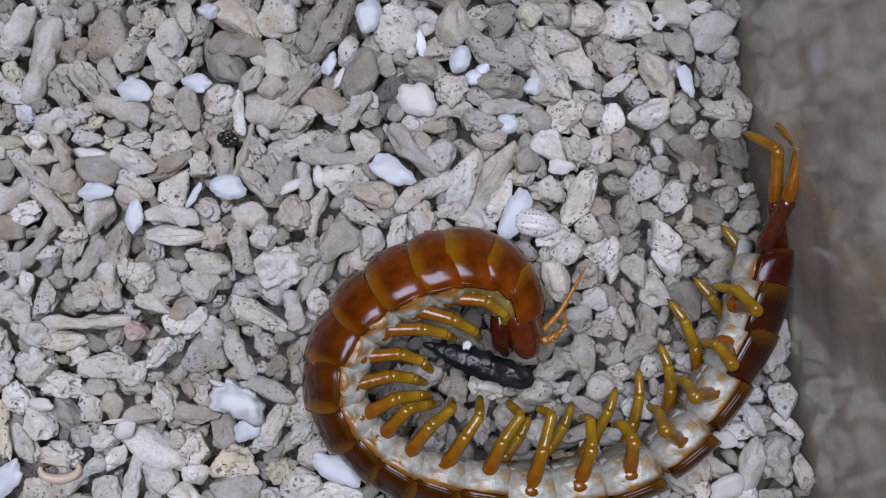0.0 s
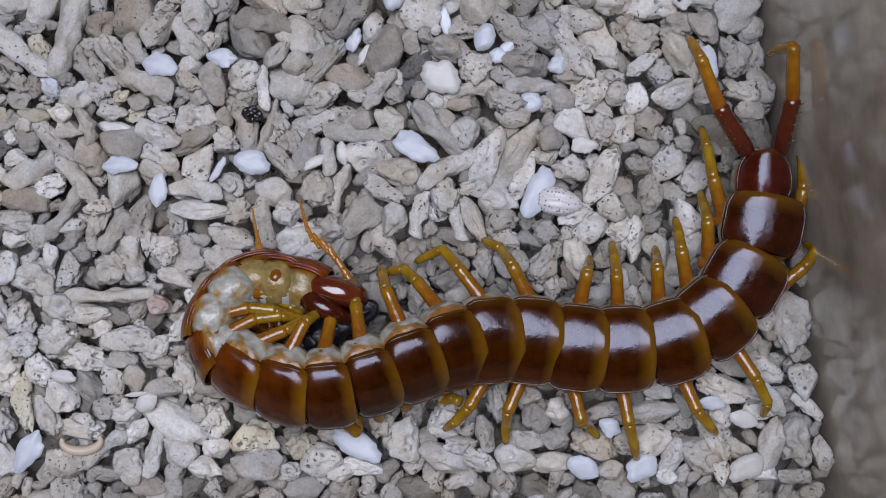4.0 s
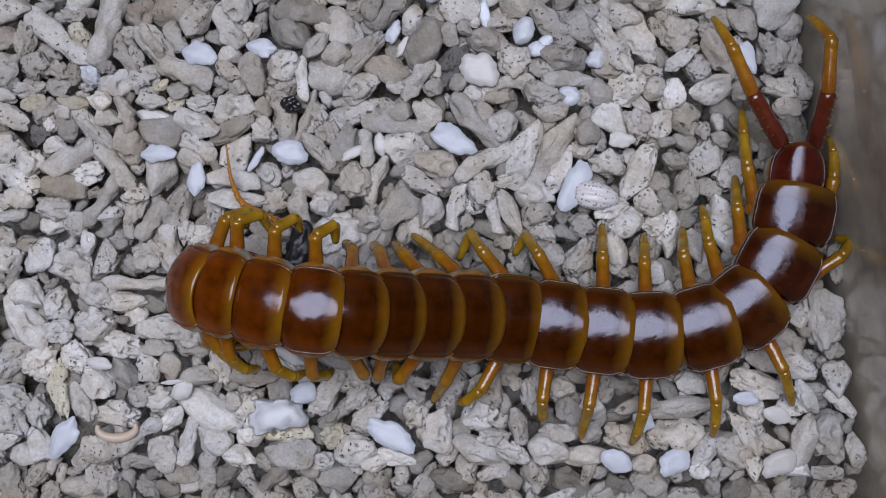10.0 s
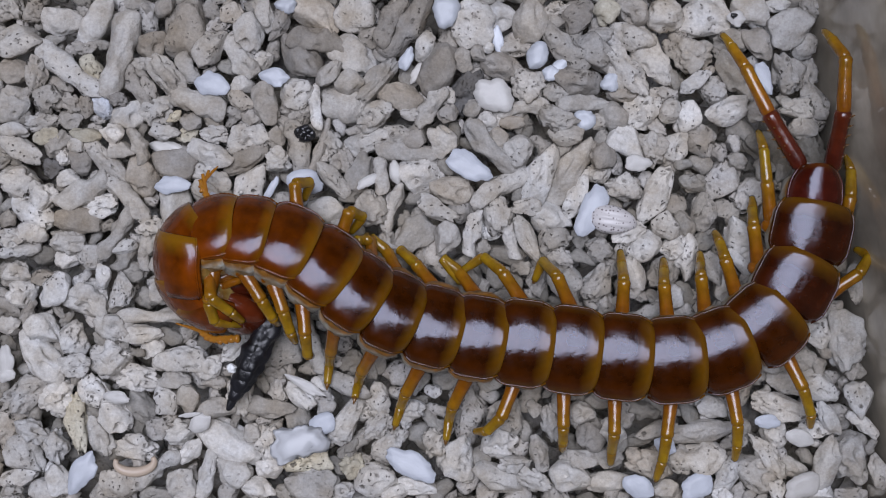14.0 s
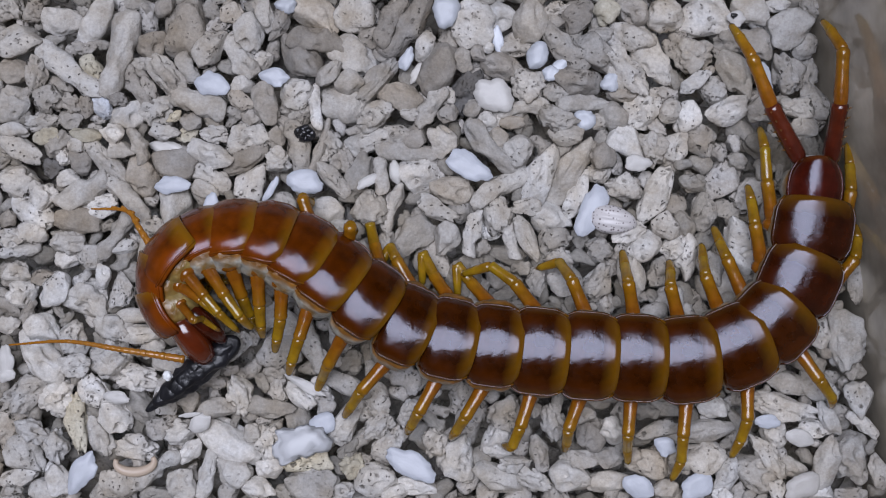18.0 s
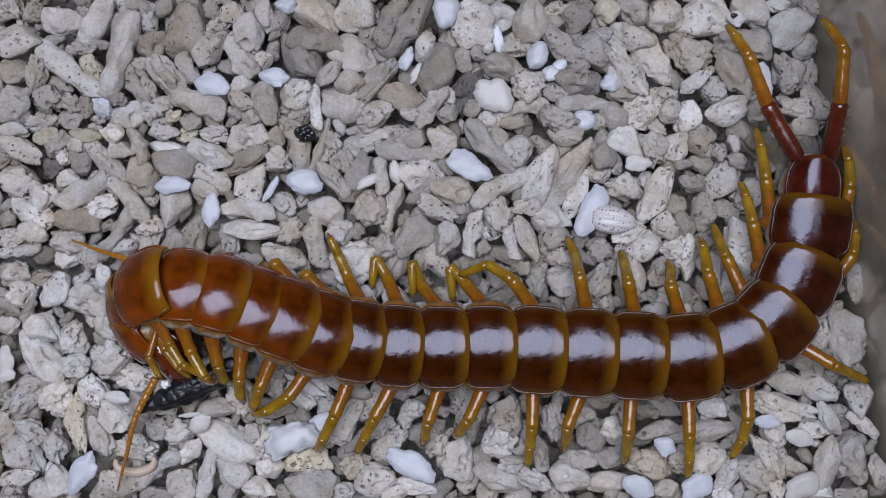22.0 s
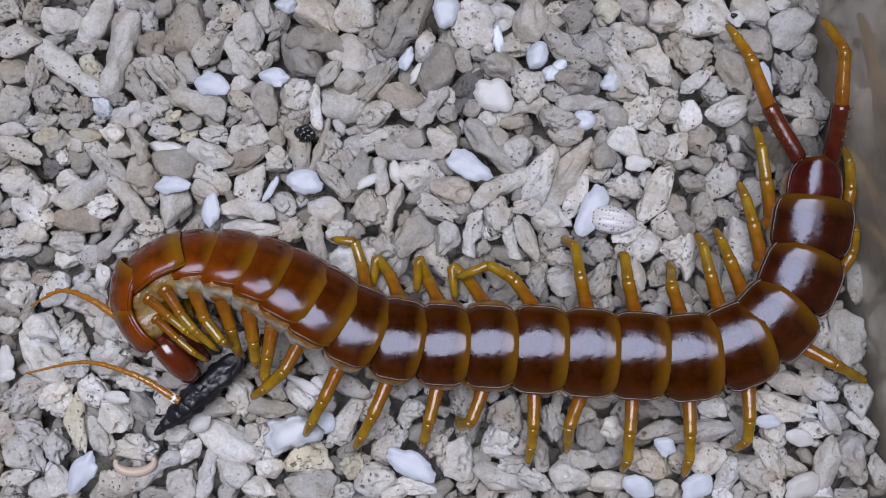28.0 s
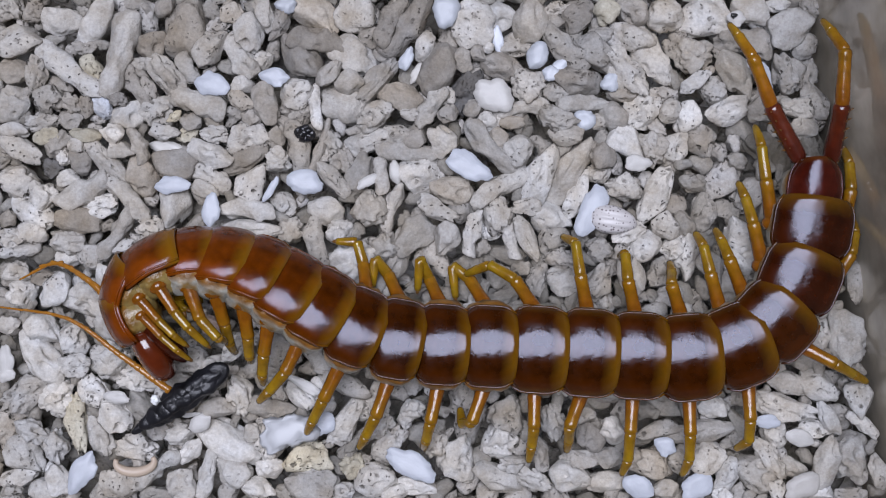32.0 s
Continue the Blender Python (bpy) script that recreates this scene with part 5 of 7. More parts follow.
spine(21, (21, 63.1, 12.6, 6.2, 0), (20, 62.8, 4, 6.2, 0), (19, 60.7, -4.9, 6.2, 0), (18, 56.4, -12.2, 6.2, 0), (17, 50.2, -16.5, 6.2, 0), (16, 41.8, -18.5, 6.2, 0),
      (15, 33, -18.2, 6.2, 0), (14, 24.6, -17.7, 6.2, 0), (13, 16, -17.4, 6.2, 0), (12, 7.7, -17.1, 6.2, 0), (11, -0.2, -17.6, 6.2, 0), (10, -7.8, -17.8, 6.2, 0),
      (9, -14.4, -17.4, 6.8, 2), (8, -20.6, -16.1, 8, 5.3), (7, -26.4, -14.1, 9.2, 8.6), (6, -31.6, -12.3, 10.4, 11.2), (5, -37.6, -9.9, 11.6, 13.2), (4, -43.9, -8.7, 11.6, 14.5),
      (3, -49.8, -8.1, 11.2, 15.8), (2, -52.8, -11, 5.2, 17.2), (1, -50.7, -14.7, 4.2, 18.5), (0, -46.3, -17.4, 4.2, 18.5))
spine(21.5, (21, 63.1, 12.5, 6.2, 0), (20, 62.8, 4, 6.2, 0), (19, 60.7, -5, 6.2, 0), (18, 56.4, -12.2, 6.2, 0), (17, 50.2, -16.5, 6.2, 0), (16, 41.8, -18.5, 6.2, 0),
      (15, 33, -18.2, 6.2, 0), (14, 24.6, -17.7, 6.2, 0), (13, 16, -17.2, 6.2, 0), (12, 7.7, -16.8, 6.2, 0), (11, -0.2, -17.1, 6.2, 0), (10, -7.7, -16.9, 6.2, 1.6),
      (9, -14.4, -16.5, 6.8, 2.6), (8, -20.6, -15.4, 8, 5.3), (7, -26.5, -13.3, 9.2, 7.9), (6, -31.8, -11.7, 10.4, 10.6), (5, -37.8, -9.6, 11.6, 13.2), (4, -43.9, -8.4, 11.6, 14.5),
      (3, -49.9, -7.6, 11.2, 15.8), (2, -53, -10.6, 5.2, 17.8), (1, -50.9, -14.5, 4.2, 19.8), (0, -46.5, -17.4, 4.2, 19.8))
spine(22, (21, 63.1, 12.5, 6.2, 0), (20, 62.8, 3.9, 6.2, 0), (19, 60.7, -5, 6.2, 0), (18, 56.4, -12.2, 6.2, 0), (17, 50.2, -16.5, 6.2, 0), (16, 41.8, -18.5, 6.2, 0),
      (15, 33, -18.2, 6.2, 0), (14, 24.6, -17.7, 6.2, 0), (13, 16, -17.2, 6.2, 0), (12, 7.7, -16.7, 6.2, 0), (11, -0.2, -16.8, 6.2, 1.6), (10, -7.7, -16.6, 6.2, 3.2),
      (9, -14.6, -15.8, 6.8, 5.3), (8, -20.7, -14.3, 8, 9.2), (7, -26.4, -12.1, 9.2, 13.2), (6, -31.8, -10, 9.8, 17.2), (5, -37.5, -7.8, 11, 19.8), (4, -43.6, -6.6, 11, 22.4),
      (3, -49.1, -6.6, 11.2, 25.1), (2, -52.8, -9.9, 6.2, 27.7), (1, -51.1, -14.1, 5.2, 30.4), (0, -47.4, -18.2, 4.2, 30.4))
spine(23, (21, 63.2, 12.4, 6.2, 0), (20, 62.9, 3.8, 6.2, 0), (19, 60.8, -5, 6.2, 0), (18, 56.4, -12.2, 6.2, 0), (17, 50.3, -16.6, 6.2, 0), (16, 41.9, -18.5, 6.2, 0),
      (15, 33.1, -18.2, 6.2, 0), (14, 24.7, -17.7, 6.2, 0), (13, 16.1, -17.2, 6.2, 0), (12, 7.7, -16.7, 6.2, 1.6), (11, -0.2, -16.6, 6.2, 4), (10, -7.8, -16.2, 6.2, 7.2),
      (9, -15.1, -14.4, 6.6, 10.6), (8, -20.9, -11.4, 7.5, 16.5), (7, -26.2, -8.6, 8, 21.8), (6, -31.3, -5.9, 8.4, 27.1), (5, -36.6, -3.7, 8.9, 33.3), (4, -42.7, -2.7, 8.4, 39.9),
      (3, -48.4, -3.9, 9.2, 47.5), (2, -52.6, -7.5, 8.2, 54.6), (1, -52.4, -12.7, 7.2, 61.4), (0, -49.3, -18.8, 6.2, 64.8))
spine(24, (21, 63.2, 12.4, 6.2, 0), (20, 62.9, 3.8, 6.2, 0), (19, 60.8, -5, 6.2, 0), (18, 56.4, -12.2, 6.2, 0), (17, 50.3, -16.6, 6.2, 0), (16, 41.9, -18.5, 6.2, 0),
      (15, 33.1, -18.2, 6.2, 0), (14, 24.7, -17.7, 6.2, 0), (13, 16.1, -17.2, 6.2, 0.8), (12, 7.7, -16.7, 6.2, 2.4), (11, -0.2, -16.6, 6.2, 5.2), (10, -7.8, -16.1, 6.4, 9.2),
      (9, -15.1, -14.3, 6.9, 12.5), (8, -21, -11.1, 7.8, 18.8), (7, -26.2, -8.1, 8.2, 24.8), (6, -31.2, -5.2, 8.4, 30), (5, -36.6, -2.9, 8.7, 36.8), (4, -42.6, -2, 8.2, 43.6),
      (3, -48.1, -3.1, 9.2, 51.6), (2, -52.3, -6.5, 8.2, 59.2), (1, -51.9, -11.6, 7.2, 65.4), (0, -48.5, -17.6, 6.2, 68.1))
spine(25, (21, 63.2, 12.4, 6.2, 0), (20, 62.9, 3.7, 6.2, 0), (19, 60.8, -5, 6.2, 0), (18, 56.4, -12.2, 6.2, 0), (17, 50.3, -16.6, 6.2, 0), (16, 41.9, -18.5, 6.2, 0),
      (15, 33.1, -18.2, 6.2, 0), (14, 24.7, -17.7, 6.2, 0), (13, 16.1, -17.2, 6.2, 1.6), (12, 7.7, -16.7, 6.2, 3.2), (11, -0.2, -16.5, 6.2, 6.4), (10, -7.9, -16, 6.6, 11.2),
      (9, -15.1, -14.1, 7.1, 14.5), (8, -21.1, -10.8, 8, 21.1), (7, -26.2, -7.6, 8.4, 27.7), (6, -31, -4.4, 8.4, 33), (5, -36.5, -2.1, 8.4, 40.2), (4, -42.5, -1.3, 8, 47.3),
      (3, -47.9, -2.3, 9.2, 55.7), (2, -52, -5.6, 8.2, 63.8), (1, -51.5, -10.4, 7.2, 69.6), (0, -47.7, -16.3, 6.2, 71.6))
spine(28, (21, 63.4, 12.2, 6.2, 0), (20, 63, 3.7, 6.2, 0), (19, 60.9, -5, 6.2, 0), (18, 56.5, -12.3, 6.2, 0), (17, 50.4, -16.6, 6.2, 0), (16, 42, -18.5, 6.2, 0),
      (15, 33.2, -18.2, 6.2, 0), (14, 24.8, -17.7, 6.2, 0), (13, 16.2, -17.2, 6.2, 1.6), (12, 7.8, -16.7, 6.2, 3.2), (11, -0.2, -16.5, 6.2, 6.4), (10, -7.8, -15.7, 6.6, 12),
      (9, -14.8, -13.5, 7.1, 15.8), (8, -20.9, -10, 8, 23.8), (7, -25.8, -6.9, 8.4, 31.7), (6, -30.8, -4.4, 8.4, 38.3), (5, -36.4, -2.7, 8, 45.8), (4, -42.4, -2.3, 7.5, 53.2),
      (3, -47.8, -3.5, 8.2, 62.2), (2, -51.9, -7.1, 7.2, 69.3), (1, -50.1, -12.5, 7.2, 73.6), (0, -45.5, -17.9, 6.2, 73.9))
spine(30, (21, 63.4, 12.2, 6.2, 0), (20, 63, 3.7, 6.2, 0), (19, 60.9, -5, 6.2, 0), (18, 56.5, -12.3, 6.2, 0), (17, 50.4, -16.6, 6.2, 0), (16, 42, -18.5, 6.2, 0),
      (15, 33.2, -18.2, 6.2, 0), (14, 24.8, -17.7, 6.2, 0), (13, 16.2, -17.2, 6.2, 1.6), (12, 7.8, -16.7, 6.2, 3.2), (11, -0.2, -16.5, 6.2, 6.4), (10, -7.8, -15.7, 6.6, 12),
      (9, -14.9, -13.6, 7.1, 15.8), (8, -21.1, -10.1, 8, 23.8), (7, -26.2, -6.9, 8.4, 31.7), (6, -31.2, -4.2, 8.4, 38.3), (5, -36.8, -2.3, 8, 45.8), (4, -42.8, -1.8, 7.5, 53.2),
      (3, -48.5, -2.9, 8.2, 62.2), (2, -52.8, -6.6, 7.2, 69.3), (1, -52, -11.5, 7.2, 73.6), (0, -48.4, -17.3, 6.2, 73.9))
spine(32, (21, 63.4, 12.2, 6.2, 0), (20, 63, 3.7, 6.2, 0), (19, 60.9, -5, 6.2, 0), (18, 56.5, -12.3, 6.2, 0), (17, 50.4, -16.6, 6.2, 0), (16, 42, -18.5, 6.2, 0),
      (15, 33.2, -18.2, 6.2, 0), (14, 24.8, -17.7, 6.2, 0), (13, 16.2, -17.2, 6.2, 1.6), (12, 7.8, -16.7, 6.2, 3.2), (11, -0.2, -16.5, 6.2, 6.4), (10, -7.8, -15.7, 6.6, 12),
      (9, -14.9, -13.6, 7.1, 15.8), (8, -21.2, -10.1, 8, 23.8), (7, -26.5, -6.9, 8.4, 31.7), (6, -31.5, -4.1, 8.4, 38.3), (5, -37.2, -2.2, 8, 45.8), (4, -43.2, -1.8, 7.5, 53.2),
      (3, -48.9, -2.9, 8.2, 62.2), (2, -53.4, -6.6, 7.2, 69.3), (1, -52.8, -11.5, 7.2, 73.6), (0, -49.3, -17.3, 6.2, 73.9))

WIDTH = {0: 10.2, 1: 12.2, 2: 12.8, 3: 13.6, 4: 13.6, 5: 14.0, 6: 14.2, 7: 14.5, 8: 14.7, 9: 14.7, 10: 14.8, 11: 14.8, 12: 15.0, 13: 15.0,
         14: 15.2, 15: 15.0, 16: 15.0, 17: 14.6, 18: 14.4, 19: 13.8, 20: 13.8, 21: 9.8}


def ring_length(k):
    """Spacing of a ring from its neighbours when the animal lies stretched, in millimetres."""
    best = 6.2
    for t in (9.0, 21.5):
        at = SPINE[t]
        here, ahead, behind = (Vector(at[max(0, min(21, k + d))][:3]) for d in (0, -1, 1))
        n = (here != ahead) + (here != behind)
        best = max(best, ((here - ahead).length + (here - behind).length) / n)
    return min(9.6, best)


def tergite_mesh(k):
    """A domed back plate with raised side rims, its rear edge lapping over the next."""
    bm = bmesh.new()
    w, l = WIDTH[k] * (1.01 if k > 12 else 0.95), ring_length(k) * (1.07 if k > 9 else 1.15 if k > 5 else 1.34 if k != 3 else 1.55)
    across, along = 26, 10
    if k == 21:
        l = 7.9
    layers = []
    for inner in (0.0, 0.45):
        rows = []
        for j in range(along + 1):
            v = j / along                    # 0 rear, 1 front
            x = (v - (0.5 if k < 21 else 0.36)) * l
            corner = max(0.0, v - 0.72) / 0.28
            narrow = 1 - 0.19 * corner ** 2 - 0.15 * (max(0.0, 0.32 - v) / 0.32) ** 2
            if k == 21:
                narrow *= 1.0 - 0.30 * (1 - v) ** 3 - 0.06 * v ** 3
            row = []
            for i in range(across + 1):
                u = i / across * 2 - 1
                ang = u * radians(74)
                y = math.sin(ang) / math.sin(radians(74)) * w / 2 * narrow
                side = abs(math.sin(ang) / math.sin(radians(74)))
                z = 4.7 - 2.35 * side ** 2.1 - 0.9 * side ** 12
                z += 0.40 * (1 - v) - 0.26 * v ** 4 + 0.08 * math.sin(math.pi * v)
                z += 0.20 * math.exp(-((abs(u) - 0.965) / 0.03) ** 2)
                z -= 0.12 * math.exp(-((abs(u) - 0.90) / 0.03) ** 2)
                z -= (0.030 if k < 6 else 0.012 if k < 9 else 0.0) * x * x
                bow = 0.55 * (1 - u * u) * (1 if v < 0.5 else -0.2) * (abs(v - 0.5) * 2)
                row.append(bm.verts.new(((x - bow) * MM, y * MM * (1 - 0.03 * inner), (z - inner) * MM)))
            rows.append(row)
        layers.append(rows)
    for rows in layers:
        for a, b in zip(rows, rows[1:]):
            for i in range(across):
                bm.faces.new((a[i], a[i + 1], b[i + 1], b[i]))
    a, b = layers
    top = layers[0]
    up = Vector((0, 0, 0.06 * MM))
    for i in (1, across - 1):
        tube(bm, [top[j][i].co + up for j in range(along + 1)], [0.20 * MM] * (along + 1), 6)
    for i in range(across):
        for j in (0, along):
            bm.faces.new((a[j][i], a[j][i + 1], b[j][i + 1], b[j][i]))
    for j in range(along):
        for i in (0, across):
            bm.faces.new((a[j][i], a[j + 1][i], b[j + 1][i], b[j][i]))
    return bm


def flank_mesh(k):
    """Soft wrinkled body wall under the plate."""
    bm = bmesh.new()
    w, l = WIDTH[k] * (1.0 if k > 13 else 1.03 if k > 3 else 0.92), ring_length(k) * (0.8 if k == 21 else 1.3 if k > 3 else 1.05)
    on = 1.6 if k == 21 else 0.0
    bmesh.ops.create_uvsphere(bm, u_segments=28, v_segments=18, radius=1.0)
    for v in bm.verts:
        d = v.co.normalized()
        n = 3.2
        s = (abs(d.x) ** n + abs(d.y) ** n + abs(d.z) ** n) ** (-1 / n)
        q = d * s
        lump = 1 + 0.07 * noise.noise(Vector((q.x * 2.5 + k, q.y * 3, q.z * 4))) + 0.05 * noise.noise(Vector((q.x * 6, q.y * 6 + k, q.z * 6)))
        v.co = Vector((q.x * l / 2 + on, q.y * w / 2 * lump, q.z * (3.9 * (1 - 0.45 * abs(q.y) ** 3) if q.z > 0 else 4.6) * lump)) * MM
    return bm


def belly_mesh(k):
    bm = bmesh.new()
    w, l = WIDTH[k] * 0.52, ring_length(k) * 0.95
    box(bm, -l / 2 * MM, l / 2 * MM, -w / 2 * MM, w / 2 * MM, -4.4 * MM, -3.2 * MM, 0.5 * MM)
    return bm


def joint_tube(bm, length, near, far, sides=10):
    """One limb joint along x, swollen at both ends."""
    at = (-0.05, 0.02, 0.10, 0.30, 0.62, 0.86, 0.94, 1.0, 1.05)
    fat = (0.62, 0.90, 0.98, 1.00, 0.97, 1.02, 1.10, 1.02, 0.62)
    tube(bm, [(f * length * MM, 0, 0) for f in at], [r * (near + (far - near) * f) * MM for f, r in zip(at, fat)], sides)


def thigh_mesh(length, thick):
    bm = bmesh.new()
    joint_tube(bm, length, 1.36 * thick, 1.06 * thick, 12)
    made = bmesh.ops.create_uvsphere(bm, u_segments=14, v_segments=10, radius=1.0)["verts"]
    for v in made:
        v.co = Vector((v.co.x * 1.5, v.co.y * 1.95, v.co.z * 1.8)) * thick * MM
    return bm


def shin_mesh(length, thick):
    bm = bmesh.new()
    joint_tube(bm, length, 1.08 * thick, 0.90 * thick, 12)
    return bm


def foot_mesh(length, thick):
    """The last joint, bent a little, with its dark claw."""
    bm = bmesh.new()
    n = 8
    pts = [Vector((length * i / n, 0, -0.10 * length * (i / n) ** 2)) * MM for i in range(n + 1)]
    tube(bm, pts, [thick * (0.93 - 0.30 * (i / n) ** 1.3) * (0.85 if i == 0 else 1.04 if i == 4 else 1.0) * MM for i in range(n + 1)], 10)
    end = pts[-1]
    tube(bm, [end - Vector((0.3, 0, 0)) * MM, end + Vector((0.45, 0, -0.15)) * MM, end + Vector((1.0, 0, -0.7)) * MM], [0.55 * thick * MM, 0.34 * MM, 0.05 * MM], 8, 1)
    return bm


def tail_thigh_mesh(side):
    """The stout red first joint of a hind leg, with two rows of spines."""
    bm = bmesh.new()
    joint_tube(bm, TAIL_JOINTS[0], 1.62, 1.36, 14)
    for i in range(5):
        for s, up in ((-side, 0.2), (-side * 0.5, 1.0)):
            at = Vector((TAIL_JOINTS[0] * (0.25 + 0.17 * i), s * 1.42, up))
            tube(bm, [at * MM, (at + Vector((0.35, s * 0.6, up * 0.4))) * MM], [0.24 * MM, 0.03 * MM], 5, 1)
    return bm


def tail_shin_mesh():
    bm = bmesh.new()
    joint_tube(bm, TAIL_JOINTS[1], 1.30, 1.06, 12)
    return bm


def tail_foot_mesh():
    """The thin last joints of a hind leg, with the claw."""
    bm = bmesh.new()
    joint_tube(bm, TAIL_JOINTS[2] * 0.62, 1.04, 0.88, 12)
    n, start = 6, TAIL_JOINTS[2] * 0.62
    pts = [Vector((start + (TAIL_JOINTS[2] - start) * i / n, 0, -0.5 * (i / n) ** 2)) * MM for i in range(n + 1)]
    tube(bm, pts, [(0.84 - 0.28 * i / n) * MM for i in range(n + 1)], 10)
    tube(bm, [pts[-1] - Vector((0.2, 0, 0)) * MM, pts[-1] + Vector((1.0, 0, -0.4)) * MM], [0.5 * MM, 0.06 * MM], 8, 1)
    return bm


TAIL_JOINTS = (10.4, 9.0, 8.2)


def stance(k, side, *rows):
    """A leg of ring k; side 1 is the animal's left. Rows: seconds, then knee, tip and sometimes ankle in millimetres; seconds alone: tucked under the belly."""
    STANCE[k, side] = rows


def tail_stance(t, side, knee, ankle, tip):
    """The joints of a hind leg at t, in millimetres."""
    TAIL.setdefault(side, {})[t] = (knee, ankle, tip)


stance(20, -1, (0, 63.8, -9.4, 15, 55.2, -5.1, 7, 61.5, -5.7, 13), (1, 57.2, 7.6, 6.6, 57.5, 15.3, 0.9), (3, 56.8, 8.6, 6.6, 55.1, 18.9, 0.9), (6, 54.4, 11.3, 6.6, 54.7, 19.7, 0.9), (11, 55.2, 11.9, 6.6, 55.3, 20.8, 0.9), (13, 55.4, 12.8, 6.6, 55.1, 20.6, 0.9), (17, 55.6, 12.7, 6.6, 55.7, 21.2, 0.9), (19, 55.3, 12.7, 6.6, 55.2, 21.2, 0.9), (30, 55.3, 12.7, 6.6, 54.4, 21.5, 0.9))
stance(20, 1, (0, 65.3, 5.4, 4, 58.4, 10.5, 1.5), (1, 72.2, 7.5, 6.6, 72.7, 16.2, 0.9), (3, 72.9, 7.7, 6.6, 72.8, 15.5, 0.9), (6, 71, 11.4, 6.6, 71.2, 17.6, 0.9), (11, 71, 11.6, 6.6, 70.8, 17.5, 0.9), (13, 70.6, 11.8, 6.6, 71, 17.9, 0.9), (17, 70.6, 10.8, 6.6, 71, 17, 0.9), (19, 70.4, 13.7, 6.6, 70.3, 19.5, 0.9), (30, 70.6, 12.7, 6.6, 70.3, 19.2, 0.9))
stance(19, -1, (0, 60.5, -17.3, 15, 53.7, -14.5, 7, 57.7, -13.7, 13), (1, 54.5, -0.2, 6.6, 54.2, 8.3, 0.9), (3, 55.9, 0.3, 6.6, 55.5, 6.1, 0.9), (6, 53.5, 2.5, 6.6, 54.5, 7.9, 0.9), (11, 53.8, 3.6, 6.6, 54.9, 8.6, 0.9), (13, 53, 4.1, 6.6, 54.4, 8.6, 0.9), (17, 53.9, 4, 6.6, 55.1, 9.1, 0.9), (19, 52.9, 5.9, 6.6, 52.1, 13.2, 0.9), (30, 52.9, 5.9, 6.6, 51.4, 13.5, 0.9))
stance(19, 1, (0, 58.3, -0.5, 4, 49.4, 5, 1.5), (1, 72, -7.5, 6.6, 74.1, -1.3, 0.9), (3, 72.5, -6.5, 6.6, 75, -2.2, 0.9), (6, 73, -4.2, 6.6, 70.8, -2.4, 0.9, 74.3, -2.4, 4.2), (11, 72.3, -4.5, 6.6, 72.6, -1.5, 0.9, 74.2, -2.2, 4.2), (13, 71.9, -4.7, 6.6, 72.1, -1.3, 0.9, 74, -2.3, 4.2), (17, 71.8, -1.4, 6.6, 72.8, 4.6, 0.9), (19, 71.3, 0.1, 6.6, 72.1, 6.6, 0.9), (30, 71.3, 1.1, 6.6, 72.1, 6.9, 0.9))
stance(18, -1, (0, 56.2, -23.8, 15, 48.8, -20.3, 7, 53.4, -20.7, 13), (1, 51, -6, 6.6, 51.3, -1.7, 0.9), (3, 51.3, -5.1, 6.6, 50.9, 2.1, 0.9), (6, 49.3, -2.4, 6.6, 49.4, 2.9, 0.9), (11, 48.6, -2.4, 6.6, 48.3, 3.7, 0.9), (13, 48.1, -1.3, 6.6, 47.9, 3.2, 0.9), (17, 49, -1.8, 6.6, 47.9, 3.3, 0.9), (19, 49, -1.4, 6.6, 48.1, 3.3, 0.9), (30, 49, -1.4, 6.6, 47.9, 3.6, 0.9))
stance(18, 1, (0, 56.3, -6.9, 4, 49.9, -4.1, 1.5), (1, 69, -18.7, 6.6, 72.6, -13.2, 0.9), (3, 65.8, -28.4, 6.6, 66.4, -35.1, 0.9, 68.1, -33.1, 4.2), (6, 61.9, -25.2, 6.6, 64.9, -31.8, 0.9), (11, 62.8, -25.6, 6.6, 65.7, -31.3, 0.9), (13, 62.2, -25, 6.6, 65.1, -32.2, 0.9), (17, 63.1, -25.6, 6.6, 63.1, -32.8, 0.9, 64.6, -30.3, 4.2), (19, 66.5, -19.8, 6.6, 74.1, -23, 0.9), (30, 67.5, -19.8, 6.6, 74.3, -23.3, 0.9))
stance(17, -1, (0, 51, -30.3, 15, 46.3, -25.1, 7, 49.1, -26.3, 13), (1, 46.2, -10.3, 6.6, 45.9, -6.1, 0.9), (3, 47.5, -9, 6.6, 48.4, -4.7, 0.9), (6, 44.3, -5.3, 6.6, 44.9, -1.1, 0.9), (11, 44.7, -5.3, 6.6, 45.8, -1.2, 0.9), (13, 44.2, -5.6, 6.6, 45.4, -1.3, 0.9), (17, 45, -5.7, 6.6, 45.7, -0.9, 0.9), (19, 45.2, -3.8, 6.6, 45.7, 1.6, 0.9), (30, 45.4, -2.3, 6.6, 44.2, 2.9, 0.9, 44.7, 2.5, 4.2))
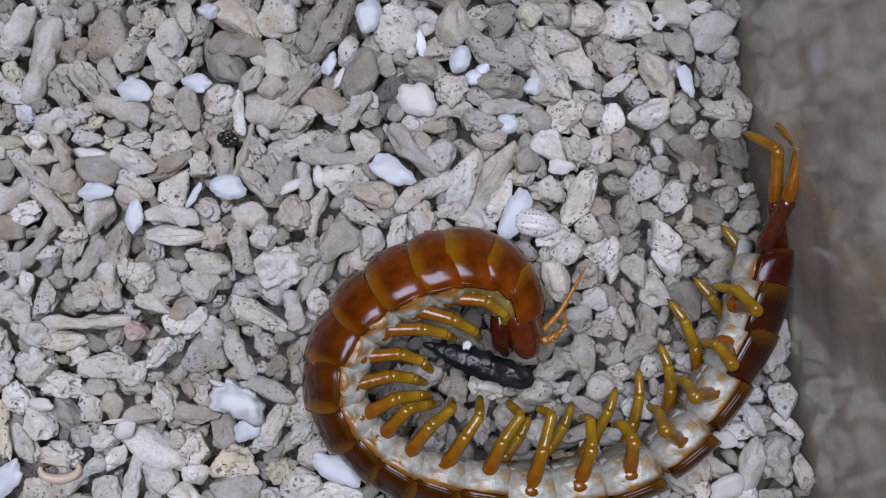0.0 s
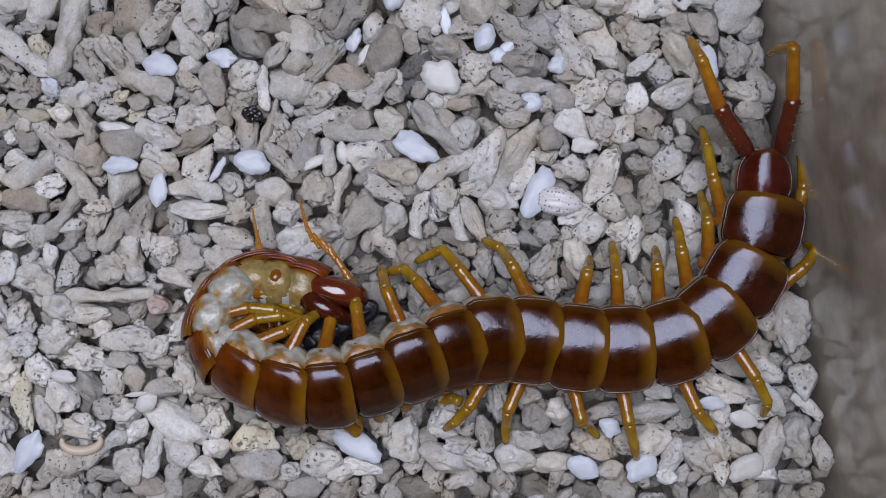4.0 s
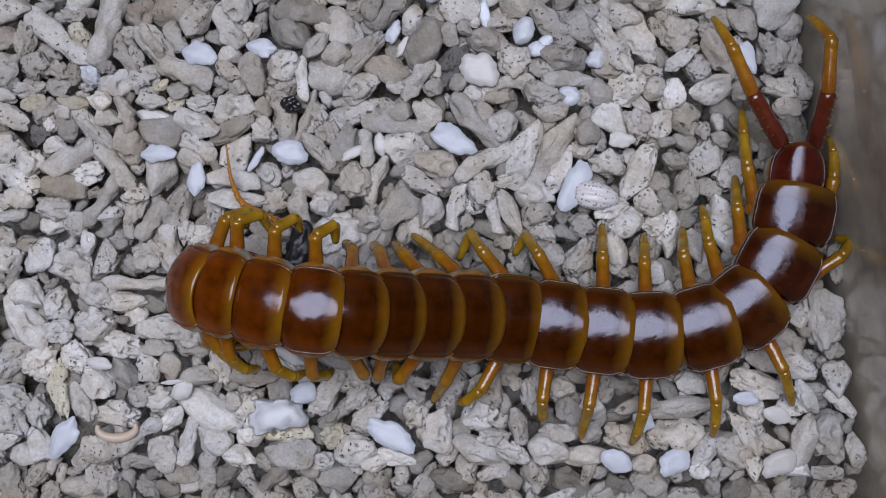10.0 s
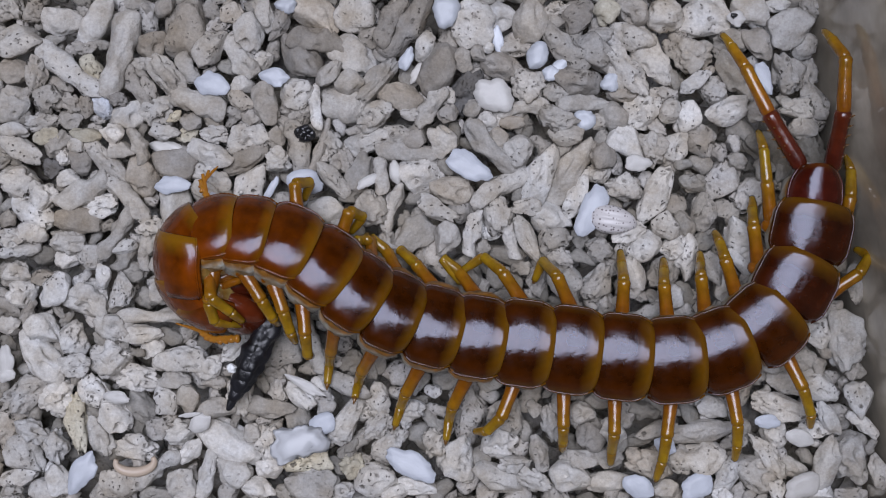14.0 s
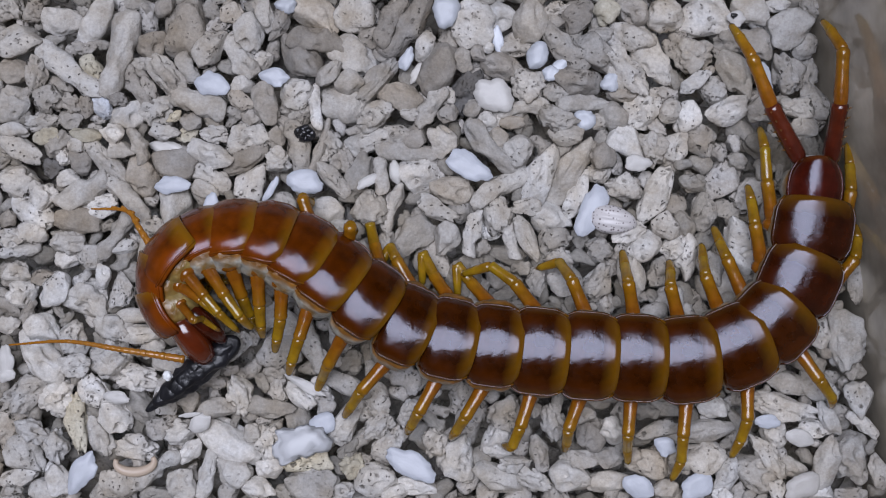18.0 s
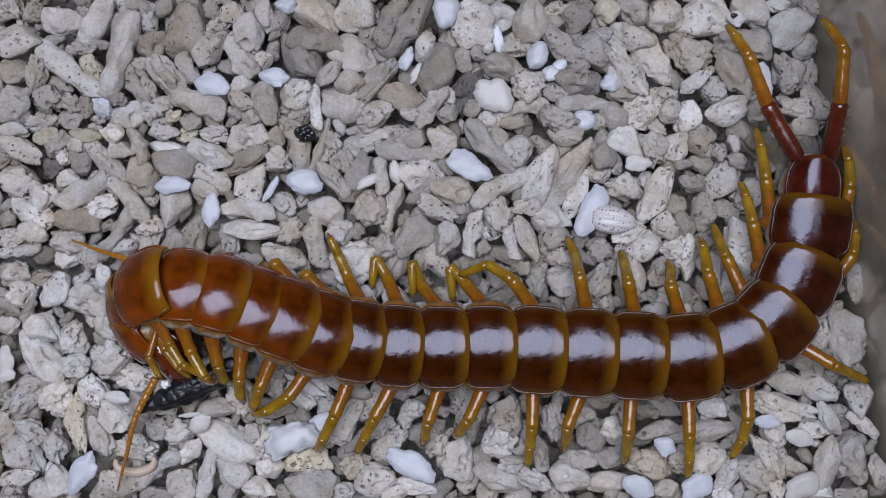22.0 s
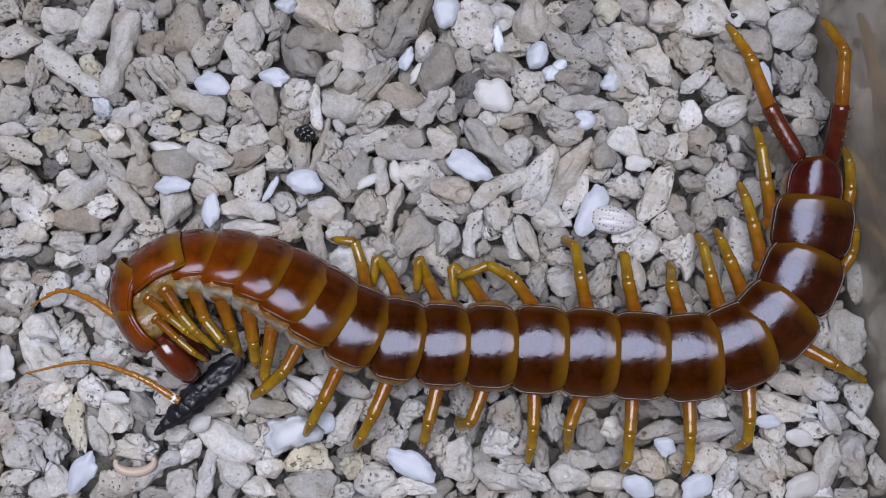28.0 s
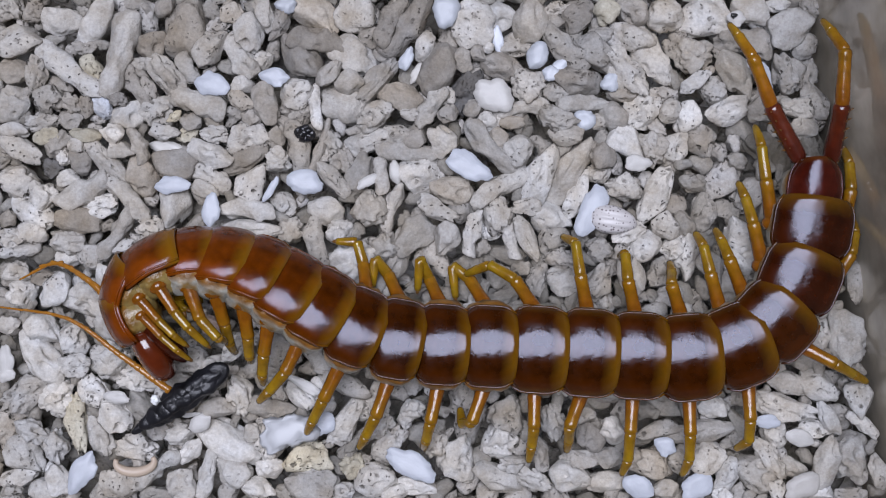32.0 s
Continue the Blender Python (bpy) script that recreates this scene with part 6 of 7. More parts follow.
stance(17, 1, (0, 54.3, -13.3, 4, 49.8, -11.7, 1.5), (1, 57.3, -27.4, 6.6, 57, -27.7, 0.9), (3, 55.6, -32.4, 6.6, 62.1, -36.1, 0.9), (6, 50.2, -30.6, 6.6, 51.2, -36.8, 0.9), (11, 51.2, -32.1, 6.6, 51.1, -37.1, 0.9), (13, 50.5, -31.8, 6.6, 51.1, -37.2, 0.9), (17, 52.4, -32.9, 6.6, 50.4, -36.2, 0.9), (19, 52.2, -30.4, 6.6, 50.4, -36.2, 0.9), (30, 52.9, -31.4, 6.6, 50.4, -36.2, 0.9, 53, -34.2, 4.2))
stance(16, -1, (0, 44.5, -32.5, 15, 41.4, -29, 7, 42.9, -28.6, 13), (1, 39.3, -13.7, 6.6, 38.6, -8.1, 0.9), (3, 40.3, -9.1, 6.6, 39.9, -2.2, 0.9), (6, 37.4, -5.8, 6.6, 37.9, -1.4, 0.9), (11, 37.9, -6.4, 6.6, 38.8, -1.7, 0.9), (13, 37.6, -6.1, 6.6, 38.5, -2, 0.9), (17, 39.1, -6.7, 6.6, 40.1, -2.1, 0.9), (19, 39.1, -6.7, 6.6, 39.9, -2.1, 0.9), (30, 39.4, -6.7, 6.6, 40.1, -2.4, 0.9))
stance(16, 1, (0, 50.8, -19.1, 4, 47.8, -17.1, 1.5), (1, 51.9, -31.1, 6.6, 50.5, -32.6, 0.9), (3, 43.4, -33.9, 6.6, 46.7, -41.2, 0.9), (6, 37.3, -33.1, 6.6, 37.2, -38.9, 0.9), (11, 38.3, -33.2, 6.6, 37.1, -39, 0.9), (13, 37.6, -33.8, 6.6, 37, -40.2, 0.9), (17, 39.8, -33.8, 6.6, 36.9, -40.5, 0.9, 39.8, -37.7, 4.2), (19, 42.3, -33.8, 6.6, 43.2, -40, 0.9), (30, 42.5, -32.9, 6.6, 41.9, -39.7, 0.9, 42.7, -37.7, 4.2))
stance(15, -1, (0, 37.9, -32, 15, 36.1, -27.5, 7, 37.8, -28.6, 13), (1, 34.9, -17.1, 6.6, 36.3, -12.6, 0.9), (3, 36, -10, 6.6, 37.9, -7, 0.9), (6, 30, -5.4, 6.6, 30.9, -0.6, 0.9), (11, 30.8, -6, 6.6, 31.4, -0.4, 0.9), (13, 30.8, -5.6, 6.6, 31.3, -0.8, 0.9), (17, 31.8, -5.7, 6.6, 31.8, -0.9, 0.9), (19, 31.8, -5.7, 6.6, 31.7, -0.9, 0.9), (30, 31.8, -5.7, 6.6, 31.2, -0.9, 0.9, 31.5, -0.9, 4.2))
stance(15, 1, (0, 46.8, -22, 4, 45.3, -19.8, 1.5), (3, 35.1, -32.4, 6.6, 38.8, -34.2, 0.9), (6, 28.5, -32.6, 6.6, 28.7, -37.9, 0.9), (11, 28.7, -31.9, 6.6, 28, -37.7, 0.9), (13, 28.5, -32.3, 6.6, 28.3, -37.7, 0.9), (17, 31.9, -31.9, 6.6, 33, -37.7, 0.9), (19, 31.6, -31.9, 6.6, 32.3, -36.9, 0.9), (30, 32.1, -32.4, 6.6, 31.3, -39.5, 0.9, 32, -37.7, 4.2))
stance(14, -1, (0, 30.5, -30.1, 15, 27.4, -25.9, 7, 31.2, -27.6, 13), (1, 29.6, -18, 6.6, 32.1, -13.8, 0.9), (3, 22.8, -6.2, 6.6, 17.2, -1.3, 0.9, 20.5, -2.3, 4.2), (6, 18.5, -5.6, 6.6, 16.4, -2, 0.9), (11, 19.6, -5.2, 6.6, 16.3, -5.3, 0.9, 17.6, -2, 4.2), (13, 19.5, -5.2, 6.6, 16, -5.8, 0.9, 17.5, -2, 4.2), (17, 20.9, -5.7, 6.6, 16.5, -4.9, 0.9, 17.7, -2.6, 4.2), (19, 23.4, -4.7, 6.6, 23.2, -0.1, 0.9), (30, 23.6, -4.7, 6.6, 20.8, 2.3, 0.9, 22.9, 1.1, 4.2))
stance(14, 1, (0, 38.9, -25.9, 4, 37.3, -23.7, 1.5), (1, 30, -35, 6.6, 29.5, -35, 0.9), (3, 21, -31.5, 6.6, 20.6, -35.8, 0.9), (6, 20.3, -32.2, 6.6, 21.2, -35.9, 0.9), (11, 20.7, -31, 6.6, 21.3, -35.3, 0.9), (13, 20.2, -30.9, 6.6, 20.7, -35.7, 0.9), (17, 21.9, -30.9, 6.6, 21.8, -35.7, 0.9), (19, 21.2, -30.9, 6.6, 21.3, -35.7, 0.9), (30, 21.9, -30, 6.6, 21.8, -35.7, 0.9))
stance(13, -1, (0, 24, -29.1, 15, 23.5, -24.9, 7, 26, -27.5, 13), (1, 21.3, -16.5, 6.6, 18.6, -9.5, 0.9, 22, -11.8, 4.2), (3, 12.6, -6.3, 6.6, 4.7, -3.4, 0.9, 9.7, -3.4, 4.2), (6, 9.7, -5.5, 6.6, 5.3, -9.5, 0.9, 7.7, -2.3, 4.2), (11, 9.8, -4.9, 6.6, 5.6, -6.9, 0.9, 7.9, -1.9, 4.2), (13, 9.8, -3.7, 6.6, 3.1, -3.8, 0.9, 7, -1, 4.2), (17, 11.7, -4.7, 6.6, 3.8, -4.4, 0.9, 7.5, -2.2, 4.2), (19, 11.2, -4.7, 6.6, 3.1, -4.4, 0.9, 7, -2.1, 4.2), (30, 11.7, -4.3, 6.6, 2.8, -4.9, 0.9, 7, -2.1, 4.2))
stance(13, 1, (0, 32, -25.9, 4, 31.3, -24.2, 1.5), (1, 22.7, -37.4, 6.6, 22, -40, 0.9), (3, 14.6, -32.5, 6.6, 10.8, -35.8, 0.9), (6, 10.3, -30.8, 6.6, 7.9, -33.5, 0.9), (11, 8.7, -30.7, 6.6, 5.4, -31.5, 0.9), (13, 8.8, -30.4, 6.6, 5.1, -32.2, 0.9), (17, 10.8, -31.4, 6.6, 6.1, -31.3, 0.9, 8.9, -33.2, 4.2), (19, 15.1, -31.9, 6.6, 14.7, -37.7, 0.9), (30, 15.6, -31.9, 6.6, 15, -37.2, 0.9))
stance(12, -1, (0, 18.4, -28.1, 15, 19.7, -23.5, 7, 20.4, -25.6, 13), (1, 13.6, -16.5, 6.6, 10.6, -12.9, 0.9, 13.6, -13.2, 4.2), (3, 7.2, -8.2, 6.6, -0.3, -6.9, 0.9, 4.7, -5.3, 4.2), (6, -2.3, -8.9, 9.7, -5.5, -8, 4.2), (11, 2.5, -5.4, 9.2, 1, -3.5, 3.7), (13, 3, -4.2, 6.6, 1.1, -3, 0.9), (17, 3.5, -5.7, 6.6, 1.6, -7.9, 0.9, 2.1, -4, 4.2), (19, 4.3, -6.2, 6.6, 1.9, -8.4, 0.9, 2.4, -4, 4.2), (30, 4.9, -5.7, 6.6, 2.3, -9.4, 0.9, 2.5, -3.6, 4.2))
stance(12, 1, (1, 11.5, -35.4, 6.6, 11, -39.4, 0.9), (6, 4.5, -29.4, 9.7, 3.9, -31.1, 4.2), (11, 2.8, -28.1, 9.2, 1.4, -31.2, 3.7), (13, 2, -27.5, 6.6, 1.1, -31.7, 0.9), (17, 3, -29.5, 6.6, 1.3, -33.3, 0.9), (19, 4, -29.5, 6.6, 1.9, -33.8, 0.9), (21, 4.5, -30.4, 6.6, 2.6, -34.3, 0.9), (30, 4, -32.4, 6.6, 3.1, -28.8, 0.9))
stance(11, -1, (0, 11.9, -27.6, 15, 14.8, -24.4, 7, 14.7, -26, 13), (1, 8.5, -17.2, 9, 4.8, -14.5, 6, 10.2, -13, 8), (3, 2.2, -11.1, 9, 1.7, -6.8, 6), (6, -6.9, -9.3, 12.7, -9.7, -6.5, 7.2), (11, -3.9, -5, 11.7, -4.6, -4.1, 6.2), (13, -5.4, -2.7, 6.6, -6.9, -1.6, 0.9), (17, -2.8, -4.7, 6.6, -4.9, -2.7, 0.9), (19, -2.3, -6.2, 6.6, -4.4, -7.9, 0.9, -3.5, -3.3, 4.2), (30, -1.8, -6.7, 6.6, -4.6, -8.9, 0.9, -3.3, -3.4, 4.2))
stance(11, 1, (11, -5.4, -26.4, 8.2, -5.7, -23.9, 3.2), (13, -6.2, -25.5, 6.6, -7.6, -29.7, 0.9), (17, -4.7, -28, 6.6, -6.9, -32.3, 0.9), (19, -3.8, -29.5, 6.6, -5.2, -33.6, 0.9), (21, -2.1, -30.9, 6.6, -2.7, -35.3, 0.9), (30, -2.3, -30.4, 6.6, -3.4, -35.3, 0.9))
stance(10, -1, (0, 8.2, -24.8, 15, 13.3, -25.8, 7), (1, 0.6, -17.7, 9, 3.8, -12.8, 6), (3, -1.9, -15, 9, -1.5, -10.2, 6), (6, -10.3, -10.2, 15.7, -13.7, -8.4, 10.2), (11, -7.8, -4.2, 14.2, -8.6, -3.2, 8.7), (17, -10.1, -0.9, 6.6, -11.6, 0.1, 0.9), (19, -9.1, -4.3, 6.6, -11.9, -4.9, 0.9, -10.2, -1.7, 4.2), (21, -10.1, -5.7, 6.6, -12.6, -7.9, 0.9, -11.2, -3.6, 4.2), (23, -9.6, -5.2, 6.6, -12.5, -6.9, 0.9, -11.2, -2.4, 4.2), (30, -9.1, -5.7, 6.6, -12.5, -7.4, 0.9, -11.2, -2.6, 4.2))
stance(10, 1, (13, -13.6, -21.8, 9.7, -14.1, -23.9, 4.2), (17, -14, -24.1, 6.6, -17.3, -28.3, 0.9), (19, -14, -28, 6.6, -15.6, -33.3, 0.9), (21, -12.5, -31.4, 6.6, -14.8, -35.3, 0.9), (23, -13, -30, 6.6, -15.8, -36.5, 0.9), (30, -12, -30, 6.6, -15.8, -36.9, 0.9))
stance(9, -1, (0, 8.2, -22.5, 15, 13.4, -24.4, 7), (1, -5.7, -17.6, 9, -0.6, -14.5, 6), (3, -6.6, -18.3, 9, -4.9, -13.7, 6), (6, -12.8, -11.5, 18.7, -16.2, -9.8, 13.2), (11, -11.9, -3.3, 16.7, -13.3, -2.3, 11.2), (17, -12.8, 0.6, 6.6, -12.8, 1.6, 0.9), (19, -14, -2.3, 6.6, -14.6, -0.9, 0.9), (21, -16.1, -5.7, 6.6, -17.1, -1.4, 0.9), (23, -16.4, -3.8, 6.6, -18.8, 1.1, 0.9), (30, -14, -2.8, 6.6, -17.6, 1.3, 0.9, -15.1, 1.1, 4.2))
stance(9, 1, (6, -6.5, -33.9, 15.2, -7.5, -32.3, 10.2), (13, -18.4, -18.7, 11.7, -19.3, -20.7, 6.2), (17, -19.8, -19.8, 6.6, -21.5, -24.3, 0.9), (19, -20.3, -24.1, 6.6, -22.5, -28.3, 0.9), (21, -20.7, -31.9, 6.6, -25.3, -38.2, 0.9), (23, -20.3, -29, 6.6, -23.8, -35.7, 0.9), (30, -20.7, -26.1, 6.6, -24.8, -33.8, 0.9))
stance(8, -1, (0, 10.1, -18.8, 15, 12.9, -23.4, 7), (1, -11.4, -15.7, 9, -5.9, -12.5, 6), (3, -12.4, -19.8, 9, -9.8, -16.6, 6), (6, -15.6, -12.7, 21.7, -15.3, -9.2, 17.2), (11, -17.2, 0.3, 20.2, -14.8, -2.4, 15.7, -14.8, 1.3, 18.7), (19, -17.9, -0.9, 8.9, -18, 0.1, 4.4), (21, -24.4, -5.7, 8.5, -25.4, -5.3, 4), (24,))
stance(8, 1, (0,), (3,), (6, -11.5, -34.1, 17.2, -13.5, -31.8, 12.2), (11, -22.9, -23, 15.7, -21.6, -24.4, 10.7), (13, -21.4, -16.6, 14.7, -21.4, -19.3, 10.2), (17, -23.4, -15.2, 8.9, -23.9, -19.5, 4.4), (19, -27.7, -21, 8.9, -31.1, -27.3, 4.4), (21, -29.7, -28.7, 8.5, -33.8, -29.3, 4), (23, -28.8, -25.4, 8, -37, -26.7, 3.5), (30, -27.9, -23, 8.5, -33.4, -27.6, 4))
stance(7, -1, (0, 13.8, -16, 15, 13.4, -22.4, 7), (1, -13.3, -12.3, 9, -6.9, -12.5, 6), (2, -13.2, -22, 6.7, -8.2, -19.2, 2.5), (3, -16.3, -19.8, 9, -12.7, -18.1, 6), (6, -17.6, -13.2, 20.7, -15.4, -10.6, 16.2), (11, -24.4, 1.5, 20.7, -21.3, 0.8, 16.2, -21.4, 3.7, 19.2), (21, -29, -4.7, 9.7, -30.2, -3.8, 5.2), (24,))
stance(7, 1, (0,), (3,), (6, -16.7, -35.7, 16.2, -18.4, -33.2, 11.2), (11, -27.9, -23, 16.2, -24.4, -23.9, 11.2), (13, -25.3, -14.6, 16.7, -24, -18.2, 12.2), (17, -26.1, -12.4, 8.9, -26.3, -17, 4.4), (19, -31.5, -16.7, 8.9, -34.9, -21.9, 4.4), (21, -32.9, -25.7, 9.7, -34.5, -29.2, 5.2), (23, -30.6, -21.5, 8.5, -32.3, -24.9, 4), (30, -30.4, -19.7, 8.9, -30.9, -23.7, 4.4))
stance(6, -1, (0, 16.2, -12.3, 15, 16.8, -15.7, 7), (1, -13.3, -7.5, 9, -5.9, -10.1, 6), (2, -16.1, -19.1, 6.7, -11.7, -17.5, 2.5), (3, -19.2, -14.1, 9, -11.8, -14.7, 6), (6, -23.3, -13.8, 19.2, -20.2, -11.2, 14.7), (11, -30.4, 2.8, 20.2, -25.5, 0.7, 15.7, -26.6, 4.8, 18.7), (13, -28.1, 6.2, 16.7, -26.8, 5.4, 12.2), (14.3,))
stance(6, 1, (0,), (3,), (6, -22.9, -36.4, 14.7, -24.8, -33.9, 9.7), (11, -35, -21.3, 15.7, -30.2, -23.1, 10.7), (13, -29.9, -12.2, 16.7, -28.2, -14.9, 12.2), (17, -29.3, -10, 8.9, -28.8, -13.6, 4.4), (19, -35.9, -14.3, 8.9, -37.6, -19, 4.4), (21, -35.5, -24.6, 10.9, -35.8, -28, 6.4), (23, -33.5, -18.6, 8.9, -33.7, -21.9, 4.4), (30, -32.6, -16, 8.9, -33, -19.6, 4.4))
stance(5, -1, (0, 19.9, -12.3, 15, 20.7, -15.7, 7), (1, -11.4, -3.2, 9, -6.4, -9.6, 6, -8.6, -6.6, 8), (2, -16.1, -15.5, 6.7, -11.2, -17, 2.5), (3, -18.2, -11.2, 9, -10.8, -14.2, 6), (6, -27.5, -14, 15.7, -23.6, -10.8, 11.2), (11, -32.4, 4.3, 16.7, -30.3, 2.2, 12.2, -29.9, 5.3, 15.2), (13, -32.8, 7.2, 15.7, -30.7, 7.6, 11.2), (14.3,))
stance(5, 1, (0,), (3,), (6, -28.2, -34.6, 11.2, -30.2, -32.3, 6.2), (11, -34.7, -23, 12.2, -31.2, -23.9, 7.2), (13, -38.9, -10.9, 15.7, -31.2, -15, 11.2, -38.2, -13.8, 14.2), (17, -32.1, -7.6, 8.5, -30.8, -12.2, 4), (19, -39.7, -11.4, 8.9, -39.6, -16.1, 4.4), (21, -38.6, -21.6, 12.1, -37.5, -24.5, 7.6), (23, -36.2, -16.6, 9.4, -36.1, -19.4, 4.9), (30, -36.6, -13.8, 8.5, -36.3, -17.5, 4))
stance(4, -1, (0, 27.8, -8.6, 15, 23.6, -14.3, 7), (1, -6.6, -4.2, 9, -5.9, -9.1, 6), (2, -16.1, -12.3, 6.7, -7.3, -15.5, 2.5, -11.9, -13.6, 5.2), (3, -14.4, -9.2, 9, -9.8, -13.7, 6), (14.3,))
stance(4, 1, (0,), (3,), (13, -40.4, -13, 12.7, -33.1, -15.7, 8.2), (17, -33.3, -7.4, 13, -30.3, -11.3, 11), (19, -41.1, -10.2, 13.5, -39.9, -15.1, 11.5), (21, -40.9, -20.2, 17.1, -39, -23.2, 15.1), (23, -39.2, -14.9, 13.9, -36.8, -18.8, 11.9), (30, -40, -12, 13, -37, -15.1, 11))
stance(3, -1, (1, -3.7, -4.7, 9, -3, -9.1, 6), (2, -15.5, -9.1, 7.7, -7.2, -14.2, 3.2, -10.9, -11.5, 6.2), (3, -12.5, -9.2, 9, -9.3, -13.2, 6), (14.3,))
stance(3, 1, (0,), (3,), (17, -35, -7.4, 13.7, -31.6, -11.3, 11.7), (19, -43.4, -9.2, 14.7, -40.7, -15, 12.7), (21, -46.5, -18.4, 16.7, -41.4, -23.2, 14.7, -45.7, -21.2, 16.2), (23, -41.4, -15.7, 14.7, -38, -18.7, 12.7), (30, -41.7, -14, 13.7, -37.4, -17.6, 11.7))
stance(2, -1, (1, -1.3, -4.7, 9, -0.5, -9.6, 6), (2, -12.1, -7.7, 8.7, -4.4, -14.4, 4.2, -7.9, -10.9, 7.2), (3, -14.5, -9, 9, -9.9, -13.8, 6), (14.3,))
stance(2, 1, (0,), (3,), (17, -36.1, -7.4, 12.7, -32.7, -10.8, 10.7), (19, -46.3, -9.7, 13.7, -42.9, -15, 11.7), (21, -49.8, -19.9, 10.7, -46.4, -23.9, 8.7), (23, -43.4, -16.8, 13.7, -40.6, -22.1, 11.7), (30, -44.8, -13.6, 12.7, -41.2, -16.6, 10.7))
stance(1, -1, (1, 0.2, -3.7, 9, 0.4, -8.7, 6), (2, -9.6, -6.2, 9.7, -2.9, -13.4, 5.2, -5.7, -9.4, 8.2), (3, -11.7, -8.3, 9, -8.7, -13.7, 6), (14.3,))
stance(1, 1, (0,), (3,), (19, -47.4, -11.2, 12.7, -45, -15.6, 10.7), (21, -53.4, -19, 9.7, -50.5, -22.6, 7.7), (23, -47, -17.8, 12.7, -46.9, -22.2, 10.7), (30, -45.5, -15, 12.7, -40.8, -19, 10.7))
tail_stance(0, -1, (69.7, 6.6, 11), (71.5, 14.8, 9), (67.6, 26.1, 5))
tail_stance(0, 1, (69.7, 7.3, 5), (69.3, 15.7, 4), (62.7, 23, 2))
tail_stance(0.3, -1, (59.7, 14.5, 8), (57.2, 21.3, 7.5), (55.9, 28.4, 5))
tail_stance(0.3, 1, (67, 12.8, 10), (65.7, 19.1, 14), (64.4, 24.7, 12))
tail_stance(1, -1, (58.6, 18.7, 8), (56.4, 26.4, 7.5), (56.9, 37.5, 5))
tail_stance(1, 1, (68.7, 18.4, 10), (67.7, 24.6, 14), (66.3, 30.6, 12))
tail_stance(3, -1, (56.5, 19.1, 8), (53.9, 25, 7.5), (52.2, 30.2, 5))
tail_stance(3, 1, (68.3, 19.4, 10), (67.7, 24.2, 14), (65.8, 28.7, 12))
tail_stance(6, -1, (55.1, 22.3, 8), (51.7, 28.7, 7.5), (50.3, 35.5, 5))
tail_stance(6, 1, (66.4, 22.2, 10), (66.4, 28.7, 14), (65.5, 33, 12))
tail_stance(11, -1, (55.4, 22.4, 8), (51.5, 29.7, 7.5), (48.8, 36, 5))
tail_stance(11, 1, (67.1, 21.4, 10), (66.9, 30.3, 14), (64.9, 35.9, 12))
tail_stance(13, -1, (55.3, 22.8, 8), (51.3, 31.1, 7.5), (48.3, 37.3, 5))
tail_stance(13, 1, (66.9, 22.6, 10), (66.7, 31.1, 14), (65, 36.3, 12))
tail_stance(17, -1, (56.2, 23.7, 8), (52.2, 31.9, 7.5), (49.7, 38.4, 5))
tail_stance(17, 1, (66.4, 23.5, 10), (66, 31.9, 14), (64.6, 37.9, 12))
tail_stance(19, -1, (55, 24.6, 8), (51.7, 31.9, 7.5), (49.1, 38.7, 5))
tail_stance(19, 1, (65.9, 23.9, 10), (66, 32.4, 14), (64.3, 38.8, 12))
tail_stance(30, -1, (55.7, 24.2, 8), (52.2, 31.9, 7.5), (49.1, 38.7, 5))
tail_stance(30, 1, (66.4, 23.5, 10), (66.3, 31.9, 14), (64.1, 38.8, 12))


def feelers(t, left, right):
    """Four points along each feeler at t, root first, in millimetres."""
    FEELERS[t] = (left, right)


feelers(0, [(29.1, -15, 5), (33.1, -11.1, 4), (35.6, -7.2, 4), (37.7, -3.8, 3)],
        [(28.1, -14, 5), (30.9, -14.9, 6), (33.3, -13.4, 7), (34.5, -11.1, 5)])
feelers(0.3, [(11.1, -7.5, 6), (16, -6.6, 5), (18, 0.2, 4), (18.4, 7.6, 3)],
        [(10.6, -2.6, 7), (11.2, 4.2, 6), (12.2, 9.1, 4), (13.2, 13.1, 3)])
feelers(1, [(8.3, -4.8, 6), (9.3, 0.1, 6), (6.3, 5, 4), (4.3, 11.9, 3)],
        [(7.8, -2.8, 7), (8.8, 2, 6), (9.3, 10.9, 4), (11.7, 9.4, 3)])
feelers(2, [(0.8, -9.5, 6), (-0.1, -4.1, 7), (-4.6, 1.3, 5), (-9.4, 4.3, 3)],
        [(-10.9, -4.1, 6), (-18.7, -1.2, 6), (-20.4, 1.8, 4), (-21.2, 5.3, 3)])
feelers(3, [(-2.5, -8.3, 6), (-5.9, -2.5, 7), (-10, 1.5, 5), (-11.2, 7.4, 3)],
        [(-14.2, -7.4, 6), (-19.6, -4.5, 6), (-20.9, -0.5, 4), (-21.2, 3.4, 3)])
feelers(3.5, [(-2.8, -8.2, 6), (-6.1, -2.4, 7), (-9.9, 1.5, 5), (-11.1, 7.5, 3)],
        [(-14.5, -7.3, 6), (-19.5, -4.4, 6), (-20.8, -0.5, 4), (-21.3, 3.5, 3)])
feelers(5.5, [(-17.8, -11.2, 6), (-23.3, -7.3, 5), (-26, -1.4, 4), (-28.2, 6.5, 3)],
        [(-18.3, -12.1, 6), (-24.3, -7.3, 5), (-27.5, -3.4, 4), (-29.1, 0.5, 3)])
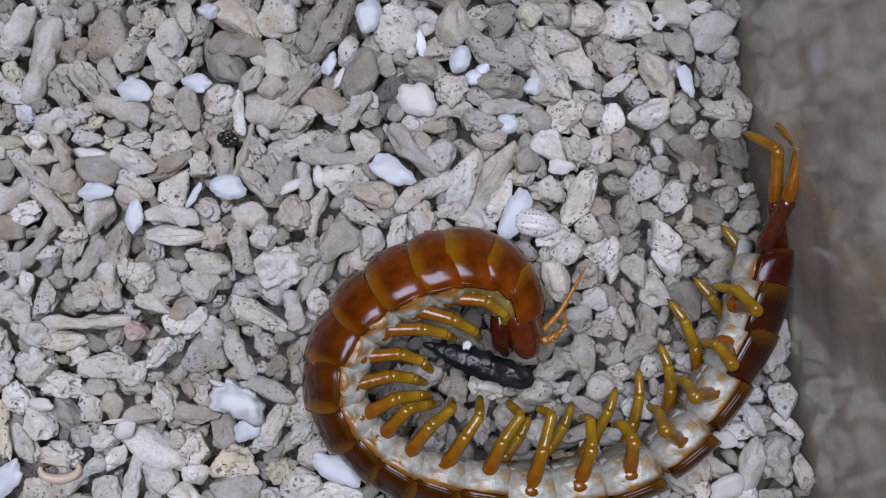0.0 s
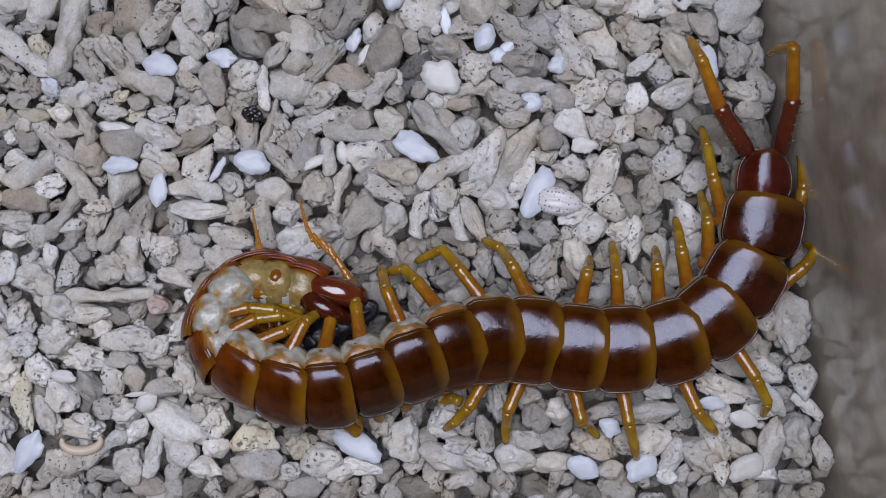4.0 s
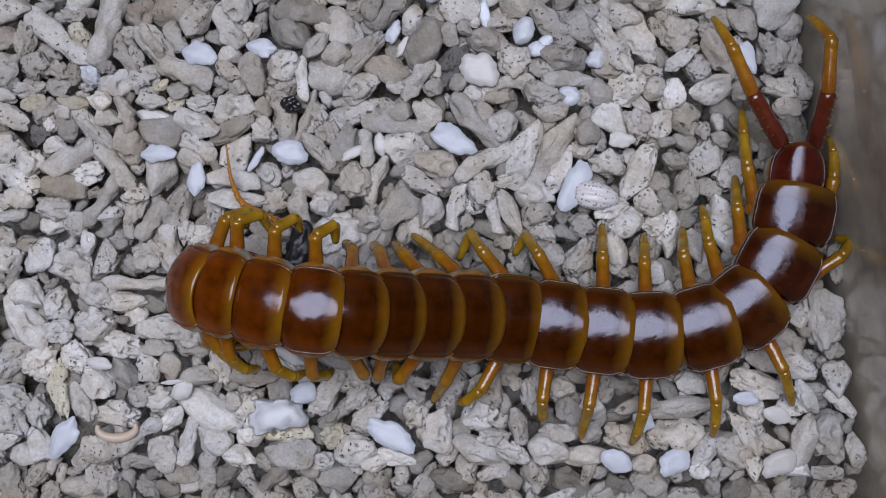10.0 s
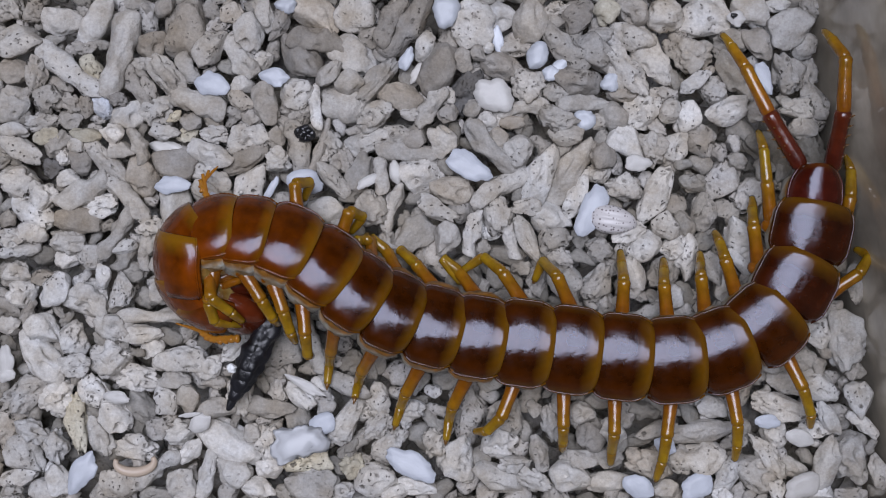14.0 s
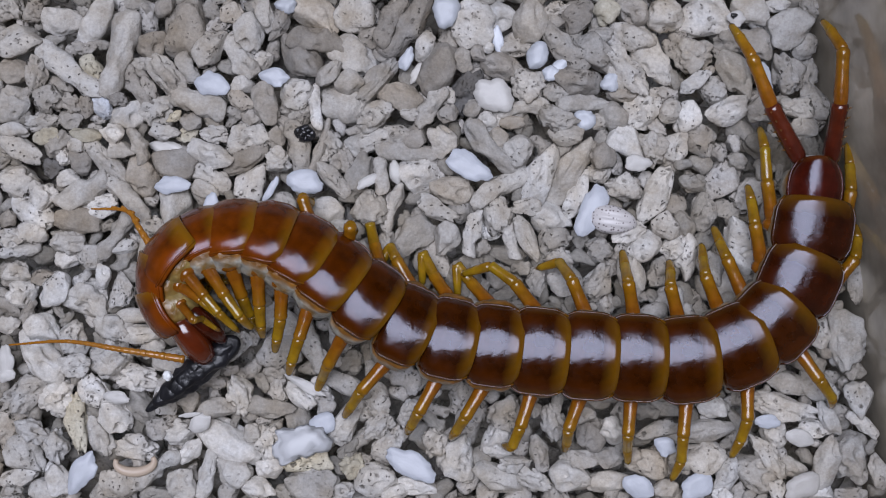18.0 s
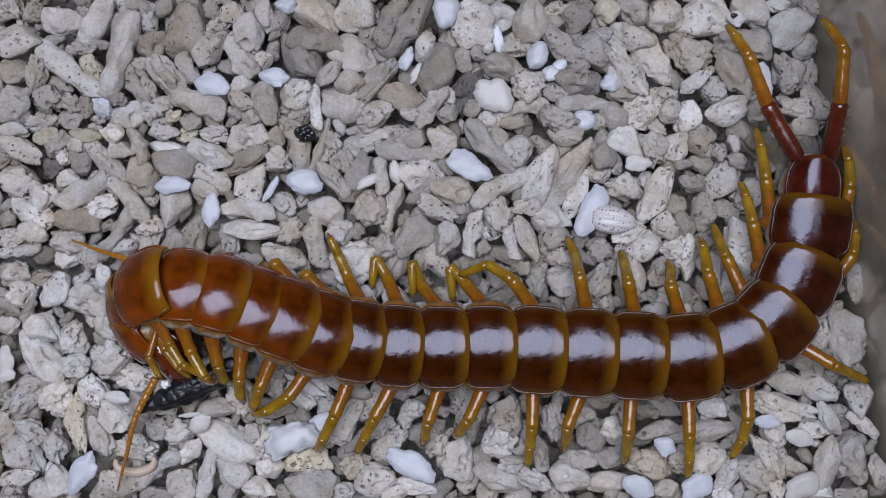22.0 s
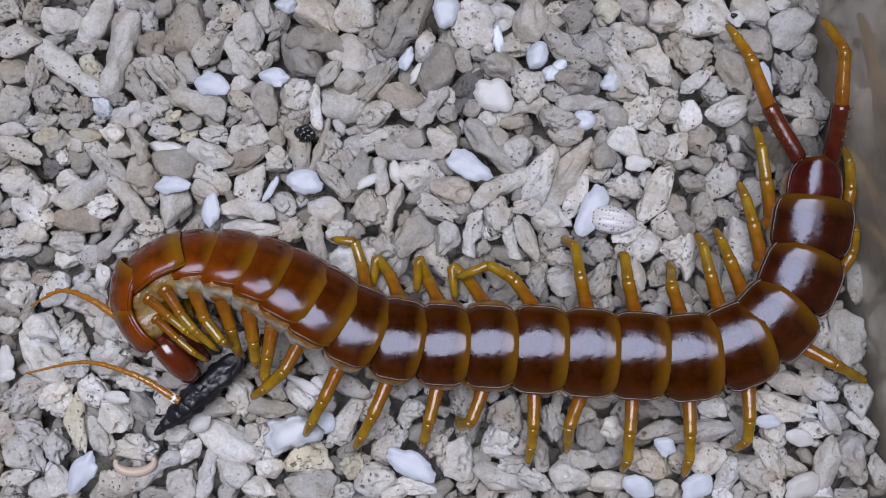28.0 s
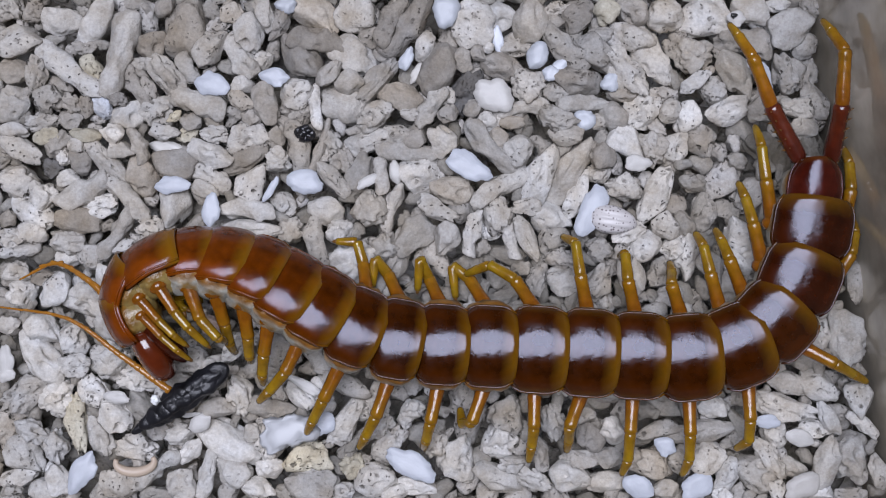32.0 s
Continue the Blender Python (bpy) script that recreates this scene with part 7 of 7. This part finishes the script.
feelers(6, [(-17.6, -11.4, 6), (-23.1, -8.1, 5), (-26.7, -1.7, 4), (-27.2, 8.2, 3)],
        [(-18.1, -12.4, 6), (-24.1, -7.6, 5), (-28.2, -3.7, 4), (-29.9, 0.3, 3)])
feelers(7, [(-17, -10.3, 6), (-23.1, -7, 5), (-32.2, -2.2, 4), (-36.9, 6.3, 3)],
        [(-19, -11.3, 6), (-29.9, -8.6, 5), (-36.1, -5.7, 4), (-41.3, -3.8, 3)])
feelers(8, [(-21.9, -7.9, 6), (-28, -4.6, 5), (-35.1, 0.7, 4), (-37, 9.6, 3)],
        [(-22.9, -9.9, 6), (-30.9, -7.1, 5), (-36, -4.8, 4), (-40.7, -2.4, 3)])
feelers(9, [(-26, -5.2, 6), (-31.1, -2.3, 5), (-35.8, 3.6, 4), (-37.1, 11.5, 3)],
        [(-26.9, -7.2, 6), (-33, -6.3, 5), (-36.6, -4.4, 4), (-40.8, -2.4, 3)])
feelers(10.5, [(-28.1, 3, 6), (-32.2, 5, 5), (-33.9, 7.9, 4), (-35.1, 12.9, 3)],
        [(-34.5, -22.5, 6), (-34.2, -23.6, 5), (-33.9, -25.1, 4), (-33.8, -26.9, 3)])
feelers(11.5, [(-32.5, 4.5, 6), (-36.6, 5, 5), (-38.5, 8.5, 4), (-38.2, 14, 3)],
        [(-34.2, -17.9, 6), (-35.4, -20.9, 5), (-36, -23, 4), (-36.7, -24.6, 3)])
feelers(12.3, [(-34.1, 4.2, 6), (-37.2, 5.2, 5), (-40.3, 9.1, 4), (-40.5, 12.6, 3)],
        [(-37, -17.2, 6), (-42, -15.4, 5), (-46.2, -15.9, 4), (-50.3, -16.7, 3)])
feelers(13, [(-35.4, 4.1, 6), (-39, 5.1, 5), (-41.4, 9, 4), (-40.6, 13, 3)],
        [(-35.4, -16.3, 6), (-39.5, -15.4, 5), (-42.6, -14.5, 4), (-45.8, -14.6, 3)])
feelers(14.3, [(-37.3, 5.9, 6), (-40, 8.9, 5), (-41.4, 11.9, 4), (-40.3, 13.4, 3)],
        [(-37.3, -15.5, 6), (-40.4, -15.5, 5), (-43.1, -14.1, 4), (-45.8, -12.7, 3)])
feelers(17, [(-41.2, -20.3, 6), (-48, -16.9, 6), (-59, -14.4, 5), (-70.4, -19.6, 3)],
        [(-47.8, -3.8, 7), (-52.9, 0.1, 6), (-55.8, 4, 4), (-50.7, 7.8, 3)])
feelers(18, [(-45.1, -18.9, 6), (-54.8, -17.4, 6), (-64.9, -16, 5), (-75.3, -16.7, 3)],
        [(-49.2, -0.9, 7), (-51.9, 3, 6), (-54.9, 6.5, 4), (-60.1, 7, 3)])
feelers(19, [(-48.5, -18.4, 6), (-54.8, -19.8, 6), (-62.9, -20.4, 5), (-70.4, -23.1, 3)],
        [(-51.7, -2.8, 7), (-55.3, -0.9, 6), (-59.3, 0.6, 4), (-65.5, 0.1, 3)])
feelers(20, [(-51.4, -23.2, 6), (-59.7, -24.2, 6), (-67.8, -25.8, 5), (-77.3, -29, 3)],
        [(-49.7, -1.8, 7), (-50.9, 2, 6), (-54.4, 3.5, 4), (-59.6, 3.5, 3)])
feelers(21, [(-51.9, -24.2, 6), (-57.7, -24.7, 6), (-63.9, -25.8, 5), (-70.4, -27, 3)],
        [(-47.8, -0.9, 7), (-49, 3, 6), (-53.4, 6, 4), (-58.1, 5.5, 3)])
feelers(21.5, [(-50, -21.8, 6), (-56.8, -23.2, 6), (-62.9, -24.8, 5), (-69.4, -28, 3)],
        [(-46.8, -0.4, 7), (-48.5, 4, 6), (-52.4, 6.8, 4), (-57.6, 6.2, 3)])
feelers(22, [(-50, -23.2, 6), (-52.9, -29.1, 6), (-54.6, -35.1, 5), (-56.6, -41.3, 3)],
        [(-51.7, -3.8, 7), (-54.8, -1.8, 6), (-59.3, -0.4, 4), (-63.5, 1.1, 3)])
feelers(23, [(-49.5, -22.7, 6), (-51.9, -29.1, 6), (-57, -35.6, 5), (-62.5, -43.1, 3)],
        [(-54.6, -3.8, 7), (-57.7, -0.9, 6), (-63.2, 0.4, 4), (-67.4, -2.9, 3)])
feelers(24, [(-48.5, -24.2, 6), (-53.4, -27.1, 6), (-60, -29.4, 5), (-70.4, -33.9, 3)],
        [(-56, -3.8, 7), (-58.7, -2, 6), (-63.7, -1.4, 4), (-66.3, -4.6, 3)])
feelers(25, [(-48, -22.3, 6), (-50.9, -28.6, 6), (-55.6, -36, 5), (-60.5, -43.3, 3)],
        [(-55.1, -4.7, 7), (-57.7, -2.8, 6), (-62.2, -0.9, 4), (-66.5, 0.1, 3)])
feelers(28, [(-46.1, -25.7, 6), (-52.9, -21.8, 6), (-61.9, -19.6, 5), (-72.4, -21.6, 3)],
        [(-56, -11.5, 7), (-60.7, -8.7, 6), (-66.1, -7.3, 4), (-70.9, -9.3, 3)])
feelers(30, [(-47.1, -24.2, 6), (-54.8, -19.3, 6), (-64.9, -16.5, 5), (-76.3, -15.2, 3)],
        [(-56, -9.6, 7), (-60.7, -5.7, 6), (-66.1, -2.8, 4), (-71.4, -3.8, 3)])
feelers(32, [(-47.5, -24, 6), (-55.3, -18.4, 6), (-64.9, -12.1, 5), (-77.3, -10.1, 3)],
        [(-56.5, -9.6, 7), (-60.7, -5.7, 6), (-67.1, -2.6, 4), (-72.9, -4.8, 3)])


PREY_AT = [
    (0.0, 18.8, -19, 3, -20),
    (0.3, 3.7, -11.5, 4, 10),
    (1.0, -6, -14.6, 5, 30),
    (2.0, -9.0, -20.5, 4, 40),
    (3.0, -6.9, -18.1, 6, 30),
    (3.5, -8.6, -18, 6, 30),
    (5.5, -18.5, -19.1, 4, 20),
    (7.0, -20.5, -18.5, 4, 50),
    (9.0, -22.5, -15.5, 4, 70),
    (10.5, -23.6, -10.0, 4, 80),
    (11.5, -25.0, -11.5, 4, 80),
    (12.3, -26.8, -17.0, 4, 68),
    (13.0, -29.9, -19.9, 4, 55),
    (14.3, -33.6, -19.4, 5, 65),
    (17.0, -38, -20.9, 5, 42),
    (18.0, -43.9, -22.2, 5, 38),
    (19.0, -46.3, -21.9, 5, 30),
    (20.0, -49, -24.4, 4, 25),
    (21.0, -47.5, -24.9, 4, 20),
    (21.5, -44.6, -24.4, 4, 20),
    (23.0, -45, -24.4, 4, 40),
    (25.0, -43.1, -22.7, 4, 45),
    (28.0, -43.1, -25.9, 4, 42),
    (30.0, -46.5, -26.6, 4, 35),
    (32.0, -46.3, -26.6, 4, 35),
]
JAG_AT = [
    (0, -22.9, -26, -20),
    (3.5, -22.1, -27, -20),
    (5.5, -22.3, -26.8, -25),
    (8.0, -25, -34.7, 5),
    (9.0, -26.1, -35.7, 10),
    (10.5, -26, -34.6, 15),
    (11.5, -26, -34.7, 20),
    (12.3, -25.9, -33.5, 20),
    (13.0, -25.8, -34.2, 20),
    (19.0, -25.3, -34.2, 20),
    (20.0, -26.3, -34.7, 25),
    (23.0, -26.8, -32.9, 20),
    (28.0, -26.8, -32.5, 20),
    (32.0, -27.5, -32.3, 20),
]
moving = {}


def hip(k, side, ring):
    """Where a leg of ring k sits in the body wall."""
    return ring @ Vector((0, side * WIDTH[k] * (0.40 if k < 19 else 0.44) * MM, -1.4 * MM))


def joints_at(k, side, t):
    """Knee, ankle and tip of a leg at t: between its given stances, over the ground behind, along with its ring in front and in the first rush."""
    told, along = [], k < 13 or t < 1
    for row in STANCE[k, side]:
        ring = body_frames(row[0])[k]
        if len(row) == 1:
            near = [Vector((0.4, side * WIDTH[k] * 0.50, -3.6)) * MM, Vector((0.2, side * WIDTH[k] * 0.36, -6.6)) * MM, Vector((0, side * WIDTH[k] * 0.12, -8.4)) * MM]
            world = [ring @ p for p in near]
        else:
            knee, tip = Vector(row[1:4]) * MM, Vector(row[4:7]) * MM
            ankle = Vector(row[7:10]) * MM if len(row) > 7 else knee.lerp(tip, 0.55) + Vector((0, 0, 0.8 * MM))
            world = [knee, ankle, tip]
            near = [ring.inverted() @ p for p in world]
        told.append((row[0], near if along else world))
    after = next((q for q in told if q[0] >= t), told[-1])
    before = [q for q in told if q[0] <= t]
    before = before[-1] if before else told[0]
    f = 0.0 if after[0] == before[0] else (t - before[0]) / (after[0] - before[0])
    out = [a.lerp(b, f) for a, b in zip(before[1], after[1])]
    if along:
        ring = body_frames(t)[k]
        out = [ring @ p for p in out]
    return out


def leg_sizes(k, side):
    """Lengths of a leg's three joints, from the stance that shows it longest, in millimetres."""
    best = [0.0, 0.0, 0.0]
    for row in STANCE[k, side]:
        if len(row) > 1 and row[0] > 0:
            root = hip(k, side, body_frames(row[0])[k])
            chain = [root] + joints_at(k, side, row[0])
            best = [max(b, math.hypot(q.x - p.x, q.y - p.y) / MM) for b, p, q in zip(best, chain, chain[1:])]
    full = 1.0 if k > 3 else 0.8
    return [min(hi * full, max(lo * full, b)) for b, lo, hi in zip(best, (4.6, 3.9, 3.6), (7.6 if k > 8 else 6.4, 6.0, 5.6))]


def aimed(place, goal):
    """A pose at a place whose x axis points to a goal."""
    ahead = (goal - place).normalized()
    over = Vector((0, 0, 1)) if abs(ahead.z) < 0.95 else Vector((0, 1, 0))
    over = (over - ahead * over.dot(ahead)).normalized()
    return Matrix.Translation(place) @ Matrix((ahead, over.cross(ahead), over)).transposed().to_4x4()


def chain_poses(root, goals, sizes, rise=(0.62, -0.8, -0.9)):
    """Poses of rigid joints that reach from a root towards each goal in turn; a joint longer than its reach tilts up or down by at most its share."""
    out = []
    if rise is None:
        for goal, size in zip(goals, sizes):
            out.append(aimed(root, goal))
            root = out[-1] @ Vector((size * MM, 0, 0))
        return out
    for goal, size, share in zip(goals, sizes, rise):
        flat = Vector((goal.x - root.x, goal.y - root.y, 0))
        size *= MM
        spare = math.sqrt(max(0.0, size * size - flat.length_squared))
        lift = min(spare, abs(share) * size) * (1 if share > 0 else -1)
        if spare > 0.0 and share < 0:
            lift = max(lift, min(0.7 * MM - root.z, 0.3 * size))
        goal = Vector((goal.x, goal.y, root.z + lift)) if spare > 0.0 else goal
        m = aimed(root, goal)
        out.append(m)
        root = m @ Vector((size, 0, 0))
    return out


def centipede():
    body = tagged(new("centipede"), "glossy red-brown centipede with amber legs, curled round its prey", "centipede")
    for k in range(1, 22):
        front = max(0.0, min(1.0, (9.5 - k) / 5))
        ring = part("back_plate", tergite_mesh(k), TERGITE, body)
        c = [a + (b - a) * front for a, b in zip((0.033, 0.0076, 0.0005), (0.122, 0.026, 0.0009))]
        if k > 18:
            c = (0.029, 0.0058, 0.0011)
        if k == 21:
            c = (0.050, 0.0070, 0.0030)
        ring.color = (*c, 0.9 if k < 9 else max(0.42, 0.9 - (k - 8) * 0.045))
        moving["ring", k] = ring
        part("flank_skin", flank_mesh(k), PLEURA if k > 3 else THROAT, ring, "pale wrinkled flank skin" if k > 3 else "olive wrinkled throat skin")
        part("belly_plate", belly_mesh(k), BELLY, ring, "pale grey belly plate")
    for (k, side), rows in STANCE.items():
        thick = 1.0 if k > 4 else (0.62, 0.62, 0.74, 0.84, 0.94)[k]
        sizes = leg_sizes(k, side)
        thigh = part("leg", thigh_mesh(sizes[0], thick), [THIGH, CLAW], body, "amber jointed leg with a yellow tip")
        moving["thigh", k, side] = thigh
        moving["shin", k, side] = part("shin", shin_mesh(sizes[1], thick), SHIN, thigh)
        moving["foot", k, side] = part("foot", foot_mesh(sizes[2], thick), [SHIN, CLAW], thigh, "yellow foot joint with a dark claw")
    for side in (-1, 1):
        thigh = part("tail_leg", tail_thigh_mesh(side), [TAIL_THIGH, CLAW], body, "long red-based hind leg with small spines")
        moving["tail_thigh", side] = thigh
        moving["tail_shin", side] = part("shin", tail_shin_mesh(), TAIL_SHIN, thigh)
        moving["tail_foot", side] = part("foot", tail_foot_mesh(), [TAIL_FOOT, CLAW], thigh, "amber foot joint with a dark claw")

    bm = bmesh.new()
    bmesh.ops.create_uvsphere(bm, u_segments=28, v_segments=18, radius=1.0)
    for v in bm.verts:
        d = v.co.normalized()
        n = 2.6
        s = (abs(d.x) ** n + abs(d.y) ** n + abs(d.z) ** n) ** (-1 / n)
        v.co = Vector((d.x * s * 5.6, d.y * s * 5.1 * (1 - 0.12 * d.x), d.z * s * (2.7 if d.z > 0 else 2.4) + 0.6)) * MM
    head = part("head", bm, HEAD, body, "dark red smooth head shield")
    moving["ring", 0] = head
    for side in (-1, 1):
        bm = bmesh.new()
        pts = smooth_line([(-4.6, side * 3.0, -1.4), (-2.0, side * 3.9, -2.2), (1.0, side * 3.6, -2.8), (3.4, side * 1.8, -3.2), (4.4, side * 0.5, -3.2)], 5)
        n = len(pts)
        tube(bm, [p * MM for p in pts], [(1.95 * (1 - (i / (n - 1)) ** 2.2) * (0.8 + 0.2 * math.sin(3.1 * i / (n - 1))) + 0.15) * MM for i in range(n)], 12)
        part("fang", bm, FANG, head, "deep red poison fang")
        for piece in range(9):
            bm = bmesh.new()
            a, b = 0.70 - 0.06 * piece, 0.70 - 0.06 * (piece + 1)
            pts, rad = [], []
            for i in range(13):
                f = i / 12
                pts.append(((f - 0.5) * 4.5 * MM, 0, 0))
                rad.append((a + (b - a) * f) * (1.0 + (0.13 if i % 3 == 1 else -0.05)) * MM)
            tube(bm, pts, rad, 8)
            moving["feeler", side, piece] = part("feeler", bm, FEELER, head, "thin amber feeler")
    return body


def prey():
    """The caught larva: dark overlapping rings that taper to both ends."""
    grub = tagged(new("insect_larva"), "blue-black segmented larva held by the centipede", "larva")
    for i in range(9):
        bm = bmesh.new()
        bmesh.ops.create_uvsphere(bm, u_segments=24, v_segments=16, radius=1.0)
        f = i / 8
        r = 2.2 * (0.18 + 0.95 * math.sin(math.pi * (0.06 + 0.66 * f)))
        for v in bm.verts:
            rough = 1 + 0.30 * noise.noise(v.co * 1.7 + Vector((i * 0.9, 3, 1))) + 0.10 * noise.noise(v.co * 5 + Vector((i, 1, 7)))
            v.co = Vector((v.co.x * 3.8 * (0.6 + 0.4 * f) + (f - 0.5) * 14.5, v.co.y * r * rough, v.co.z * r * 0.7 * rough + 0.6 * math.sin(3 * f))) * MM
        ring = part("body_ring", bm, PREY, grub)
        if 3 < i < 8:
            for s in (-0.35, 0.45):
                bm = bmesh.new()
                bmesh.ops.create_uvsphere(bm, u_segments=8, v_segments=6, radius=0.26 * MM)
                for v in bm.verts:
                    v.co = Vector((v.co.x * 0.8, v.co.y * 1.3, v.co.z * 0.5)) + Vector(((f - 0.5) * 15.4, s * r, 0.72 * r * math.sqrt(1 - s * s))) * MM
                part("spot", bm, PREY_SPOT, ring, "pale grey spot")
    bm = bmesh.new()
    bmesh.ops.create_icosphere(bm, subdivisions=3, radius=1.0)
    for v in bm.verts:
        v.co = (v.co * (1 + 0.5 * noise.noise(v.co * 1.8)) * 0.8 + Vector((-2.2, 2.4, 1.9))) * MM
    part("torn_flesh", bm, FLESH, grub, "small white crumb of torn flesh")
    moving["prey"] = grub


def jagged_shell():
    """A bleached, broken shell with two horns that the animal shoves along."""
    bm = bmesh.new()
    bmesh.ops.create_icosphere(bm, subdivisions=4, radius=1.0)
    for v in bm.verts:
        d = v.co.normalized()
        a = math.atan2(d.y, d.x)
        rim = 3.7 * (1 + 0.24 * math.cos(2 * a + 0.4) + 0.08 * math.cos(5 * a + 2.2) + 0.10 * math.cos(3 * a + 1.0) + 0.36 * noise.noise(Vector((math.cos(a) * 2.4, math.sin(a) * 2.4, 2))) + 0.16 * noise.noise(Vector((math.cos(a) * 7, math.sin(a) * 7, 4))))
        flat = math.hypot(d.x, d.y) ** 0.45
        v.co = Vector((math.cos(a) * flat * rim * 1.15, math.sin(a) * flat * rim, 0.7 * d.z + 0.9 * (1 - flat ** 3) + 0.5 * noise.noise(d * 1.7))) * MM
    ob = tagged(part("shell_fragment", bm, SHELL), "white jagged piece of broken shell on the gravel", "shell", "shells on the gravel")
    ob.color = (0.45, 0.46, 0.48, 1)
    moving["jag"] = ob


def curved_shell(x, y, r, deg):
    """The worn tan rim of a snail shell lying flat."""
    bm = bmesh.new()
    pts = [(r * math.cos(a) * 1.0, r * 0.55 * math.sin(a), 0.5 * math.sin(a)) for a in (radians(-200 + 220 * i / 24) for i in range(25))]
    tube(bm, [Vector(p) * MM for p in pts], [(0.30 + 0.62 * math.sin(math.pi * (0.05 + 0.9 * i / 24))) * MM for i in range(25)], 10)
    ob = tagged(part("snail_rim", bm, SHELL), "worn tan rim of a broken snail shell", "shell")
    ob.color = (0.46, 0.37, 0.29, 1)
    ob.matrix_world = pose(x * MM, y * MM, 0.4 * MM, 0, 0, deg)


centipede()
prey()
jagged_shell()
curved_shell(-54.4, -37.6, 3.4, 4)


# ---------------------------------------------------------------- what moves
def motions():
    times = sorted(SPINE)
    poses = {t: body_frames(t) for t in times}
    for k in range(22):
        walk(moving["ring", k], [(t, poses[t][k]) for t in times])
    for (k, side) in STANCE:
        sizes = leg_sizes(k, side)
        steps = sorted(set(times) | {row[0] for row in STANCE[k, side]})
        rows = [[], [], []]
        for t in steps:
            ring = (poses[t] if t in poses else body_frames(t))[k]
            thigh, shin, foot = chain_poses(hip(k, side, ring), joints_at(k, side, t), sizes, (0.25 if k > 12 else -0.85, -0.8, -0.9) if k > 8 and t > 0 else None)
            rows[0].append((t, thigh))
            rows[1].append((t, thigh.inverted() @ shin))
            rows[2].append((t, thigh.inverted() @ foot))
        for name, row in zip(("thigh", "shin", "foot"), rows):
            walk(moving[name, k, side], row)
    for side in (-1, 1):
        rows = [[], [], []]
        for t in times:
            told = sorted(TAIL[side])
            after = next((q for q in told if q >= t), told[-1])
            before = max(q for q in told if q <= t)
            f = 0.0 if after == before else (t - before) / (after - before)
            goals = [Vector(p).lerp(Vector(q), f) * MM for p, q in zip(TAIL[side][before], TAIL[side][after])]
            root = poses[t][21] @ Vector((-3.0 * MM, side * 2.7 * MM, 1.2 * MM))
            thigh, shin, foot = chain_poses(root, goals, TAIL_JOINTS, (0.5, 0.2, -0.6))
            rows[0].append((t, thigh))
            rows[1].append((t, thigh.inverted() @ shin))
            rows[2].append((t, thigh.inverted() @ foot))
        for name, row in zip(("tail_thigh", "tail_shin", "tail_foot"), rows):
            walk(moving[name, side], row)
        for piece in range(9):
            rows = []
            for t in times:
                line = smooth_line([Vector(p) * MM for p in FEELERS[t][0 if side > 0 else 1]], 12)
                f = (piece + 0.5) / 9 * (len(line) - 1)
                i = int(f)
                at = line[i].lerp(line[min(i + 1, len(line) - 1)], f - i)
                ahead = (line[min(i + 3, len(line) - 1)] - line[max(i - 3, 0)]).normalized()
                over = Vector((0, 0, 1))
                over = (over - ahead * over.dot(ahead)).normalized()
                m = Matrix.Translation(at) @ Matrix((ahead, over.cross(ahead), over)).transposed().to_4x4()
                rows.append((t, poses[t][0].inverted() @ m))
            walk(moving["feeler", side, piece], rows)
    walk(moving["prey"], [(t, pose(x * MM, y * MM, z * MM, 0, 0, turn)) for t, x, y, z, turn in PREY_AT])
    walk(moving["jag"], [(t, pose(x * MM, y * MM, 0.9 * MM, 0, 0, turn)) for t, x, y, turn in JAG_AT])


motions()
